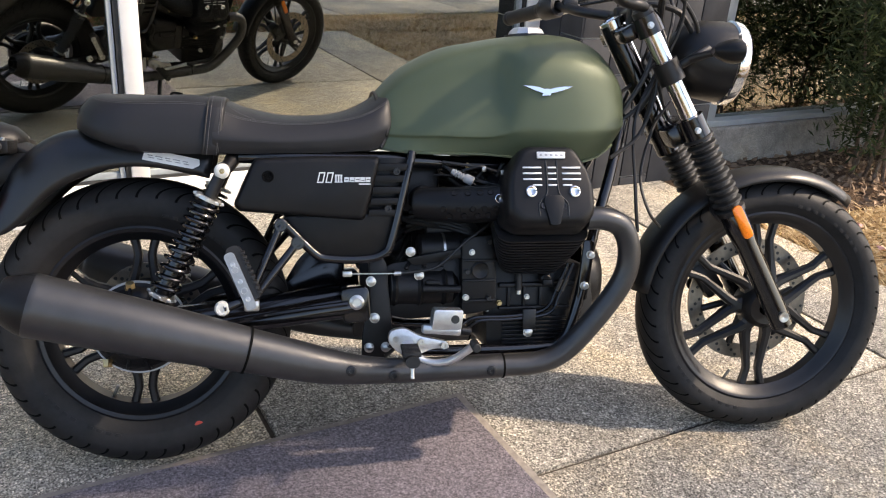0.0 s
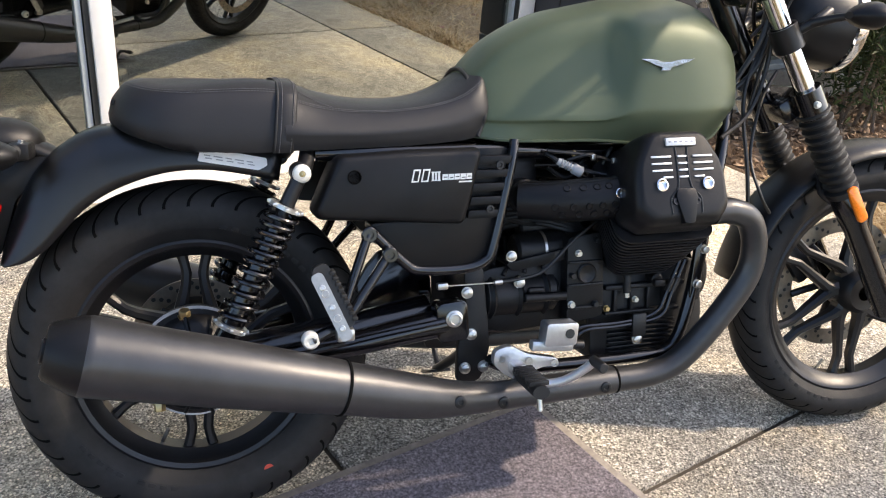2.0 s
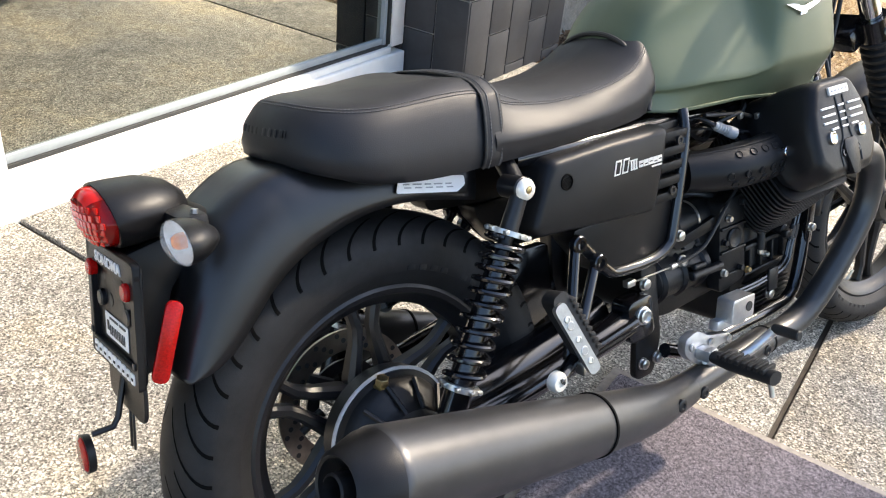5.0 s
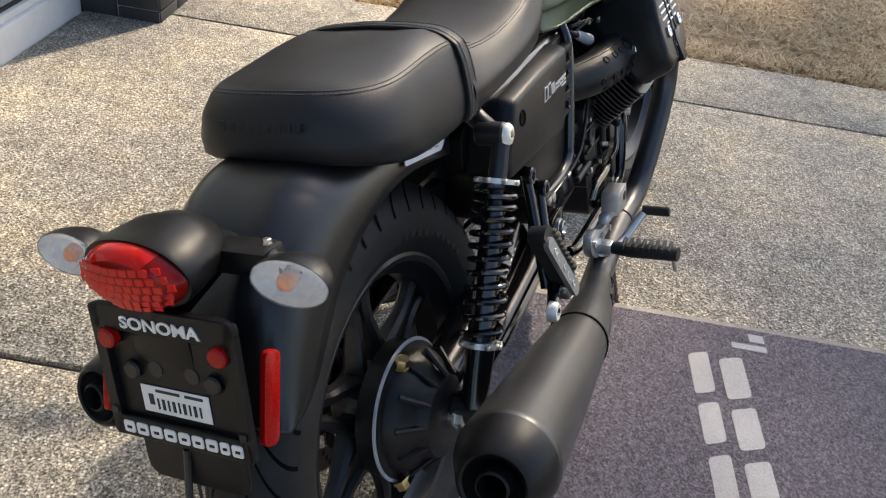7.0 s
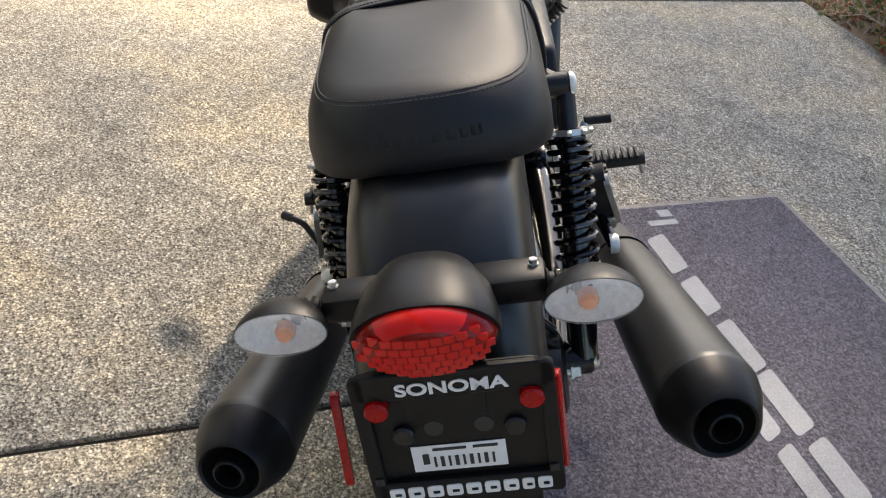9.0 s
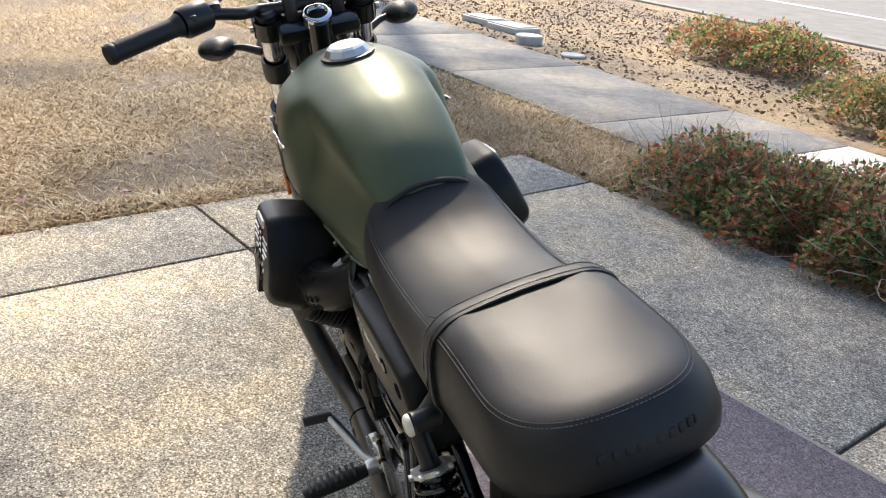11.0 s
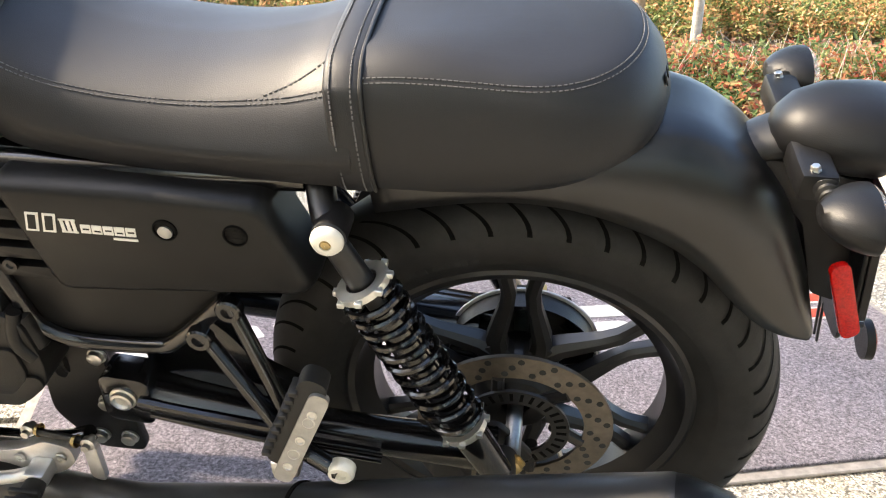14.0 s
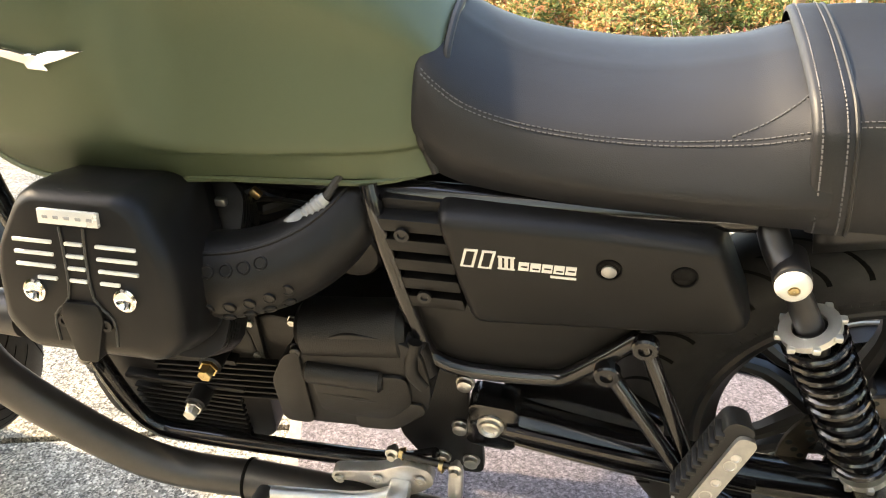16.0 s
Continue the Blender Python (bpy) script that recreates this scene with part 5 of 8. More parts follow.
for p, r_, m_ in (((0.787, 0.105, 0.106), 0.0095, M_BRASS), ((0.826, 0.108, 0.026), 0.009, M_STEEL)):
    bs = sub(crank, "plug_boss", cyl((p[0], 0.09, p[2]), (p[0], 0.145, p[2]), r_ * 1.5, None, 18, 0.003), M_ENGINE)
    sub(crank, "drain_plug", bolt_bm((p[0], 0.145, p[2]), (0, 1, 0), r_, 0.016), m_, "bright hexagon plug")
for k in range(7):
    sub(crank, "cooling_fin", box((0.17, 0.010, 0.003), Matrix.Translation((0.80, 0.112, 0.020 + k * 0.0105)) @ Matrix.Rotation(radians(5), 4, "Y"), 0.001), M_ENGINE)
for z_, x0_, x1_, t_ in ((0.086, 0.768, 0.945, 0.010), (0.034, 0.768, 0.935, 0.008), (0.128, 0.775, 0.940, 0.008)):
    for s in (-1, 1):
        sub(crank, "case_flange", box((x1_ - x0_, 0.018, t_), Matrix.Translation(((x0_ + x1_) / 2, 0.110 * s, z_)), 0.003), M_ENGINE)
for x_ in (0.792, 0.828, 0.866, 0.904):
    sub(crank, "case_rib", box((0.007, 0.014, 0.052), Matrix.Translation((x_, -0.108, 0.060)), 0.002), M_ENGINE)
sub(crank, "sensor", cyl((0.872, -0.106, 0.105), (0.872, -0.135, 0.100), 0.012, None, 16, 0.003), M_PLASTIC)
sub(crank, "sensor_plug", box((0.022, 0.014, 0.014), Matrix.Translation((0.872, -0.138, 0.095)), 0.003), M_PLASTIC)
sub(crank, "drain_pipe", tube([(0.812, -0.112, 0.128), (0.812, -0.122, 0.110), (0.812, -0.122, 0.076)], 0.0075, None, 10, 3), M_RUBBER2)
sub(crank, "pipe_end", cyl((0.812, -0.122, 0.078), (0.812, -0.122, 0.066), 0.0062, None, 12, 0.001), M_STEEL)
sub(gb, "starter", cyl((0.590, -0.070, 0.165), (0.700, -0.070, 0.168), 0.033, None, 24, 0.006), M_ENGINE)
sub(gb, "starter_band", cyl((0.645, -0.070, 0.1665), (0.650, -0.070, 0.1667), 0.0345, None, 24), M_STEEL)
sub(gb, "solenoid", cyl((0.610, -0.045, 0.205), (0.690, -0.045, 0.206), 0.020, None, 20, 0.004), M_ENGINE)
for z_ in (0.055, 0.100, 0.145):
    sub(gb, "housing_rib", box((0.074, 0.010, 0.006), Matrix.Translation((0.720, -0.122, z_)), 0.002), M_ENGINE)
sub(gb, "housing_window", lathe([(-0.002, 0.020), (0.004, 0.020), (0.006, 0.017), (0.004, 0.013), (0.003, 0)], (0.722, -0.122, 0.122), (0, -1, 0), 20), M_ENGINE)
for k in range(3):
    sub(gb, "barrel_rib", lathe([(0, 0.0625), (0.006, 0.0655), (0.012, 0.0625)], (0.530 + 0.055 * k, 0, 0.082), (1, 0, 0), 32), M_ENGINE).scale = (1, 1.90, 1)
# oil lines with their clip, and the clutch cable
for dz, dx in ((0.0, 0.0), (-0.007, 0.012)):
    sub(engine, "oil_line", tube([(0.683 + dx, -0.130, 0.002 + dz), (0.711 + dx, -0.131, 0.018 + dz), (0.785, -0.132, 0.019 + dz), (0.850 + dx, -0.132, 0.025 + dz), (0.880 + dx, -0.132, 0.040 + dz), (0.893 + dx, -0.131, 0.066), (0.924 + dx, -0.128, 0.135)], 0.0042, None, 8, 5), M_GLOSS)
    sub(engine, "line_sleeve", tube([(0.897 + dx, -0.131, 0.074), (0.909 + dx, -0.130, 0.100)], 0.006, None, 8), M_RUBBER2)
sub(engine, "line_clip", box((0.030, 0.006, 0.046), Matrix.Translation((0.834, -0.136, 0.012)), 0.002), M_BLACK)
sub(engine, "clutch_cable", tube([(0.850, -0.07, 0.30), (0.76, -0.115, 0.235), (0.690, -0.128, 0.190), (0.636, -0.131, 0.142), (0.60, -0.131, 0.127), (0.538, -0.131, 0.121)], 0.0034, None, 8, 6), M_WIRE)
sub(engine, "cable_end", tube([(0.545, -0.131, 0.1215), (0.530, -0.131, 0.121)], 0.0052, None, 10), M_STEEL)
sub(engine, "cable_wire", tube([(0.530, -0.131, 0.121), (0.432, -0.130, 0.122)], 0.0016, None, 6), M_STEEL)
sub(engine, "cable_stop", box((0.020, 0.012, 0.012), Matrix.Translation((0.430, -0.128, 0.122)), 0.002), M_STEEL)
for s in (-1, 1):
    # ribs, bosses and the flange between gearbox and crankcase
    for x, z, r in ((0.745, 0.145, 0.008), (0.745, 0.03, 0.008), (0.745, 0.09, 0.008), (0.69, 0.155, 0.007), (0.62, 0.155, 0.007)):
        sub(gb, "bolt", bolt_bm((x, 0.098 * s, z), (0, s, 0), 0.0055, 0.008), M_STEEL)
    sub(gb, "flange", plate(rounded([(0.736, 0.165), (0.752, 0.165), (0.752, 0.01), (0.736, 0.01)], 0.004), 0.094 * s, 0.102 * s, 0.002), M_ENGINE)
    sub(gb, "side_boss", cyl((0.615, 0.098 * s, 0.088), (0.675, 0.098 * s, 0.088), 0.012, None, 16, 0.003), M_ENGINE)
    for k in range(4):
        sub(gb, "rib", tube([(0.545 + 0.03 * k, 0.085 * s, 0.142), (0.575 + 0.012 * k, 0.035 * s, 0.185)], 0.004, None, 8), M_ENGINE)

CYL_X = {-1: 0.836, 1: 0.812}
for s in (-1, 1):
    cx = CYL_X[s]
    ad = Vector((0, 0.72 * s, 0.69)).normalized()      # cylinder axis, out and up
    up = Vector((1, 0, 0)).cross(ad) * (1 if s > 0 else -1)
    o = Vector((cx, 0.055 * s, 0.150 if s < 0 else 0.165))
    cyl_e = empty("cylinder")
    cyl_e.parent = engine
    sub(cyl_e, "barrel", cyl(o - ad * 0.06, o + ad * 0.15, 0.062, None, 32), M_ENGINE)

    def fin(h, wx, wp, th=0.0035, r=0.03):
        c = o + ad * h
        pol = rounded([(-wx, -wp), (wx, -wp), (wx, wp + 0.024), (-wx, wp + 0.024)], r, 5)
        A = [c + Vector((1, 0, 0)) * p[0] + up * p[1] for p in pol]
        return loft([[p for p in A], [p + ad * th for p in A]])
    for k in range(13):
        q = 12 - k
        sub(cyl_e, "fin", fin(0.034 + 0.0098 * k, 0.102 - 0.0010 * q - 0.00014 * q * q, 0.082, 0.0036, 0.034), M_FIN)
    # head cover: a rounded block whose face stands steeper than the cylinder's top
    head = empty("cylinder_head")
    head.parent = engine
    fn = Vector((0, 0.955 * s, 0.297))
    fu = Vector((0, -0.297 * s, 0.955))
    fc = Vector((0.838, -0.251, 0.331) if s < 0 else (0.812, 0.252, 0.350))
    face = [(-0.097, -0.012), (-0.091, 0.018), (-0.064, 0.066), (-0.048, 0.075), (0.048, 0.075), (0.062, 0.066), (0.089, 0.018), (0.095, -0.012), (0.094, -0.066), (0.070, -0.092), (-0.070, -0.092), (-0.097, -0.066)]
    pol = rounded(face, 0.010, 3)
    bc = o + ad * 0.162
    rings = []
    for f, q in ((0.0, 1.0), (0.10, 1.02), (0.16, 1.02), (0.20, 1.0), (0.55, 1.00), (0.80, 0.985), (0.90, 0.955), (0.96, 0.91), (0.99, 0.86), (1.0, 0.82)):
        c = bc.lerp(fc, f)
        u2 = (up * (1 - f) + fu * f).normalized()
        rings.append([c + Vector((1, 0, 0)) * p[0] * q + u2 * (p[1] * q * ((0.86 if p[1] < 0 else 1.45) * (1 - f) + f) + 0.010 * (1 - f)) for p in pol])
    hc_ = sub(head, "head_cover", loft(rings), M_PLASTIC, "matt black cylinder head cover")

    def on_face(x, p, d=0.0):
        return fc + fn * d + Vector((1, 0, 0)) * x + fu * p
    fm = Matrix(((1, fu.x, fn.x), (0, fu.y, fn.y), (0, fu.z, fn.z)))

    def face_box(x, p, w, h, t, mat, name, label="", bev=0.001, d=0.0):
        b2 = box((w, h, t), None, bev)
        b2.transform(Matrix.Translation(on_face(x, p, d)) @ fm.to_4x4())
        return sub(hc_, name, b2, mat, label)
    face_box(0.0, 0.050, 0.060, 0.014, 0.008, M_SILVERPRINT, "name_plate", "plain silver maker's plate")
    for k in range(5):
        face_box(-0.022 + 0.011 * k, 0.050, 0.0060, 0.0036, 0.0092, M_GREYWIRE, "plate_bar")
    for k in range(4):
        for x, w in ((-0.042, 0.040), (0.0, 0.018), (0.042, 0.040)):
            if k == 3 and x:
                w, x = 0.020, math.copysign(0.032, x)
            face_box(x, 0.024 - 0.0122 * k, w, 0.0036, 0.005, M_RIB, "machined_rib", "bright machined rib")
    for sx in (-1, 1):
        p = on_face(0.0465 * sx, -0.026, 0.001)
        sub(hc_, "cover_bolt", lathe([(-0.004, 0.0115), (0.003, 0.0115), (0.004, 0.009), (0.0015, 0.005), (0.0015, 0.0)], p, fn, 20), M_CHROME, "bright domed cover bolt")
        sub(hc_, "small_screw", lathe([(-0.004, 0.006), (0.003, 0.006), (0.003, 0.003), (0.001, 0.003), (0.001, 0)], on_face(0.022 * sx, -0.056), fn, 12), M_BLACK)
        gv = [on_face(0.012 * sx, 0.04, 0.0006), on_face(0.011 * sx, 0.01, 0.0006), on_face(0.013 * sx, -0.030, 0.0006), on_face(0.030 * sx, -0.050, 0.0006), on_face(0.030 * sx, -0.078, 0.0)]
        sub(hc_, "panel_gap", tube(gv, 0.0016, None, 6, 3), M_GASKET)
        sub(hc_, "top_screw", lathe([(-0.004, 0.0055), (0.002, 0.0055), (0.002, 0.003), (0, 0.003), (0, 0)], on_face(0.014 * sx, 0.066, -0.012), fn + fu * 0.6, 12), M_BLACK)
    b2 = plate(rounded([(-0.010, 0.034), (0.010, 0.034), (0.022, -0.014), (0.018, -0.028), (-0.018, -0.028), (-0.022, -0.014)], 0.005), -0.012, 0.005, 0.004)
    b2.transform(Matrix.Translation(on_face(0, -0.062)) @ fm.to_4x4() @ Matrix.Rotation(radians(90), 4, "X"))
    sub(hc_, "plug_cover", b2, M_PLASTIC)
    # inlet tract with its heat guard
    if s < 0:
        it, ir = [(0.757, -0.170, 0.276), (0.715, -0.166, 0.273), (0.650, -0.150, 0.270), (0.583, -0.115, 0.270)], [0.040, 0.0395, 0.038, 0.034]
    else:
        it, ir = [(0.745, 0.172, 0.284), (0.700, 0.170, 0.288), (0.657, 0.160, 0.298), (0.620, 0.142, 0.315), (0.594, 0.115, 0.336), (0.578, 0.085, 0.350)], [0.046, 0.045, 0.043, 0.040, 0.036, 0.032]
    inl = sub(engine, "inlet_guard", tube(it, ir, None, 24, 5), M_PLASTIC, "dimpled black plastic inlet guard")
    cc, rr_ = catmull(it, 8), catmull([(q,) for q in ir], 8)
    for row, tilt, ks in ((0, -0.15, range(5, 20, 3)), (1, -0.55, range(4, 19, 3)), (2, 0.75, range(6, 16, 3))):
        for k in ks:
            c, q = Vector(cc[k]), float(rr_[k][0])
            dr = Vector(cc[k + 1]) - Vector(cc[k - 1])
            nn = Vector((0, s * math.cos(tilt), math.sin(tilt)))
            nn = (nn - dr.normalized() * nn.dot(dr.normalized())).normalized()
            sub(inl, "dimple", lathe([(-0.001, 0.0074), (0.0016, 0.0070), (0.0020, 0.0058), (0.0008, 0.0050), (0.0006, 0.0)], c + nn * (q - 0.0004), nn, 12), M_PLASTIC)
    c = Vector(it[0]) + Vector((-0.018, s * (ir[0] - 0.002), 0.012))
    sub(inl, "screw", lathe([(-0.002, 0.0095), (0.004, 0.0095), (0.005, 0.008), (0.003, 0.0045), (0.002, 0)], c, (-0.1, s, 0.15), 16), M_CHROME)
    sub(inl, "seam", tube([Vector(p) + Vector((0, 0.4 * q * s, 0.92 * q)) for p, q in zip(it, ir)], 0.002, None, 6, 4), M_PLASTIC)
    # plug lead with its grey connector boot
    b0, b1 = (Vector((0.700, -0.135, 0.318)), Vector((0.655, -0.125, 0.340))) if s < 0 else (Vector((0.645, 0.149, 0.336)), Vector((0.608, 0.137, 0.368)))
    dv = b1 - b0
    prof = [(0.0, 0.008), (0.002, 0.0105), (0.018, 0.010)]
    for k in range(5):
        prof += [(0.020 + 0.006 * k, 0.0088), (0.022 + 0.006 * k, 0.0066), (0.0245 + 0.006 * k, 0.0066)]
    prof += [(0.052, 0.006)]
    sub(engine, "plug_boot", lathe(prof, b0, dv, 16), M_GREYWIRE, "grey ribbed connector boot")
    sub(engine, "lead", tube([b1, b1 + dv * 0.5 + Vector((0, -0.02 * s, 0.004)), b1 + dv + Vector((-0.02, -0.07 * s, -0.01))], 0.0045, None, 8, 4), M_WIRE)
    # loose wiring and small hoses between tank and heads
    rnd = random.Random(11 + s)
    for k in range(9):
        x0, x1 = rnd.uniform(0.60, 0.74), rnd.uniform(0.72, 0.95)
        z0, z1 = rnd.uniform(0.31, 0.36), rnd.uniform(0.30, 0.36)
        y0, y1 = rnd.uniform(0.06, 0.13) * s, rnd.uniform(0.06, 0.14) * s
        sub(engine, "wire", tube([(x0, y0, z0), (x0 * 0.65 + x1 * 0.35, y0 + rnd.uniform(-0.02, 0.02), z0 + rnd.uniform(-0.03, 0.02)), (x0 * 0.3 + x1 * 0.7, y1, z1 + rnd.uniform(-0.03, 0.02)), (x1, y1 * 0.8, z1)], rnd.uniform(0.002, 0.0055), None, 7, 5), M_WIRE)
    for p in ((0.725, 0.128, 0.345), (0.765, 0.135, 0.338), (0.690, 0.118, 0.352), (0.635, 0.120, 0.250)):
        sub(engine, "clip", box((0.012, 0.008, 0.009), Matrix.Translation((p[0], p[1] * s, p[2])) @ Matrix.Rotation(rnd.uniform(0, 3), 4, "Y"), 0.002), M_STEEL if p[0] > 0.7 else M_BRASS)
    for k in range(6):
        sub(engine, "bay_hose", tube([(0.57, (0.03 + 0.012 * k) * s, 0.20 + 0.012 * k), (0.63, (0.06 + 0.008 * k) * s, 0.215 + 0.008 * k), (0.70, 0.085 * s, 0.20 + 0.006 * k), (0.76, 0.07 * s, 0.17)], 0.005, None, 7, 4), M_WIRE)
sub(engine, "throttle_body", cyl((0.60, -0.11, 0.275), (0.60, 0.11, 0.275), 0.032, None, 20, 0.004), M_ENGINE)
for z, y in ((0.33, 0.03), (0.31, -0.05), (0.24, 0.03), (0.235, -0.04)):
    sub(engine, "hose", tube([(0.55, y, z), (0.64, y * 1.5, z - 0.02), (0.72, -y, z - 0.03), (0.85, y, z - 0.02)], 0.009, None, 8, 5), M_WIRE)
sub(engine, "air_box", box((0.17, 0.16, 0.11), Matrix.Translation((0.555, 0, 0.300)), 0.02), M_PLASTIC)

# ---- frame
frame_e = empty("chassis_frame")
frame_e.parent = bike
for s in (-1, 1):
    sub(frame_e, "main_tube", mirror(tube([(1.075, -0.030, 0.47), (1.00, -0.060, 0.40), (0.90, -0.075, 0.355), (0.70, -0.085, 0.352), (0.583, -0.105, 0.360), (0.34, -0.115, 0.366), (0.21, -0.110, 0.368)], 0.014, None, 12, 5), s), M_GLOSS, "gloss black frame tube")
    sub(frame_e, "side_loop", mirror(tube([(0.568, -0.125, 0.380), (0.556, -0.138, 0.335), (0.523, -0.142, 0.195), (0.505, -0.142, 0.166), (0.465, -0.142, 0.155), (0.388, -0.142, 0.158), (0.358, -0.143, 0.172), (0.298, -0.143, 0.234)], 0.0095, None, 12, 5), s), M_GLOSS, "gloss black frame loop")
    sub(frame_e, "down_tube", mirror(tube([(1.080, -0.035, 0.46), (1.030, -0.090, 0.33), (0.985, -0.118, 0.20), (0.955, -0.125, 0.06), (0.930, -0.128, -0.020), (0.905, -0.128, -0.048), (0.86, -0.128, -0.056), (0.60, -0.128, -0.052), (0.52, -0.128, -0.03)], 0.0125, None, 12, 5), s), M_GLOSS, "gloss black cradle tube")
    for k, z in enumerate((0.155, 0.085)):
        sub(frame_e, "frame_bolt", mirror(bolt_bm((0.972 - 0.012 * k, -0.135, z), (0.2, -1, 0), 0.0075, 0.010, False), s), M_STEEL)
    sub(frame_e, "frame_plate", mirror(plate(rounded([(0.958, 0.19), (0.985, 0.185), (0.968, 0.05), (0.945, 0.055)], 0.008), -0.136, -0.126, 0.002), s), M_GLOSS)
    # footrest hanger triangle
    sub(frame_e, "hanger_strut", mirror(tube([(0.292, -0.146, 0.230), (0.224, -0.190, 0.080)], 0.0085, None, 10), s), M_GLOSS)
    sub(frame_e, "hanger_strut", mirror(tube([(0.326, -0.153, 0.194), (0.231, -0.195, 0.080)], 0.0085, None, 10), s), M_GLOSS)
    sub(frame_e, "hanger_strut", mirror(tube([(0.245, -0.196, 0.095), (0.178, -0.215, 0.072)], 0.010, None, 10), s), M_GLOSS)
    for p in ((0.292, -0.146, 0.230), (0.326, -0.154, 0.194)):
        nb = mirror(lathe([(0, 0.014), (0.010, 0.014), (0.012, 0.012), (0.012, 0.007), (0.008, 0.006), (0.008, 0)], p, (0, -1, 0), 20), s)
        sub(frame_e, "strut_boss", nb, M_GLOSS)
    sub(frame_e, "hanger_bolt", mirror(lathe([(0, 0.0150), (0.010, 0.0150), (0.014, 0.0120), (0.014, 0.0065), (0.010, 0.006), (0.010, 0)], (0.176, -0.209, 0.073), (0, -1, 0), 24), s), M_CREAM, "pale domed bolt")
    # folded passenger footrest
    pg = empty("passenger_footrest")
    pg.parent = bike
    pa, pb = Vector((0.232, -0.220, 0.080)), Vector((0.188, -0.198, 0.184))
    dd = (pb - pa).normalized()
    sd = dd.cross(Vector((0, 1, 0))).normalized()
    yv = dd.cross(sd).normalized()
    yv = yv if yv.y < 0 else -yv

    def bar(w, t0, t1, off, f0, f1, mat, nm, lb=""):
        pol = rounded([(-w, f0), (w, f0), (w, f1), (-w, f1)], w * 0.9, 5)
        A = [pa + sd * q[0] + dd * q[1] for q in pol]
        bb = loft([[p + yv * (off + t0) for p in A], [p + yv * (off + t1) for p in A]])
        return sub(pg, nm, mirror(bb, s), mat, lb)
    Lp = (pb - pa).length
    fb = bar(0.0105, 0.0, 0.008, 0.006, -0.010, Lp - 0.004, M_ALUDULL, "bar", "bare aluminium footrest bar")
    for q in (0.012, 0.050, 0.086):
        sub(fb, "screw", mirror(lathe([(0, 0.0052), (0.0012, 0.0052), (0.0016, 0.0036), (0.0004, 0.0030), (0.0004, 0)], pa + dd * q + yv * 0.0138, yv, 16), s), M_STEEL)
    pa = pa - sd * 0.010
    bar(0.0150, -0.018, 0.009, 0.0, 0.006, Lp + 0.006, M_RUBBER2, "pad", "ribbed rubber footrest pad")
    pa = pa + sd * 0.010
    for k in range(9):
        c = pa + dd * (0.018 + 0.0105 * k) + sd * -0.0255 + yv * 0.002
        tt = box((0.009, 0.022, 0.006), Matrix.Translation(c), 0.001)
        sub(pg, "tooth", mirror(tt, s), M_RUBBER2)
    for f in (0.03, 0.075):
        cc = pa + dd * f + yv * 0.0165
        sub(pg, "screw", mirror(lathe([(-0.003, 0.008), (0.0012, 0.0068), (0.0016, 0.0058), (-0.0002, 0.005), (-0.0010, 0)], cc - yv * 0.0035, tuple(yv), 18), s), M_STEEL)
    sub(pg, "knuckle", mirror(box((0.03, 0.02, 0.022), Matrix.Translation((0.233, -0.217, 0.078)), 0.004), s), M_STEEL)

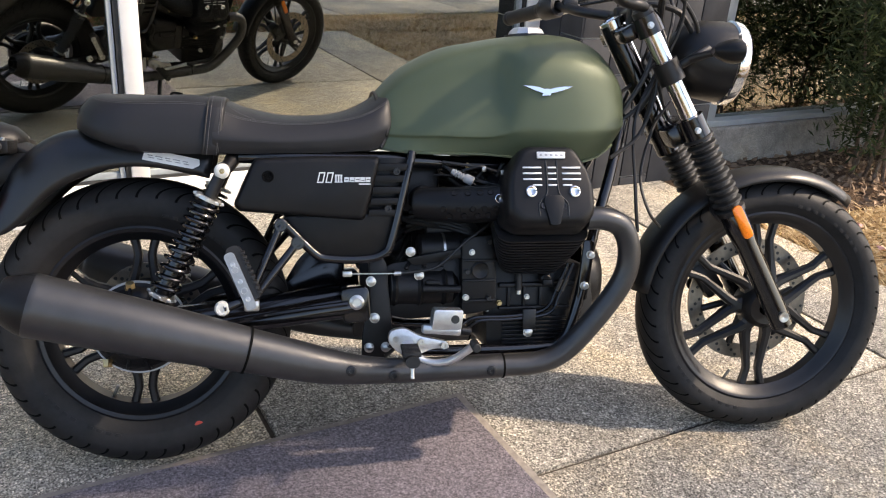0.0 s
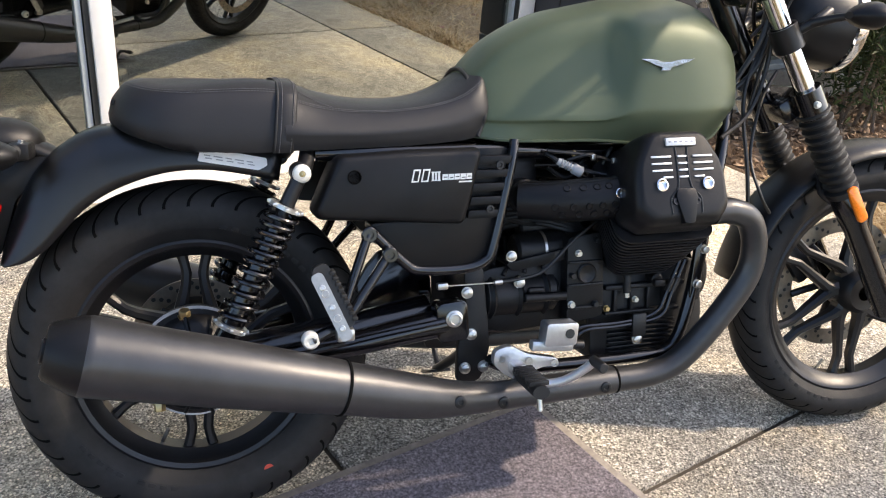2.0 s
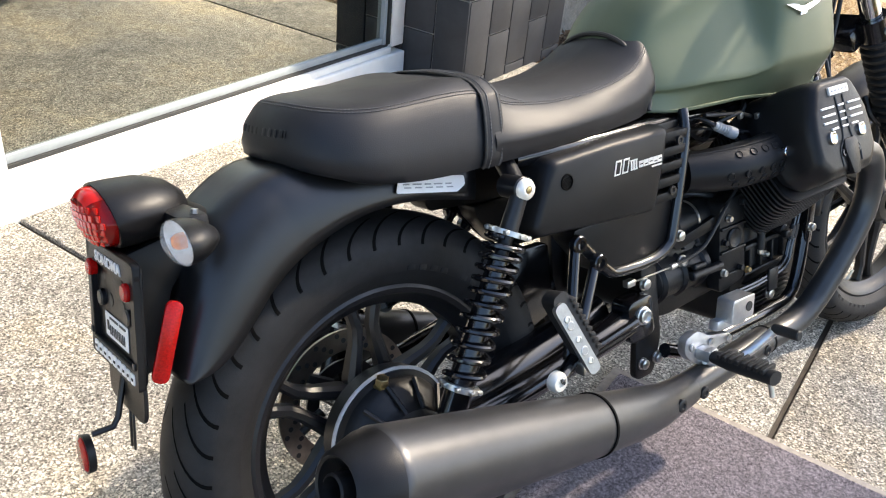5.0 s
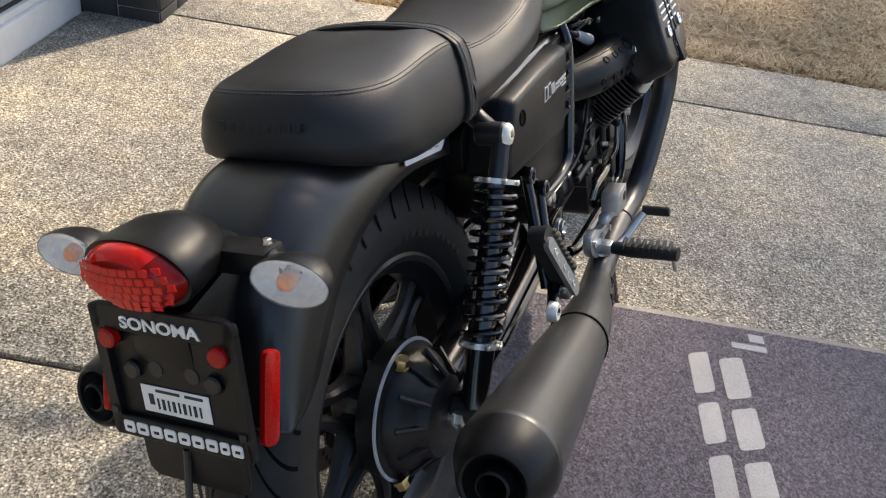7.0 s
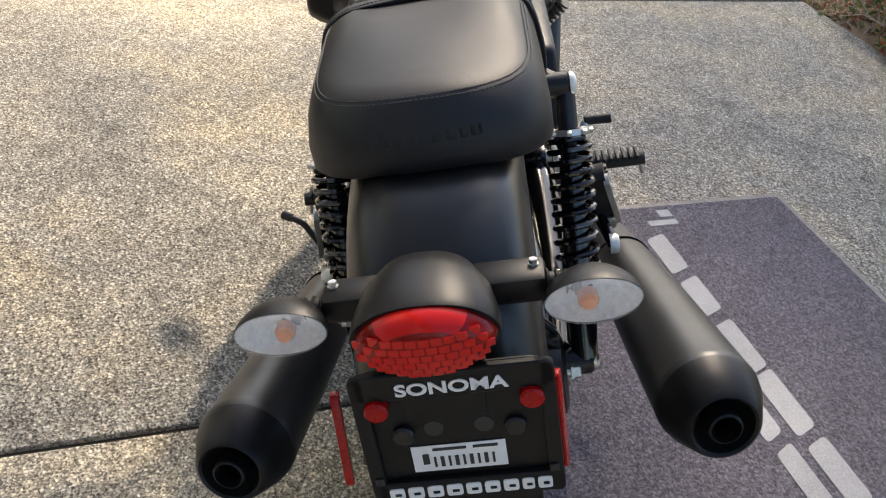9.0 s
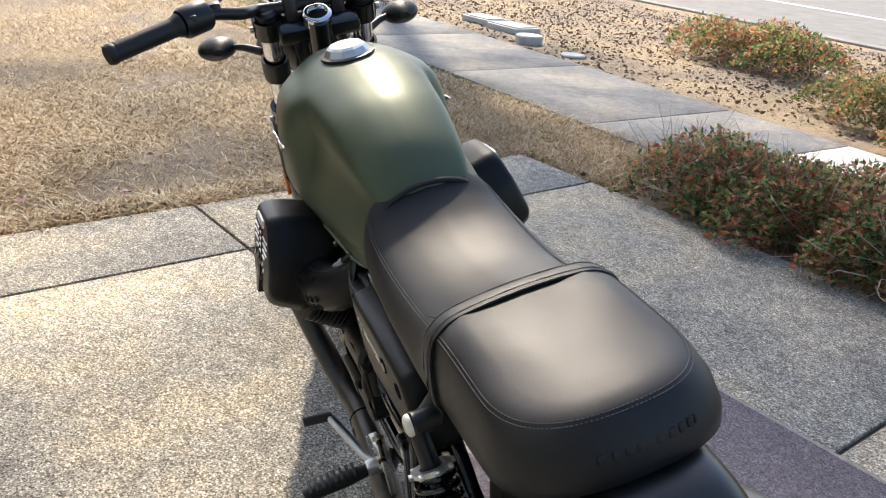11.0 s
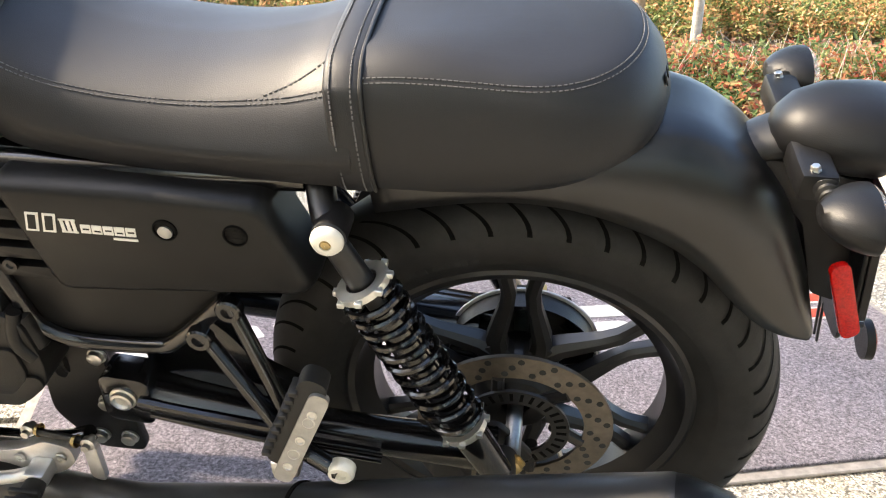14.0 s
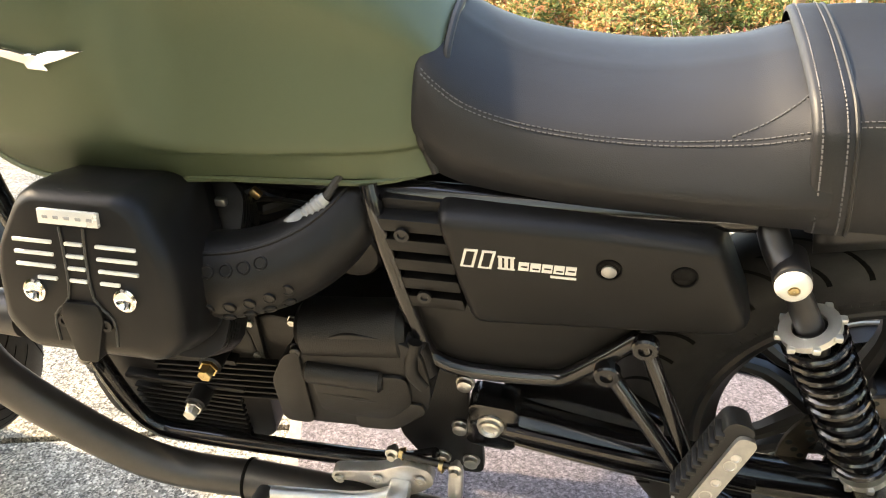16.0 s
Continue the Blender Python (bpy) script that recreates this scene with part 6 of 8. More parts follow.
# ---- side covers
for s in (-1, 1):
    cov = empty("side_cover")
    cov.parent = bike
    out = [(0.198, 0.272), (0.220, 0.322), (0.241, 0.366), (0.36, 0.371), (0.500, 0.371), (0.484, 0.300), (0.466, 0.236), (0.35, 0.246), (0.207, 0.258)]
    pol = rounded(out, 0.012, 4)
    rings = []
    cxm, czm = 0.35, 0.305
    for y, f in ((-0.095, 1.0), (-0.132, 1.0), (-0.142, 0.985), (-0.150, 0.95), (-0.1550, 0.90), (-0.1570, 0.82)):
        rings.append([(cxm + (p[0] - cxm) * (1 - (1 - f) * 0.5), y, czm + (p[1] - czm) * f) for p in pol])
    sub(cov, "panel", mirror(loft(rings), s), M_PLASTIC, "satin black side panel")
    for hx in ((0.272,) if s < 0 else (0.272, 0.339)):
        lk = mirror(lathe([(0, 0.0120), (0.0022, 0.0120), (0.0026, 0.0105), (0.0010, 0.0098), (0.0010, 0)], (hx - 0.004, -0.156, 0.330), (0, -1, 0), 24), s)
        sub(cov, "fastener_hole" if hx < 0.3 else "seat_lock", lk, M_VOID)
    if s > 0:
        sub(cov, "lock_face", mirror(lathe([(0, 0.0070), (0.002, 0.0070), (0.003, 0.005), (0.003, 0)], (0.335, -0.157, 0.328), (0, -1, 0), 16), s), M_ALUDULL, "bright lock cylinder")
    # model name, drawn as plain silver shapes: two slanted outlines, upright bars and a row of small blocks
    x0 = 0.366 if s < 0 else 0.474
    sg = 1 if s < 0 else -1

    def mark(x, z, pol, mat=M_SILVERPRINT, d=0.0):
        b2 = plate([(x0 + sg * (x + q[0]), 0.318 + z + q[1]) for q in pol], -0.1578 - d, -0.1566 - d)
        sub(cov, "name_bar", mirror(b2, s), mat, "", False)

    def slab_shape(w, h, k, t=0.0):
        return [(t + k * t, t), (w - t + k * t, t), (w - t + k * (h - t), h - t), (t + k * (h - t), h - t)]
    for q in range(2):
        mark(0.017 * q, -0.001, slab_shape(0.013, 0.022, 0.22))
        mark(0.017 * q, -0.001, slab_shape(0.013, 0.022, 0.22, 0.0026), M_PLASTIC, 0.0004)
    for q in range(3):
        mark(0.037 + 0.0056 * q, 0.001, slab_shape(0.0034, 0.014, 0.0))
    mark(0.0362, 0.0142, slab_shape(0.0164, 0.0018, 0.0))
    mark(0.0362, 0.0, slab_shape(0.0164, 0.0018, 0.0))
    for q in range(5):
        mark(0.0555 + 0.0110 * q, 0.001, slab_shape(0.0098, 0.0100, 0.08))
        mark(0.0582 + 0.0110 * q, 0.0036 if q % 2 else 0.0052, slab_shape(0.0062, 0.0016, 0.0), M_PLASTIC, 0.0004)
    mark(0.086, -0.0045, slab_shape(0.024, 0.0026, 0.0))
    # louvred end
    lo = sub(cov, "louvre_panel", mirror(plate(rounded([(0.468, 0.246), (0.492, 0.368), (0.556, 0.368), (0.530, 0.246)], 0.006), -0.128, -0.100, 0.003), s), M_PLASTIC)
    for k in range(5):
        z = 0.356 - 0.024 * k
        x0, x1 = 0.492 - 0.0042 * k, 0.556 - 0.0052 * k
        sub(lo, "louvre", mirror(plate(rounded([(x0, z), (x1, z), (x1 - 0.004, z - 0.014), (x0 - 0.003, z - 0.014)], 0.003), -0.146, -0.126, 0.003), s), M_PLASTIC)
    for z, x in ((0.340, 0.532), (0.262, 0.514)):
        sub(lo, "screw", mirror(lathe([(0, 0.0075), (0.004, 0.0075), (0.004, 0.004), (0.002, 0.003), (0.002, 0)], (x, -0.146, z), (0, -1, 0), 14), s), M_BLACK)
    sub(cov, "lower_panel", mirror(plate(rounded([(0.296, 0.246), (0.532, 0.252), (0.514, 0.186), (0.496, 0.160), (0.470, 0.151), (0.374, 0.154), (0.350, 0.166), (0.300, 0.225)], 0.010), -0.138, -0.09, 0.006), s), M_PLASTIC, "black lower side panel")

# ---- swing arm, final drive, rear brake
for s in (-1, 1):
    sw = [(0.47, -0.105, 0.050), (0.40, -0.118, 0.046), (0.26, -0.122, 0.028), (0.12, -0.118, 0.012), (0.02, -0.112, 0.002)]
    ob = sub(bike, "swing_arm", mirror(tube(sw, [0.030, 0.026, 0.023, 0.024, 0.028], None, 16, 4, flat=1.0), s), M_GLOSS, "gloss black swing arm")
    sub(ob, "rib", mirror(tube([(0.43, -0.142, 0.060), (0.30, -0.146, 0.046), (0.15, -0.142, 0.022)], 0.006, None, 8, 4), s), M_GLOSS)
    sub(ob, "pivot_nut", mirror(lathe([(0, 0.016), (0.004, 0.016), (0.005, 0.013), (0.010, 0.013), (0.011, 0.010), (0.007, 0.008), (0.007, 0.0)], (0.449, -0.138, 0.062), (0, -1, 0), 24), s), M_STEEL, "bright pivot nut")
    sub(ob, "pivot_plate", mirror(plate(rounded([(0.415, 0.09), (0.475, 0.095), (0.480, 0.02), (0.42, 0.015)], 0.015), -0.139, -0.10, 0.004), s), M_GLOSS)
    xw = 0.04 if s > 0 else 0.0
    sub(frame_e, "rear_plate", mirror(plate(rounded([(0.478, 0.160), (0.515 + xw, 0.150), (0.530 + xw, -0.01), (0.510 + xw / 2, -0.075), (0.462, -0.075), (0.465, 0.0), (0.480, 0.04)], 0.015), -0.112, -0.098, 0.003), s), M_ENGINE)
    for p in ((0.490, -0.114, 0.021), (0.482, -0.114, 0.102), (0.588, -0.11, 0.112), (0.515, -0.113, -0.045), (0.478, -0.113, -0.045)):
        sub(frame_e, "frame_bolt", mirror(bolt_bm(p, (0, -1, 0), 0.009, 0.010, False), s), M_STEEL)
sub(bike, "swing_arm_web", plate(rounded([(0.440, 0.100), (0.438, 0.150), (0.360, 0.152), (0.330, 0.120), (0.300, 0.070), (0.250, 0.040), (0.245, -0.020), (0.300, -0.030), (0.445, 0.018)], 0.012), 0.064, 0.084, 0.004), M_GLOSS)
for z0_, z1_ in ((0.062, 0.020), (0.040, -0.002)):
    sub(bike, "swing_arm_rib", tube([(0.42, 0.142, z0_), (0.30, 0.147, z0_ * 0.6 + z1_ * 0.4), (0.15, 0.142, z1_)], 0.004, None, 8, 3), M_GLOSS)
fdv = empty("final_drive")
fdv.parent = bike
sub(fdv, "case", lathe([(-0.030, 0.096), (-0.064, 0.096), (-0.066, 0.088), (-0.078, 0.085), (-0.090, 0.076), (-0.098, 0.064), (-0.104, 0.060), (-0.116, 0.056), (-0.121, 0.046), (-0.122, 0.022), (-0.120, 0.0)], (-0.004, 0, 0.005), (0, 1, 0), 48), M_ENGINE, "black bevel drive case")
sub(fdv, "flange", lathe([(-0.058, 0.094), (-0.058, 0.1005), (-0.0610, 0.1005), (-0.0610, 0.094)], (-0.004, 0, 0.005), (0, 1, 0), 48, closed=True), M_SEALANT, "pale gasket line")
for k in range(12):
    a = 2 * math.pi * k / 12 + 0.2
    rr0, rr1 = 0.055, 0.088
    sub(fdv, "rib", tube([(rr0 * math.cos(a), -0.114, 0.005 + rr0 * math.sin(a)), (rr1 * math.cos(a), -0.082, 0.005 + rr1 * math.sin(a))], 0.004, None, 6), M_ENGINE)
for p in ((-0.018, -0.068, 0.088), (-0.070, -0.066, -0.062)):
    sub(fdv, "plug", bolt_bm(p, (0, -0.35, 1 if p[2] > 0 else -1), 0.010, 0.016), M_BRASS, "yellow zinc plug")
sub(fdv, "axle_nut", bolt_bm((0, -0.128, 0.002), (0, -1, 0), 0.013, 0.014), M_STEEL)
sub(fdv, "shaft_tube", tube([(0.42, -0.06, 0.06), (0.25, -0.075, 0.035), (0.06, -0.078, 0.010)], [0.030, 0.034, 0.042], None, 20, 4), M_GLOSS)
bm = box((0.045, 0.055, 0.085), Matrix.Translation((0.085, 0.078, -0.055)) @ Matrix.Rotation(radians(30), 4, "Y"), 0.01)
sub(bike, "rear_caliper", bm, M_BLACK, "black rear brake caliper")
sub(bike, "caliper_bracket", plate(rounded([(-0.03, -0.03), (0.02, 0.03), (0.10, -0.02), (0.085, -0.08)], 0.015), 0.088, 0.098, 0.003), M_BLACK)
sub(bike, "axle_nut", bolt_bm((0, 0.128, 0.002), (0, 1, 0), 0.013, 0.012), M_BRASS)
sub(bike, "rear_axle", cyl((0, -0.128, 0.002), (0, 0.13, 0.002), 0.010, None, 16), M_STEEL)

# ---- rear shock absorbers
for s in (-1, 1):
    sh = empty("shock_absorber")
    sh.parent = bike
    a, b = Vector((0.179, -0.160, 0.341)), Vector((0.013, -0.150, 0.006))
    d = (b - a).normalized()
    Ls = (b - a).length
    at = lambda f: a + d * f
    sub(sh, "rod", mirror(lathe([(0.01, 0.010), (0.10, 0.010)], a, d, 14, caps=True), s), M_BLACK)
    sub(sh, "upper_stem", mirror(lathe([(0.0, 0.012), (0.06, 0.013), (0.064, 0.017)], a, d, 18, caps=True), s), M_BLACK)
    sub(sh, "body", mirror(lathe([(0.095, 0.015), (0.30, 0.020), (Ls, 0.018)], a, d, 20, caps=True), s), M_GLOSS, "black damper body")
    coil = []
    turns = 11.5
    n = int(turns * 18)
    u = d.orthogonal().normalized()
    w = d.cross(u)
    for k in range(n + 1):
        f = k / n
        g_ = f + 0.10 * math.sin(2 * math.pi * f) / (2 * math.pi) * 1.2
        h = 0.068 + 0.205 * (f * 0.75 + 0.25 * f * f if True else f)
        an = 2 * math.pi * turns * f
        coil.append(at(h) + (u * math.cos(an) + w * math.sin(an)) * 0.0265)
    sub(sh, "spring", mirror(tube(coil, 0.0042, None, 8), s), M_GLOSS, "gloss black coil spring")
    for h, r, t in ((0.058, 0.0275, 0.007), (0.276, 0.0265, 0.008)):
        cl = lathe([(h, 0.016), (h, r), (h + t, r), (h + t, 0.016)], a, d, 36, closed=True)
        sub(sh, "spring_collar", mirror(cl, s), M_COLLAR, "bright notched spring collar")
        for k in range(8):
            an = 2 * math.pi * k / 8
            nb = box((0.007, 0.007, 0.006), Matrix.Translation(at(h + t / 2) + (u * math.cos(an) + w * math.sin(an)) * (r + 0.001)), 0.001)
            sub(sh, "lug", mirror(nb, s), M_COLLAR)
    sub(sh, "top_bush", mirror(cyl(a + Vector((0, 0.035, 0)), a + Vector((0, -0.006, 0)), 0.0165, None, 24, 0.003), s), M_BLACK)
    sub(sh, "top_bolt", mirror(lathe([(0, 0.0155), (0.003, 0.0155), (0.007, 0.0130), (0.009, 0.008), (0.009, 0.0055), (0.006, 0.005), (0.006, 0)], a + Vector((0, -0.006, 0)), (0, -1, 0), 24), s), M_CREAM, "pale domed shock bolt")
    sub(sh, "bolt_socket", mirror(bolt_bm(a + Vector((0, -0.0125, 0)), (0, -1, 0), 0.0045, 0.003), s), M_BRASS)
    sub(sh, "bottom_eye", mirror(cyl(b + Vector((0, 0.03, 0)), b + Vector((0, -0.010, 0)), 0.019, None, 24, 0.003), s), M_BLACK)
    sub(sh, "bottom_bolt", mirror(lathe([(0, 0.015), (0.004, 0.015), (0.008, 0.011), (0.009, 0)], b + Vector((0, -0.010, 0)), (0, -1, 0), 20), s), M_STEEL)
    sub(frame_e, "shock_mount", mirror(tube([(0.20, -0.10, 0.372), (0.19, -0.13, 0.350), (0.180, -0.15, 0.341)], 0.014, None, 12, 3), s), M_BLACK)

# ---- rider controls
for s in (-1, 1):
    ct = empty("rider_footrest")
    ct.parent = bike
    sub(ct, "hanger", mirror(plate(rounded([(0.515, 0.005), (0.545, 0.012), (0.580, -0.008), (0.640, -0.022), (0.645, -0.038), (0.610, -0.036), (0.585, -0.045), (0.560, -0.058), (0.530, -0.040), (0.512, -0.020)], 0.010), -0.176, -0.160, 0.003), s), M_ALU, "cast aluminium footrest hanger")
    for p in ((0.528, -0.178, -0.012), (0.582, -0.178, -0.020), (0.632, -0.178, -0.030)):
        sub(ct, "bolt", mirror(lathe([(0, 0.007), (0.003, 0.007), (0.003, 0.0035), (0.001, 0.003), (0.001, 0)], p, (0, -1, 0), 14), s), M_STEEL)
    p0, p1 = Vector((0.552, -0.185, -0.028)), Vector((0.540, -0.326, -0.022))
    dd = p1 - p0
    ped = sub(ct, "peg", mirror(tube([p0 + dd * 0.15, p0 + dd * 0.4, p1], [0.013, 0.017, 0.015], None, 12, flat=0.8), s), M_RUBBER2, "ribbed black rubber footrest")
    for k in range(8):
        c = p0 + dd * (0.30 + 0.085 * k)
        rr = box((0.036, 0.006, 0.008), Matrix.Translation(c + Vector((0, 0, 0.012))), 0.001)
        sub(ped, "tread", mirror(rr, s), M_RUBBER2)
    sub(ct, "peg_clevis", mirror(box((0.026, 0.03, 0.022), Matrix.Translation((0.553, -0.190, -0.028)), 0.004), s), M_ALU)
    sub(ct, "feeler", mirror(cyl(p1 + Vector((0, 0.008, -0.012)), p1 + Vector((0.0, 0.004, -0.034)), 0.0045, None, 10, 0.001), s), M_STEEL)
    if s < 0:
        lev = [(0.560, -0.182, -0.045), (0.600, -0.190, -0.062), (0.640, -0.205, -0.056), (0.672, -0.225, -0.030), (0.682, -0.235, -0.016)]
        pd = sub(ct, "brake_pedal", mirror(tube(lev, 0.0085, None, 10, 4), s), M_ALU, "bare aluminium brake pedal")
        sub(pd, "pedal_tip", mirror(cyl((0.684, -0.232, -0.012), (0.678, -0.285, -0.010), 0.0095, None, 14, 0.002), s), M_RUBBER2)
        mc = box((0.085, 0.020, 0.020), Matrix.Translation((0.625, -0.180, 0.006)) @ Matrix.Rotation(radians(6), 4, "Y"), 0.005)
        mcy = sub(ct, "master_cylinder", mc, M_ALU, "bare aluminium master cylinder")
        sub(mcy, "reservoir", plate(rounded([(0.600, 0.012), (0.606, 0.055), (0.668, 0.052), (0.664, 0.010)], 0.006), -0.205, -0.172, 0.004), M_ALU, "square aluminium fluid reservoir")
        sub(mcy, "sight_glass", lathe([(0, 0.009), (0.001, 0.009), (0.001, 0)], (0.650, -0.2052, 0.033), (0, -1, 0), 18), M_GASKET)
        sub(mcy, "banjo", cyl((0.668, -0.180, 0.003), (0.690, -0.180, 0.000), 0.009, None, 12, 0.002), M_BLACK)
    else:
        lev = [(0.560, -0.182, -0.036), (0.600, -0.195, -0.040), (0.655, -0.215, -0.020), (0.700, -0.232, 0.000)]
        pd = sub(ct, "gear_lever", mirror(tube(lev, 0.0085, None, 10, 4), s), M_ALU, "bare aluminium gear lever")
        sub(pd, "lever_tip", mirror(cyl((0.702, -0.228, 0.001), (0.711, -0.284, 0.004), 0.0095, None, 14, 0.002), s), M_RUBBER2)
        sub(ct, "gear_rod", mirror(tube([(0.562, -0.168, 0.022), (0.482, -0.178, 0.024)], 0.0045, None, 10), s), M_BLACK)
        for xj, yj in ((0.562, -0.168), (0.484, -0.178)):
            sub(ct, "ball_joint", mirror(lathe([(-0.010, 0.0), (-0.010, 0.004), (-0.004, 0.0045), (-0.003, 0.0085), (0.004, 0.0085), (0.006, 0.005), (0.011, 0.0045), (0.011, 0.0)], (xj, yj, 0.023), (0, -1, 0.1), 16), s), M_STEEL)
            sub(ct, "lock_nut", mirror(bolt_bm((xj + (0.014 if xj < 0.5 else -0.014), yj, 0.023), (1, 0.1, 0), 0.0065, 0.006, False), s), M_BRASS)
        sub(ct, "gear_arm", mirror(plate(rounded([(0.475, 0.02), (0.492, 0.02), (0.495, -0.04), (0.478, -0.045)], 0.007), -0.182, -0.172, 0.002), s), M_ALU)
# side stand, swung out on the left
ss = empty("side_stand")
ss.parent = bike
sub(ss, "leg", tube([(0.615, 0.135, -0.062), (0.575, 0.190, -0.125), (0.545, 0.255, -0.178), (0.545, 0.288, -0.192)], [0.013, 0.012, 0.011, 0.010], None, 10, 4), M_BLACK)
sub(ss, "foot", box((0.050, 0.085, 0.008), Matrix.Translation((0.545, 0.292, -0.200)) @ Matrix.Rotation(radians(-19.8), 4, "X"), 0.003), M_BLACK)
sub(ss, "tang", tube([(0.548, 0.285, -0.182), (0.550, 0.318, -0.158), (0.554, 0.338, -0.118), (0.561, 0.353, -0.092), (0.582, 0.388, -0.084)], 0.0065, None, 10, 5), M_BLACK)
sub(ss, "tang_tip", tube([(0.575, 0.376, -0.086), (0.586, 0.394, -0.083)], 0.009, None, 10), M_RUBBER2)

# ---- tail: lamp, signals, plate holder
TAIL = Vector((0.004, -0.003, 0.002))      # where the tail sits against the mudguard
tl = empty("tail_lamp", Matrix.Translation(TAIL))
tl.parent = bike
LY, LZ = 0.005, 0.393


def lamp_ring(x, a, b_, dz, cut_=0.0, e0=0.85, e1=1.15):
    """One cross-section of the lamp; cut_ leans its plane."""
    out = []
    for t in (2 * math.pi * k / 48 for k in range(48)):
        z = b_ * math.copysign(abs(math.sin(t)) ** e1, math.sin(t))
        out.append((x - z * cut_, LY + a * math.copysign(abs(math.cos(t)) ** e0, math.cos(t)), LZ + dz + z))
    return out


sub(tl, "housing", loft([lamp_ring(*q) for q in ((-0.222, 0.012, 0.010, -0.010, 0.0), (-0.228, 0.028, 0.021, -0.007, 0.0), (-0.244, 0.044, 0.031, -0.003, 0.02), (-0.270, 0.056, 0.037, 0.0, 0.06), (-0.298, 0.0615, 0.0385, 0.0, 0.10), (-0.316, 0.0625, 0.0385, 0.0, 0.12), (-0.320, 0.0615, 0.0375, 0.0, 0.12))]), M_PLASTIC, "satin black lamp housing")
LF = ((-0.317, 0.985), (-0.324, 0.965), (-0.332, 0.90), (-0.339, 0.72), (-0.3435, 0.44), (-0.345, 0.12))
lens = sub(tl, "lens", loft([lamp_ring(x, 0.0605 * f, 0.0365 * f, 0.0, 0.12, 0.9, 1.35) for x, f in LF]), M_REDDARK, "deep red tail lamp lens")
bm = bmesh.new()
for r_ in range(6):
    for k in range(12):
        y, z = -0.0545 + 0.0099 * k + (0.003 if r_ % 2 else -0.002), -0.0245 + 0.0082 * r_
        f0, f1 = 0.0, 1.2
        for _ in range(18):
            fm_ = (f0 + f1) / 2 + 1e-5
            if (abs(y) / (0.0605 * fm_)) ** 2.22 + (abs(z) / (0.0365 * fm_)) ** 1.48 > 1:
                f0 = fm_
            else:
                f1 = fm_
        if f1 < 0.93:
            x = float(np.interp(f1, [0, 0.12, 0.44, 0.72, 0.90, 0.965], [-0.345, -0.345, -0.3435, -0.339, -0.332, -0.324]))
            box((0.0022, 0.0093, 0.0076), Matrix.Translation((x - z * 0.12 + 0.0004, LY + y, LZ + z)) @ Matrix.Rotation(-y * 6 * f1, 4, "Z") @ Matrix.Rotation(z * 9 * f1, 4, "Y"), 0.0007, bm, 1)
facets = sub(lens, "facet_pattern", bm, M_RED, "small moulded facets of the lens")
facets["kind"] = "stuff"
top = bmesh.new()
ra = [lamp_ring(x - 0.0006, 0.0605 * f, 0.0365 * f, 0.0, 0.12, 0.9, 1.35)[7:18] for x, f in LF[:4]]
gv = [[top.verts.new(p) for p in q] for q in ra]
for i in range(len(gv) - 1):
    for j in range(len(gv[0]) - 1):
        top.faces.new((gv[i][j], gv[i][j + 1], gv[i + 1][j + 1], gv[i + 1][j]))
sub(lens, "smooth_band", top, M_RED)
for s in (-1, 1):
    sub(tl, "lens_screw", bolt_bm((-0.327, LY + 0.052 * s, LZ), (-1, 0.6 * s, 0), 0.0028, 0.003, False), M_STEEL)
sub(tl, "neck", loft([[(x, w * math.cos(a), z + h * math.sin(a)) for a in (2 * math.pi * k / 24 for k in range(24))] for x, z, w, h in ((-0.185, 0.352, 0.030, 0.016), (-0.215, 0.368, 0.034, 0.018), (-0.245, 0.382, 0.036, 0.020))]), M_PLASTIC)
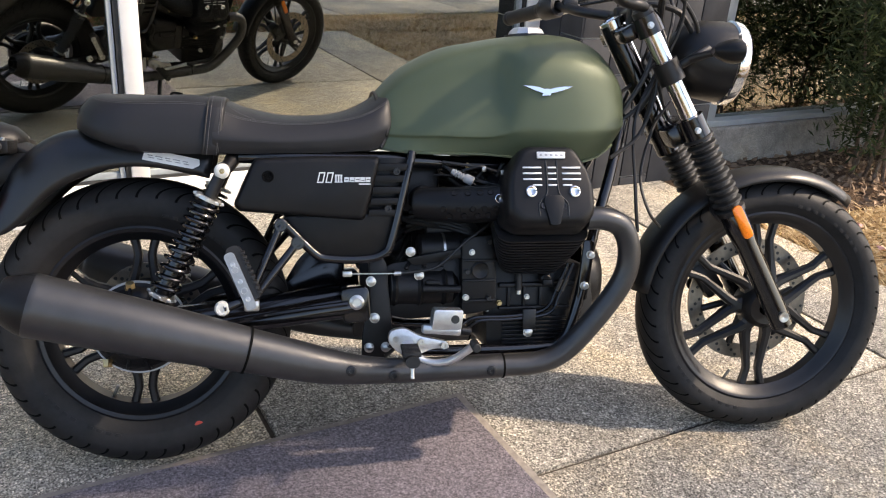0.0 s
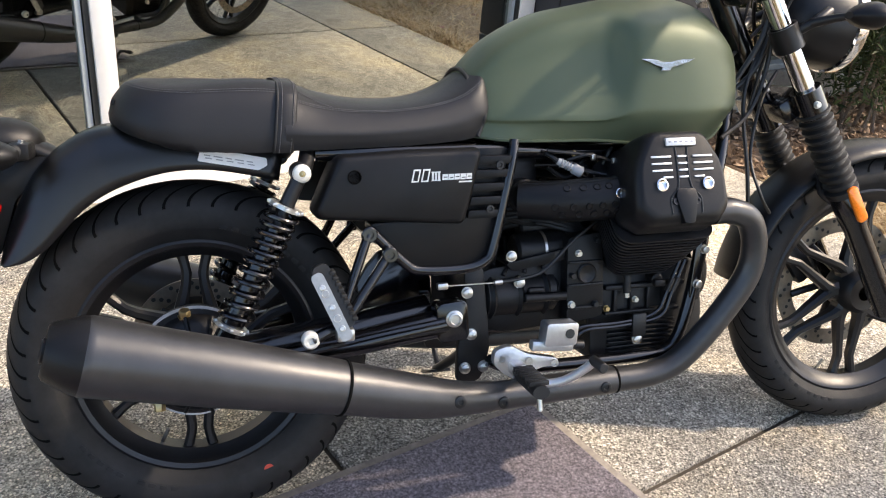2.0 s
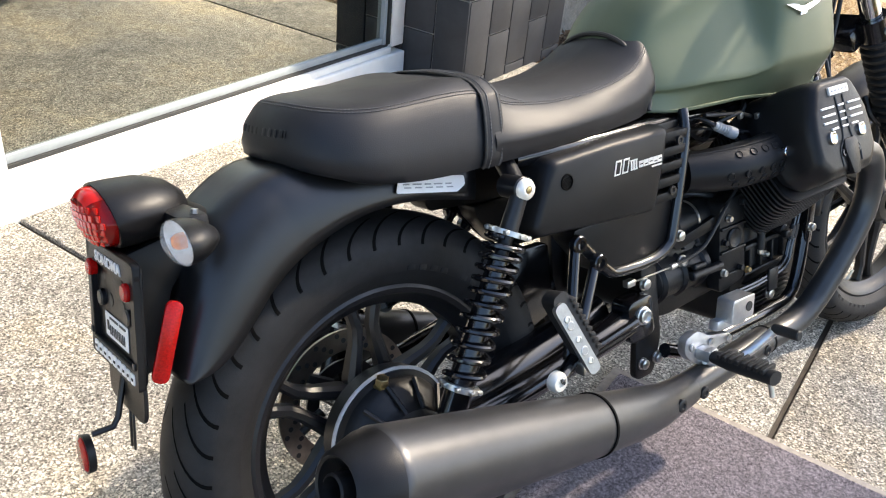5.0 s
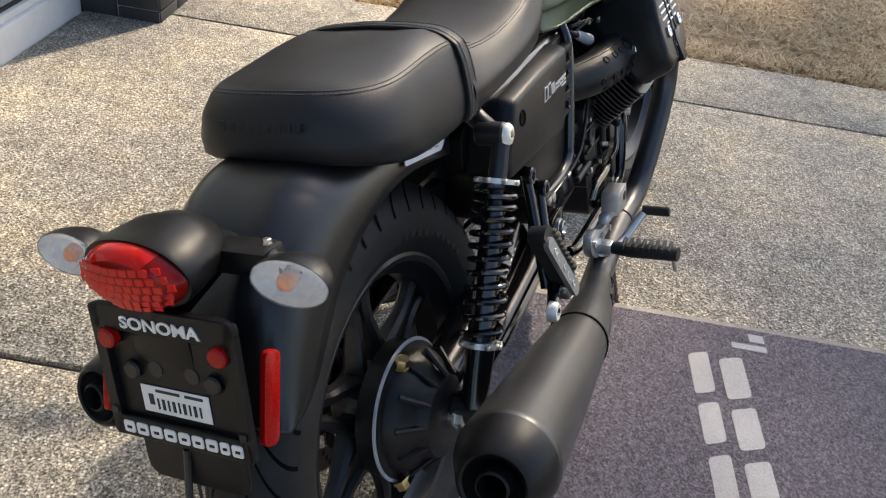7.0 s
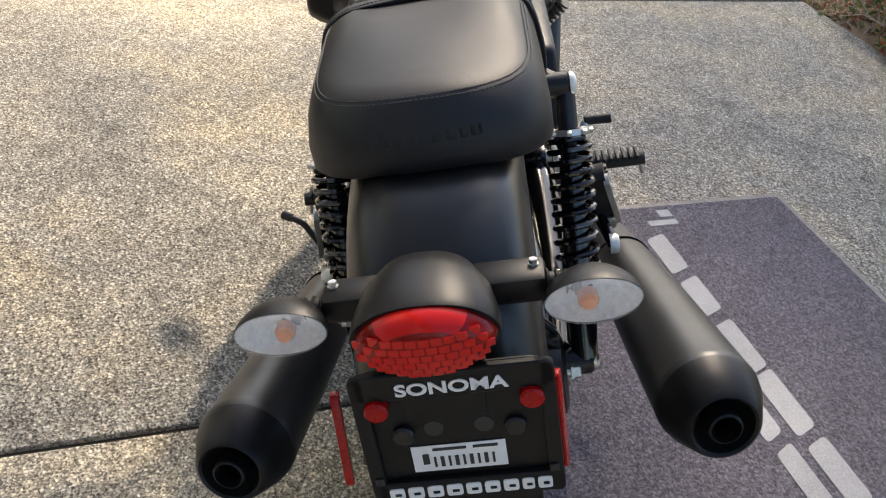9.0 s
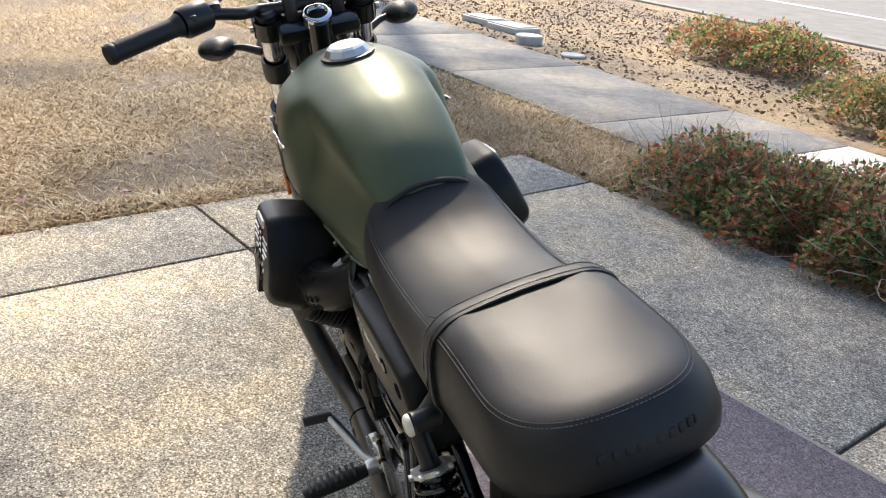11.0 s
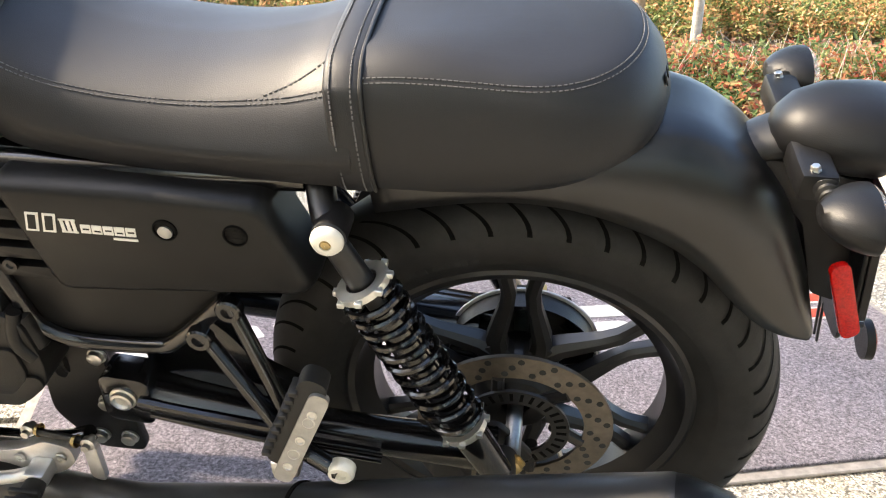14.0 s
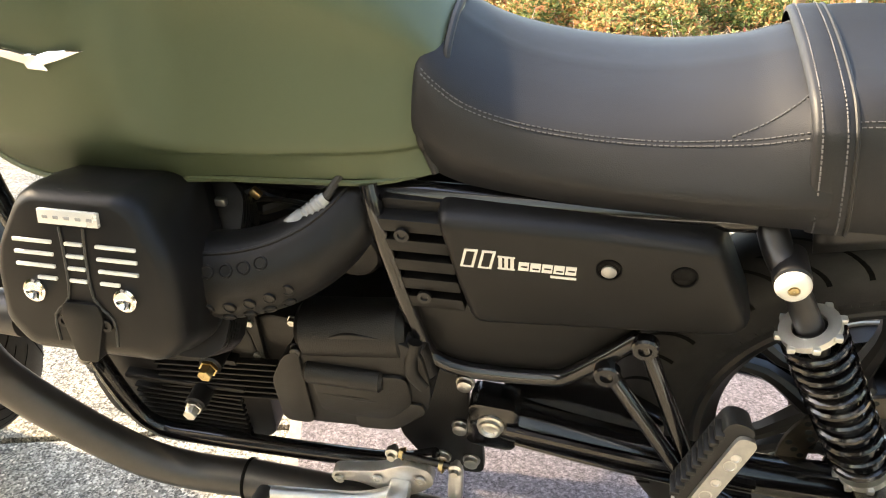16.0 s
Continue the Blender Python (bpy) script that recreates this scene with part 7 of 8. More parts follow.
for s in (-1, 1):
    sub(tl, "arm", mirror(box((0.034, 0.066, 0.028), Matrix.Translation((-0.250, -0.065, 0.381)), 0.006), s), M_PLASTIC)
    ts = empty("turn_signal", Matrix.Translation(TAIL))
    ts.parent = bike
    o = Vector((-0.270, 0.1335 * s, 0.380))
    st = lathe([(0.0, 0.011)] + [q for k in range(4) for q in ((0.004 + 0.008 * k, 0.0115), (0.006 + 0.008 * k, 0.0085), (0.010 + 0.008 * k, 0.0085), (0.0115 + 0.008 * k, 0.0115))] + [(0.04, 0.010)], (-0.254, 0.086 * s, 0.383), (-0.14, s, -0.08), 16)
    sub(ts, "stem", st, M_RUBBER2, "ribbed rubber stem")
    sub(tl, "arm_bolt", bolt_bm((-0.246, 0.088 * s, 0.394), (0.2, 0, 1), 0.0042, 0.006), M_STEEL)
    rings = []
    for k in range(9):
        f = k / 8
        q = math.sin(math.pi * (0.05 + 0.46 * f)) ** 0.62
        rings.append([o + Vector((0.026 - 0.041 * f, 0.0415 * q * math.cos(a), 0.0245 * q * math.sin(a))) for a in (2 * math.pi * i / 28 for i in range(28))])
    rings.insert(0, [o + (p - o) * 0.02 + Vector((0.026, 0, 0)) for p in rings[0]])
    sub(ts, "body", loft(rings, caps=False), M_PLASTIC, "black plastic signal body")
    rings = []
    for k in range(7):
        f = k / 6
        q = math.cos(f * math.pi / 2 * 0.95)
        rings.append([o + Vector((-0.015 - 0.016 * f, 0.041 * q * math.cos(a), 0.0240 * q * math.sin(a))) for a in (2 * math.pi * i / 28 for i in range(28))])
    sub(ts, "lens", loft(rings), M_CLEAR, "clear ribbed lens")
    sub(ts, "bulb", lathe([(0, 0.009), (0.008, 0.009), (0.013, 0.006), (0.015, 0)], o + Vector((-0.006, -0.004 * s, 0)), (-1, 0, 0), 16), M_AMBER, "amber bulb")
    sub(ts, "inner_shell", loft([[o + Vector((x, 0.0402 * q * math.cos(a), 0.0234 * q * math.sin(a))) for a in (2 * math.pi * i / 28 for i in range(28))] for x, q in ((-0.0150, 1.0), (-0.008, 0.90), (-0.001, 0.72), (0.004, 0.40), (0.005, 0.05))], caps=False), M_BRIGHT, "bright signal reflector")

ph = empty("plate_holder", Matrix.Translation(TAIL))
ph.parent = bike
pm = Matrix.Translation((-0.325, -0.008, 0.286)) @ Matrix.Rotation(radians(8.0), 4, "Y")


def plane_box(y, z, w, h, t, mat, nm, lb="", d=0.0, r=0.0, parent=ph):
    pol = [(-w / 2, -h / 2), (w / 2, -h / 2), (w / 2, h / 2), (-w / 2, h / 2)]
    bb = plate(rounded(pol, r, 4) if r else pol, -t / 2, t / 2, min(t * 0.3, 0.002), 1, axis="x")
    bb.transform(pm @ Matrix.Translation((-d, y, z)))
    return sub(parent, nm, bb, mat, lb)


plane_box(0, -0.003, 0.166, 0.146, 0.005, M_PLASTIC, "back_plate", "black plate mounting board", 0.0, 0.018)
fr = plane_box(0, 0.0575, 0.174, 0.027, 0.008, M_PLASTIC, "surround", "black plastic plate surround", 0.006, 0.013)
plane_box(0, -0.064, 0.172, 0.024, 0.008, M_PLASTIC, "surround", "", 0.006, 0.008)
for s in (-1, 1):
    plane_box(0.080 * s, -0.003, 0.013, 0.145, 0.008, M_PLASTIC, "surround", "", 0.006, 0.006)
plane_box(0, -0.098, 0.13, 0.06, 0.005, M_PLASTIC, "lower_flap", "", -0.004, 0.020)
for s in (-1, 1):
    plane_box(0.006 * s, -0.150, 0.004, 0.060, 0.003, M_BLACK, "strip", "", -0.006)
    plane_box(0.078 * s, -0.046, 0.008, 0.008, 0.003, M_BLACK, "clip_slot", "", 0.011)


def text_mesh(txt, size, depth=0.0006):
    cu = bpy.data.curves.new("t", "FONT")
    cu.body, cu.size, cu.extrude, cu.offset = txt, size, depth, 0.0005
    cu.align_x, cu.align_y = "CENTER", "CENTER"
    ob = bpy.data.objects.new("t", cu)
    scene.collection.objects.link(ob)
    me = bpy.data.meshes.new_from_object(ob.evaluated_get(bpy.context.evaluated_depsgraph_get()))
    bpy.data.objects.remove(ob)
    bpy.data.curves.remove(cu)
    bb = bmesh.new()
    bb.from_mesh(me)
    bpy.data.meshes.remove(me)
    return bb


tm = text_mesh("SONOMA", 0.0185)
bmesh.ops.scale(tm, vec=(1.18, 0.92, 1.0), verts=tm.verts)
tm.transform(pm @ Matrix.Translation((-0.0108, 0, 0.0545)) @ Matrix(((0, 0, -1, 0), (-1, 0, 0, 0), (0, 1, 0, 0), (0, 0, 0, 1))))
sub(fr, "town_lettering", tm, M_WHITE, "white town name lettering", False)
y = 0.0725
for w in (0.0148, 0.0156, 0.0156, 0.0156, 0.0148, 0.0148, 0.0148, 0.012, 0.014):       # dealer's name as plain bars
    plane_box(y - w / 2, -0.0635, w - 0.001, 0.0135, 0.002, M_WHITE, "dealer_bar", "", 0.0105, 0.003)
    plane_box(y - w / 2 - 0.001, -0.0635, w * 0.40, 0.0030, 0.001, M_PLASTIC, "dealer_slit", "", 0.0119)
    y -= w + 0.0020
plane_box(0.004, -0.030, 0.084, 0.030, 0.001, M_WHITE, "paper_label", "white paper label with printed bars", 0.0035)
for k in range(9):
    plane_box(0.026 - 0.0065 * k, -0.034, 0.0035 if k % 2 else 0.0022, 0.012, 0.001, M_GASKET, "label_bar", "", 0.0044)
plane_box(0.034, -0.030, 0.006, 0.012, 0.001, M_GASKET, "label_bar", "", 0.0044)
plane_box(0.012, -0.0195, 0.030, 0.003, 0.001, M_GASKET, "label_bar", "", 0.0044)
plane_box(-0.020, -0.0195, 0.022, 0.003, 0.001, M_GASKET, "label_bar", "", 0.0044)
for s in (-1, 1):
    for yy, zz, r, mt, nm, lb in ((0.066, 0.036, 0.0105, M_REDBAR, "corner_reflector", "round red reflector"), (0.049, 0.001, 0.010, M_BLACK, "mount_bolt", "")):
        c = pm @ Vector((-0.010 if mt is M_REDBAR else -0.003, yy * s, zz))
        sub(ph, nm, lathe([(-0.004, r), (0.004, r), (0.006, r * 0.8), (0.006, 0)], c, pm.to_3x3() @ Vector((-1, 0, 0)), 20), mt, lb)
    for yy in (0.022,):
        sub(ph, "slot", lathe([(0, 0.0085), (0.0008, 0.0085), (0.0008, 0)], pm @ Vector((-0.0025, yy * s, 0.004)), pm.to_3x3() @ Vector((-1, 0, 0)), 18), M_GASKET)
    # red reflector strips beside the plate
    bb = plate(rounded([(-0.0095, -0.047), (0.0095, -0.047), (0.0095, 0.047), (-0.0095, 0.047)], 0.009, 4), -0.004, 0.004, 0.0015)
    bb.transform(Matrix.Translation((-0.305, 0.100 * s + 0.004, 0.262)) @ Matrix.Rotation(radians(22), 4, "Y") @ Matrix.Rotation(radians(11 * s), 4, "Z"))
    bb.transform(Matrix.Translation(TAIL))
    sub(bike, "side_reflector", bb, M_REDBAR, "long red side reflector")
sub(ph, "bracket", plate(rounded([(-0.20, 0.36), (-0.225, 0.37), (-0.322, 0.35), (-0.334, 0.20), (-0.30, 0.21), (-0.27, 0.30)], 0.01), -0.035, 0.035, 0.004), M_PLASTIC)
sub(ph, "reflector_rod", tube([(-0.335, 0.0, 0.20), (-0.352, 0.0, 0.150), (-0.360, 0.0, 0.140), (-0.385, 0.0, 0.140)], 0.004, None, 8), M_BLACK)
sub(ph, "reflector_cup", lathe([(0, 0.0), (0, 0.023), (0.009, 0.024), (0.009, 0.021)], (-0.390, 0.0, 0.118), (-1, 0, 0.1), 28), M_PLASTIC)
sub(ph, "rear_reflector", lathe([(0.004, 0.021), (0.010, 0.021), (0.012, 0.018), (0.0125, 0)], (-0.390, 0.0, 0.118), (-1, 0, 0.1), 28), M_REDBAR, "round red reflector on a rod")

# ------------------------------------------------------------------ entrance mat
mat_e = empty("door_mat", SITE_M)
tagged(mat_e, "charcoal carpet entrance mat with pale bars lying on the paving", "mat")
MU0, MU1, MN0, MN1 = -1.07, 0.772, -1.160, -0.100
bm = plate(rounded([(MU0, MN0), (MU1, MN0), (MU1, MN1), (MU0, MN1)], 0.01, 3), 0.0005, 0.007, 0.002, 1, axis="z")
part("edge", bm, M_MATEDGE, mat_e, "grey rubber border")
part("carpet", plate([(MU0 + 0.022, MN0 + 0.022), (MU1 - 0.022, MN0 + 0.022), (MU1 - 0.022, MN1 - 0.022), (MU0 + 0.022, MN1 - 0.022)], 0.006, 0.013, 0.002, 1, axis="z"), M_MAT, mat_e, "charcoal carpet pile")
# woven name and mark, as plain pale bars and red-edged blocks
for u0, u1 in ((0.492, 0.620), (0.350, 0.462), (0.178, 0.318), (0.020, 0.170), (-0.145, -0.005), (-0.300, -0.165), (-0.450, -0.315)):
    for n0, n1 in ((-0.725, -0.670), (-0.648, -0.602)):
        sk = 0.02
        part("pale_bar", plate(rounded([(u0 + sk, n0), (u1 + sk, n0), (u1, n1), (u0, n1)], 0.012, 3), 0.0125, 0.0145, 0.0, axis="z"), M_MATWHITE, mat_e, "pale grey woven bar")
part("pale_bar", plate([(0.670, -0.79), (0.690, -0.79), (0.690, -0.71), (0.670, -0.71)], 0.0125, 0.0145, 0.0, axis="z"), M_MATWHITE, mat_e, "pale grey woven bar")
part("pale_bar", plate([(0.702, -0.79), (0.730, -0.79), (0.730, -0.755), (0.702, -0.755)], 0.0125, 0.0145, 0.0, axis="z"), M_MATWHITE, mat_e, "pale grey woven bar")
for k in range(3):
    n0 = -0.60 - 0.075 * k
    part("red_block", plate(rounded([(-0.98, n0 - 0.055), (-0.74, n0 - 0.055), (-0.76, n0), (-1.0, n0)], 0.01, 3), 0.0125, 0.0142, 0.0, axis="z"), M_MATWHITE, mat_e, "pale block edged in red")
    part("red_edge", plate(rounded([(-0.965, n0 - 0.047), (-0.755, n0 - 0.047), (-0.772, n0 - 0.008), (-0.982, n0 - 0.008)], 0.008, 3), 0.0135, 0.0150, 0.0, axis="z"), M_MATRED, mat_e)

# ------------------------------------------------------------------ planting
rng = np.random.default_rng(7)


def leaf_mesh(name, P, size, mat, aspect=0.45, up=0.3, curl=0.0):
    """Small pointed leaves at the points P, each turned at random; up leans them skyward."""
    n = len(P)
    d = rng.normal(size=(n, 3))
    d[:, 2] = d[:, 2] * 0.6 + up
    d /= np.linalg.norm(d, axis=1, keepdims=True)
    r = rng.normal(size=(n, 3))
    s = np.cross(d, r)
    s /= np.linalg.norm(s, axis=1, keepdims=True)
    nn = np.cross(s, d)
    L = size * rng.uniform(0.6, 1.35, (n, 1))
    a = P
    b = P + d * L * 0.45 + s * L * aspect * 0.5 + nn * L * 0.06
    c = P + d * L + nn * L * -0.05
    e = P + d * L * 0.45 - s * L * aspect * 0.5 + nn * L * 0.06
    V = np.stack([a, b, c, e], 1).reshape(-1, 3)
    F = np.arange(4 * n).reshape(-1, 4)
    me = bpy.data.meshes.new(name)
    me.from_pydata(V.tolist(), [], F.tolist())
    me.materials.append(mat)
    return me


def twig_bm(starts, reach, r, n, lean=0.7):
    bm = bmesh.new()
    for k in range(n):
        p = Vector(starts[rng.integers(len(starts))])
        d = Vector((rng.normal() * lean, rng.normal() * lean, rng.uniform(0.3, 1.0))).normalized()
        q = [p]
        for _ in range(3):
            d = (d + Vector(rng.normal(size=3) * 0.35)).normalized()
            q.append(q[-1] + d * reach * rng.uniform(0.2, 0.45))
        tube(q, [r, r * 0.8, r * 0.6, r * 0.35], bm, 4)
    return bm


def hedge(name, clumps, dens, size, mat, label, twigs=120, reach=0.35, bare=0.0, tr=0.0035):
    """Low shrubs: clumps of (u, n, radius, height) filled with leaves, thinner inside and ragged above."""
    h = empty(name)
    tagged(h, label, "shrub")
    pts, st = [], []
    for u, n, r, ht in clumps:
        c = site(u, n)
        m = int(dens * r * r)
        a = rng.uniform(0, 2 * math.pi, m)
        q = np.sqrt(rng.uniform(0.0, 1, m)) * r
        wob = 1 + 0.22 * np.sin(3 * a + u * 7) + 0.15 * np.sin(7 * a + n * 5)
        x, y = c.x + q * np.cos(a) * wob, c.y + q * np.sin(a) * wob
        top = ht * np.sqrt(np.clip(1 - (q / r) ** 2, 0.02, 1)) * (0.80 + 0.35 * rng.random(m))
        z = top * (1 - 0.55 * rng.random(m) ** 2.2)
        if bare:
            k = rng.random(m) > bare * np.clip(np.sin(x * 2.4 + 1.1 * np.sin(y * 3.1)) + 0.6 * np.sin(y * 5.3 + x), 0, 1)
            x, y, z = x[k], y[k], z[k]
        pts.append(np.stack([x, y, z], 1))
        for _ in range(6):
            st.append((c.x + rng.normal() * r * 0.35, c.y + rng.normal() * r * 0.35, 0.0))
    P = np.concatenate(pts)
    f = new("foliage", leaf_mesh("foliage", P, size, mat))
    f.parent = h
    f["kind"] = "stuff"
    t = part("twig", twig_bm(st, reach, tr, twigs), M_HEDGETWIG, h, "", False)
    t["kind"] = "stuff"
    return h


row = []
u = -7.0
while u < 1.80:
    row.append((u, min(-2.44, -2.58 + 0.03 * (1.8 - u)) + rng.uniform(-0.06, 0.06), rng.uniform(0.34, 0.44), rng.uniform(0.26, 0.35)))
    u += rng.uniform(0.24, 0.36)
hedge("hedge", row, 40000, 0.031, M_HEDGE, "low twiggy hedge of green, bronze and red leaves beside the paving", 3000, 0.38, 0.55, 0.0026)
row = []
u = -9.0
while u < 2.1:
    row.append((u, -5.15 - 0.05 * (u - 1) + rng.uniform(-0.25, 0.25), rng.uniform(0.5, 0.72), rng.uniform(0.26, 0.38)))
    u += rng.uniform(0.40, 0.6)
hedge("hedge", row, 24000, 0.038, M_HEDGE2, "spreading green and russet shrubs beyond the sidewalk", 320, 0.4)
row = [(u_, -7.2 + rng.uniform(-0.5, 0.5), rng.uniform(0.6, 0.9), rng.uniform(0.35, 0.5)) for u_ in np.arange(-10, 2.0, 0.75)]
hedge("hedge", row, 6500, 0.056, M_HEDGE2, "spreading russet shrubs near the street kerb", 200, 0.45)
row = [(3.35 + 0.27 * k, -6.45 + rng.uniform(-0.2, 0.2), rng.uniform(0.35, 0.5), rng.uniform(0.28, 0.4)) for k in range(5)]
hedge("shrub", row, 13000, 0.040, M_HEDGE, "rounded green shrub in the bark mulch", 120, 0.35)

def blades(name, P, hgt, mat, lie=1.0, width=0.0035):
    """Grass: tapering blades that bend over, mostly lying down."""
    n = len(P)
    a = rng.uniform(0, 2 * math.pi, n)
    L = hgt * rng.uniform(0.5, 1.5, n)
    d = np.stack([np.cos(a) * lie, np.sin(a) * lie, rng.uniform(0.15, 0.9, n)], 1)
    d /= np.linalg.norm(d, axis=1, keepdims=True)
    s = np.stack([-np.sin(a), np.cos(a), np.zeros(n)], 1) * width
    m = P + d * (L * 0.55)[:, None]
    t = P + d * L[:, None] * np.array([1.12, 1.12, 0.72])
    V = np.stack([P - s, P + s, m + s * 0.8, m - s * 0.8, t], 1).reshape(-1, 3)
    k = np.arange(n) * 5
    F = [f for i in k.tolist() for f in ((i, i + 1, i + 2, i + 3), (i + 3, i + 2, i + 4))]
    me = bpy.data.meshes.new(name)
    me.from_pydata(V.tolist(), [], F)
    me.materials.append(mat)
    return me


def site_pts(n, u0, u1, n0, n1, z=-0.03, keep=None):
    uu, ww = rng.uniform(u0, u1, n), rng.uniform(n0, n1, n)
    if keep is not None:
        k = keep(uu, ww)
        uu, ww = uu[k], ww[k]
    c, s = math.cos(SITE), math.sin(SITE)
    return np.stack([uu * c - ww * s, uu * s + ww * c, np.full(len(uu), z)], 1)


def patchy(uu, ww):
    f = np.sin(uu * 2.3 + 1.7 * np.sin(ww * 1.9)) + np.sin(ww * 2.9 + 1.3 * np.sin(uu * 1.4 + 2)) + 0.7 * np.sin(uu * 6.1 + ww * 4.7)
    return rng.random(len(uu)) < np.clip(0.46 + 0.34 * f, 0.06, 1)


lawn = new("lawn", blades("lawn", np.concatenate([site_pts(130000, 2.58, 5.7, -3.15, 0.55, -0.032, patchy), site_pts(50000, 5.7, 12.0, -3.35, 0.6, -0.032, patchy)]), 0.065, M_STRAW, 1.3))
tagged(lawn, "flattened straw-coloured dry grass", "grass", "", "stuff")
fringe = new("grass_fringe", blades("fringe", np.concatenate([site_pts(9000, 2.585, 2.76, -2.4, 0.55, -0.03), site_pts(26000, 2.0, 4.9, -3.08, -2.25, -0.03), site_pts(9000, 4.9, 9.5, -3.22, -2.6, -0.03)]), 0.075, M_STRAW, 0.9))
tagged(fringe, "tall golden dry grass along the paving edge", "grass", "", "stuff")
green = new("grass_edge", blades("edge", np.concatenate([site_pts(2600, 3.2, 6.0, -3.22, -3.02, -0.03), site_pts(2600, 6.0, 9.0, -3.48, -3.24, -0.03)]), 0.065, M_GRASS, 0.8))
tagged(green, "half-green grass along the sidewalk edge", "grass", "", "stuff")

# fallen leaves and bark chips
litter = new("leaf_litter", leaf_mesh("litter", np.concatenate([site_pts(26000, -9, 11, -8.9, -4.55, -0.026), site_pts(5000, 2.62, 8.0, 0.56, 1.27, -0.004), site_pts(3000, -6, 2.2, -2.9, -2.26, -0.02)]), 0.040, M_LITTER, 0.55, -0.1))
tagged(litter, "brown fallen leaves and bark chips", "leaf litter", "", "stuff")
M_PINKLEAF = plain("fallen_red_leaf", (0.36, 0.20, 0.18), 0.6, var=0.25, scale=60)
for k, (u_, n_) in enumerate(((2.95, 0.33), (2.82, 0.12), (3.3, 0.35), (2.75, -0.25), (3.2, -0.5), (3.8, 0.4), (3.1, -0.9), (4.3, -0.1))):
    bm = bmesh.new()
    c = site(u_, n_, 0.03)
    R5 = [c + Vector(((0.026 if j % 2 == 0 else 0.013) * math.cos(0.628 * j + k), (0.026 if j % 2 == 0 else 0.013) * math.sin(0.628 * j + k), 0.006 * math.sin(1.3 * j))) for j in range(10)]
    bm.faces.new([bm.verts.new(p) for p in R5])
    lf = part("fallen_leaf", bm, M_PINKLEAF, None, "", False)
    md = lf.modifiers.new("thick", "SOLIDIFY")
    md.thickness = 0.001
    tagged(lf, "pinkish fallen leaf lying on dry grass", "leaf", "fallen leaves")

# narrow-leaved shrubs in the bed by the far window
def bush(u, n, hgt, k):
    b = empty("window_shrub")
    tagged(b, "thin-stemmed shrub with narrow dark leaves in bark mulch", "shrub", "shrubs by the window")
    P = []
    for q in range(5):
        p = site(u + rng.normal() * 0.05, n + rng.normal() * 0.05, -0.02)
        d = Vector((rng.normal() * 0.16, rng.normal() * 0.16, 1.0))
        line = [p]
        for _ in range(6):
            d = (d + Vector((rng.normal() * 0.10, rng.normal() * 0.10, 0))).normalized()
            line.append(line[-1] + d * hgt / 6)
        part("stem", tube(line, [0.010, 0.009, 0.008, 0.007, 0.006, 0.004, 0.003], None, 6, 2), M_BARK, b)
        for f in range(2, 7):
            c = np.array(line[f])
            m = 230
            P.append(c + rng.normal(size=(m, 3)) * np.array([0.13, 0.13, 0.10]))
        for f in range(1, 3):
            c = np.array(line[f])
            P.append(c + rng.normal(size=(60, 3)) * np.array([0.10, 0.10, 0.06]))
    fo = new("foliage", leaf_mesh("foliage", np.concatenate(P), 0.060, M_SHRUB, 0.20, 0.5))
    fo.parent = b
    fo["kind"] = "stuff"


for k, (u_, n_, h_) in enumerate(((3.72, 0.86, 1.35), (4.15, 1.02, 1.6), (4.65, 0.90, 1.5), (5.2, 0.98, 1.7))):
    bush(u_, n_, h_, k)

# young street tree between two stakes
def street_tree(u, n, hgt, seed, bark=M_BARK, gap=0.30, thin=1.0, stakes=(-1, 1)):
    t = empty("street_tree")
    tagged(t, "slim young street tree tied to weathered wooden stakes", "tree", "street trees")
    p = site(u, n, -0.03)
    line = [p, p + Vector((0.02, 0.01, hgt * 0.25)), p + Vector((0.0, 0.05, hgt * 0.5)), p + Vector((0.03, 0.02, hgt * 0.75)), p + Vector((0.0, 0.0, hgt))]
    part("trunk", tube(line, [q * thin for q in (0.045, 0.038, 0.034, 0.024, 0.008)], None, 10, 4), bark, t)
    P = []
    for k in range(16):
        f = 0.45 + 0.5 * k / 16
        a = k * 2.4 + seed
        b0 = p + Vector((0, 0, hgt * f))
        ln = hgt * 0.34 * (1.1 - 0.6 * (f - 0.45) / 0.5)
        b1 = b0 + Vector((math.cos(a) * ln, math.sin(a) * ln, ln * 0.55))
        mid = (b0 + b1) / 2 + Vector((0, 0, -0.03))
        part("limb", tube([b0, mid, b1], [0.014, 0.010, 0.004], None, 6, 3), M_BARK, t)
        for g_ in np.linspace(0.35, 1.0, 4):
            P.append(np.array(b0.lerp(b1, float(g_))) + rng.normal(size=(70, 3)) * 0.16)
    fo = new("crown", leaf_mesh("crown", np.concatenate(P), 0.075, M_TREE, 0.5, 0.2))
    fo.parent = t
    fo["kind"] = "stuff"
    for s in stakes:
        q = site(u + gap * s, n + 0.04 * s, -0.05)
        part("stake", tube([q, q + Vector((0.01 * s, 0.0, 1.75))], [0.028, 0.026], None, 10), M_STAKE, t, "weathered round stake")


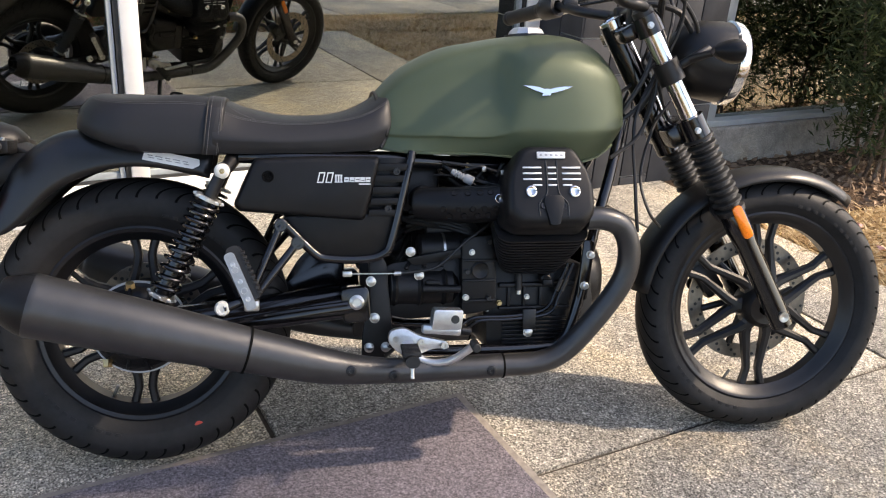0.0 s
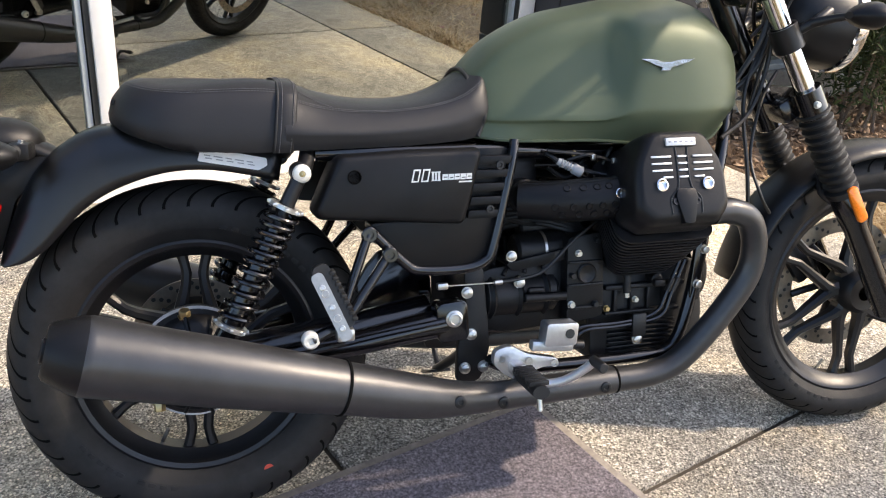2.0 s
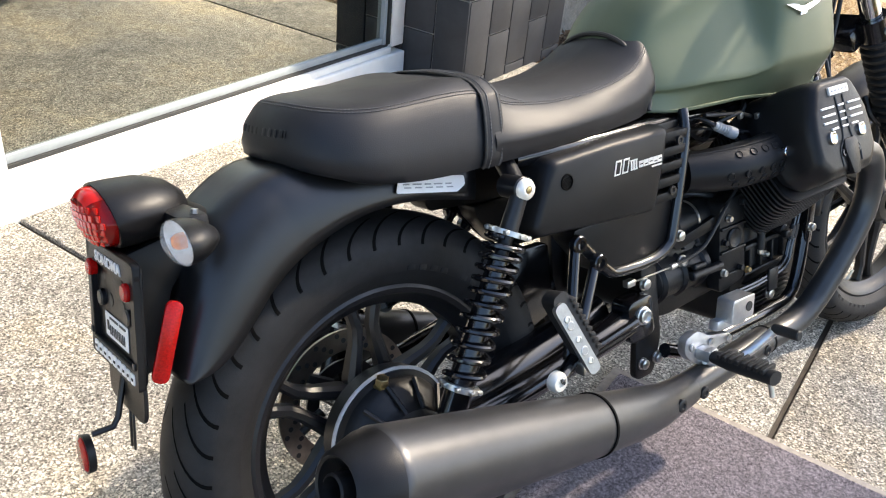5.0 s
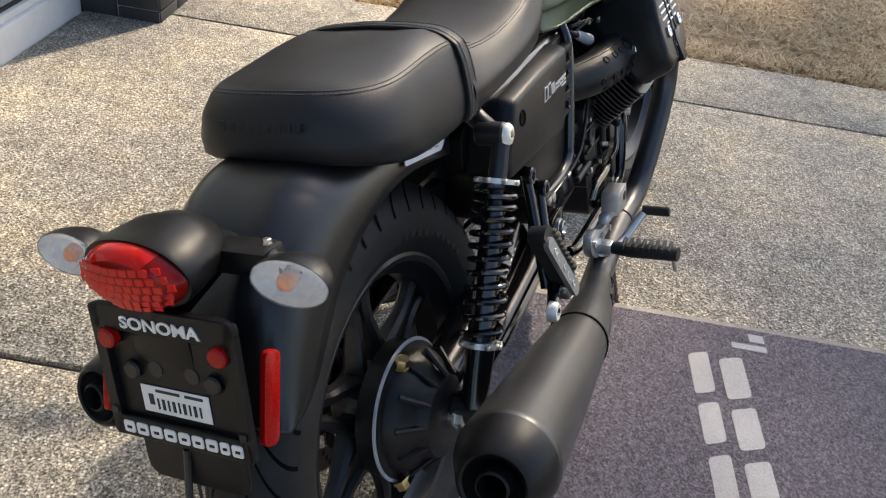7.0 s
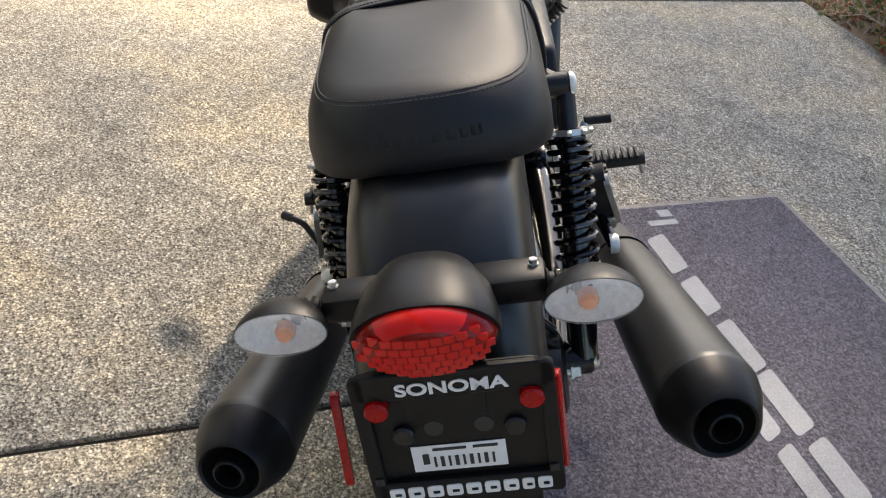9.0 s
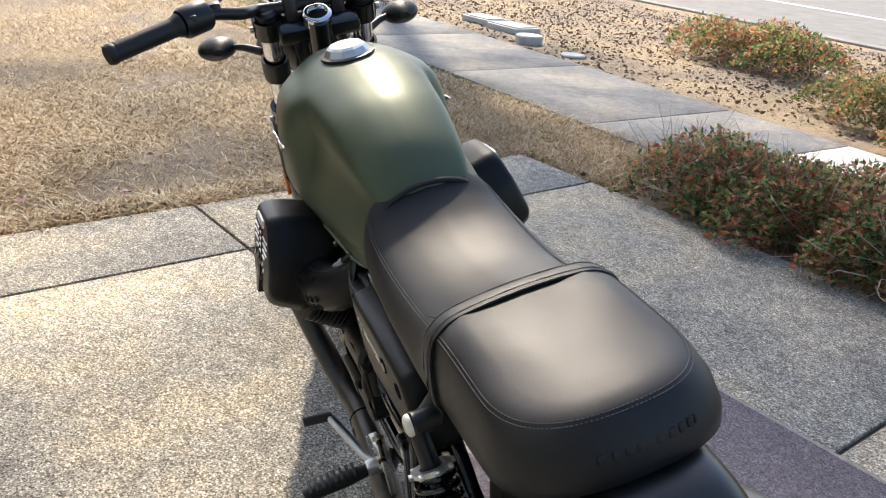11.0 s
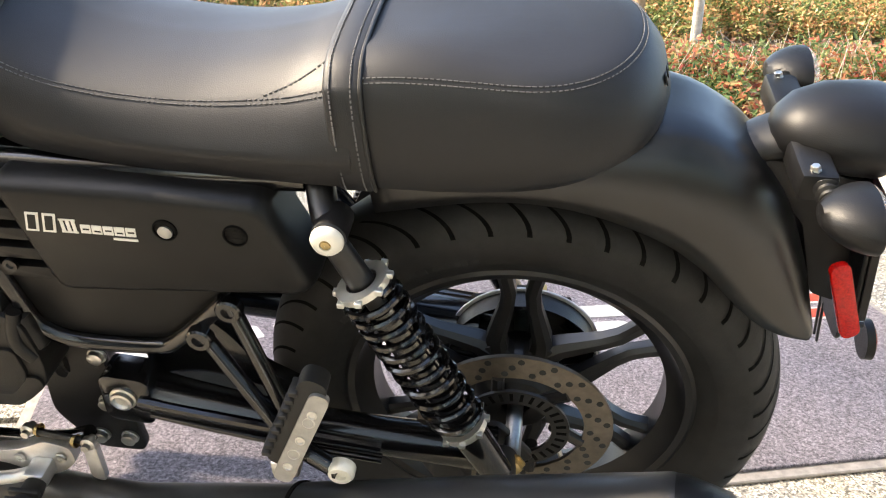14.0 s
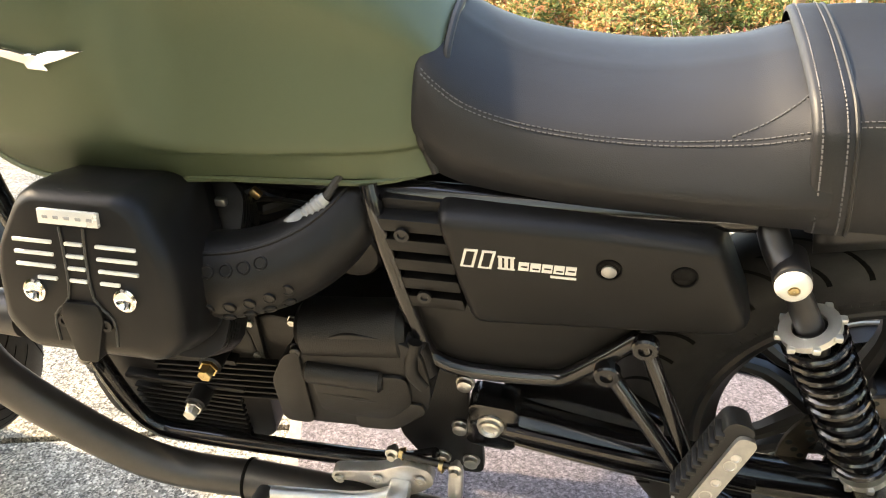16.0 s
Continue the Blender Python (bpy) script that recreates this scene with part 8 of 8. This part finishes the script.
# tall tree in the planting strip towards the sun, which dapples the light on the forecourt
def shade_tree(u, n, hgt, spread):
    t = empty("shade_tree")
    tagged(t, "tall thin-crowned street tree in the planting strip", "tree")
    p = site(u, n, -0.05)
    line = [p, p + Vector((0.05, 0.04, hgt * 0.2)), p + Vector((-0.04, 0.10, hgt * 0.42)), p + Vector((0.06, 0.02, hgt * 0.68)), p + Vector((0.0, 0.0, hgt * 0.95))]
    part("trunk", tube(line, [0.19, 0.16, 0.13, 0.08, 0.02], None, 14, 5), M_BARK, t)
    P = []
    for k in range(44):
        f = 0.42 + 0.52 * k / 44
        a = k * 2.399 + 0.6
        b0 = p + Vector((0, 0.05, hgt * f))
        ln = spread * math.sqrt(max(0.12, 1 - ((f - 0.66) / 0.34) ** 2)) * rng.uniform(0.7, 1.1)
        b1 = b0 + Vector((math.cos(a) * ln, math.sin(a) * ln, ln * rng.uniform(0.15, 0.5)))
        mid = (b0 + b1) / 2 + Vector((rng.normal() * 0.1, rng.normal() * 0.1, 0.05))
        part("limb", tube([b0, mid, b1], [0.05, 0.032, 0.008], None, 7, 3), M_BARK, t)
        for g_ in np.linspace(0.3, 1.0, 5):
            if rng.random() < 0.40:
                c = np.array(b0.lerp(b1, float(g_))) + rng.normal(size=3) * 0.25
                P.append(c + rng.normal(size=(int(rng.uniform(110, 240)), 3)) * rng.uniform(0.20, 0.34))
    fo = new("crown", leaf_mesh("crown", np.concatenate(P), 0.105, M_TREE, 0.55, 0.1))
    fo.parent = t
    fo["kind"] = "stuff"


shade_tree(9.73, -5.86, 11.5, 3.8)
street_tree(3.38, -8.38, 4.2, 0.3, M_BARK, 0.21)
street_tree(-1.75, -3.05, 4.0, 1.1, M_PALEBARK, 0.34, 0.6, (1,))
for u_, n_, w_, d_ in ((6.54, -5.35, 0.42, 0.30), (6.02, -5.29, 0.46, 0.34)):
    ub = empty("utility_box")
    tagged(ub, "pale concrete utility box with a lid set in mulch", "utility box", "utility boxes")
    part("body", sbox(u_ - w_ / 2, u_ + w_ / 2, n_ - d_ / 2, n_ + d_ / 2, -0.06, 0.030, 0.008), M_COVER, ub)
    part("lid", sbox(u_ - w_ / 2 + 0.03, u_ + w_ / 2 - 0.03, n_ - d_ / 2 + 0.03, n_ + d_ / 2 - 0.03, 0.028, 0.040, 0.004), M_COVER, ub)
cv = part("valve_cover", cyl(site(5.39, -4.92, -0.06), site(5.39, -4.92, 0.05), 0.13, None, 28, 0.01), M_COVER)
tagged(cv, "round pale utility cover in the mulch", "utility cover")
cv = part("valve_cover", cyl(site(4.73, -4.84, -0.06), site(4.73, -4.84, -0.005), 0.11, None, 24, 0.01), M_COVER)
tagged(cv, "flat round pale cover in the mulch", "utility cover")
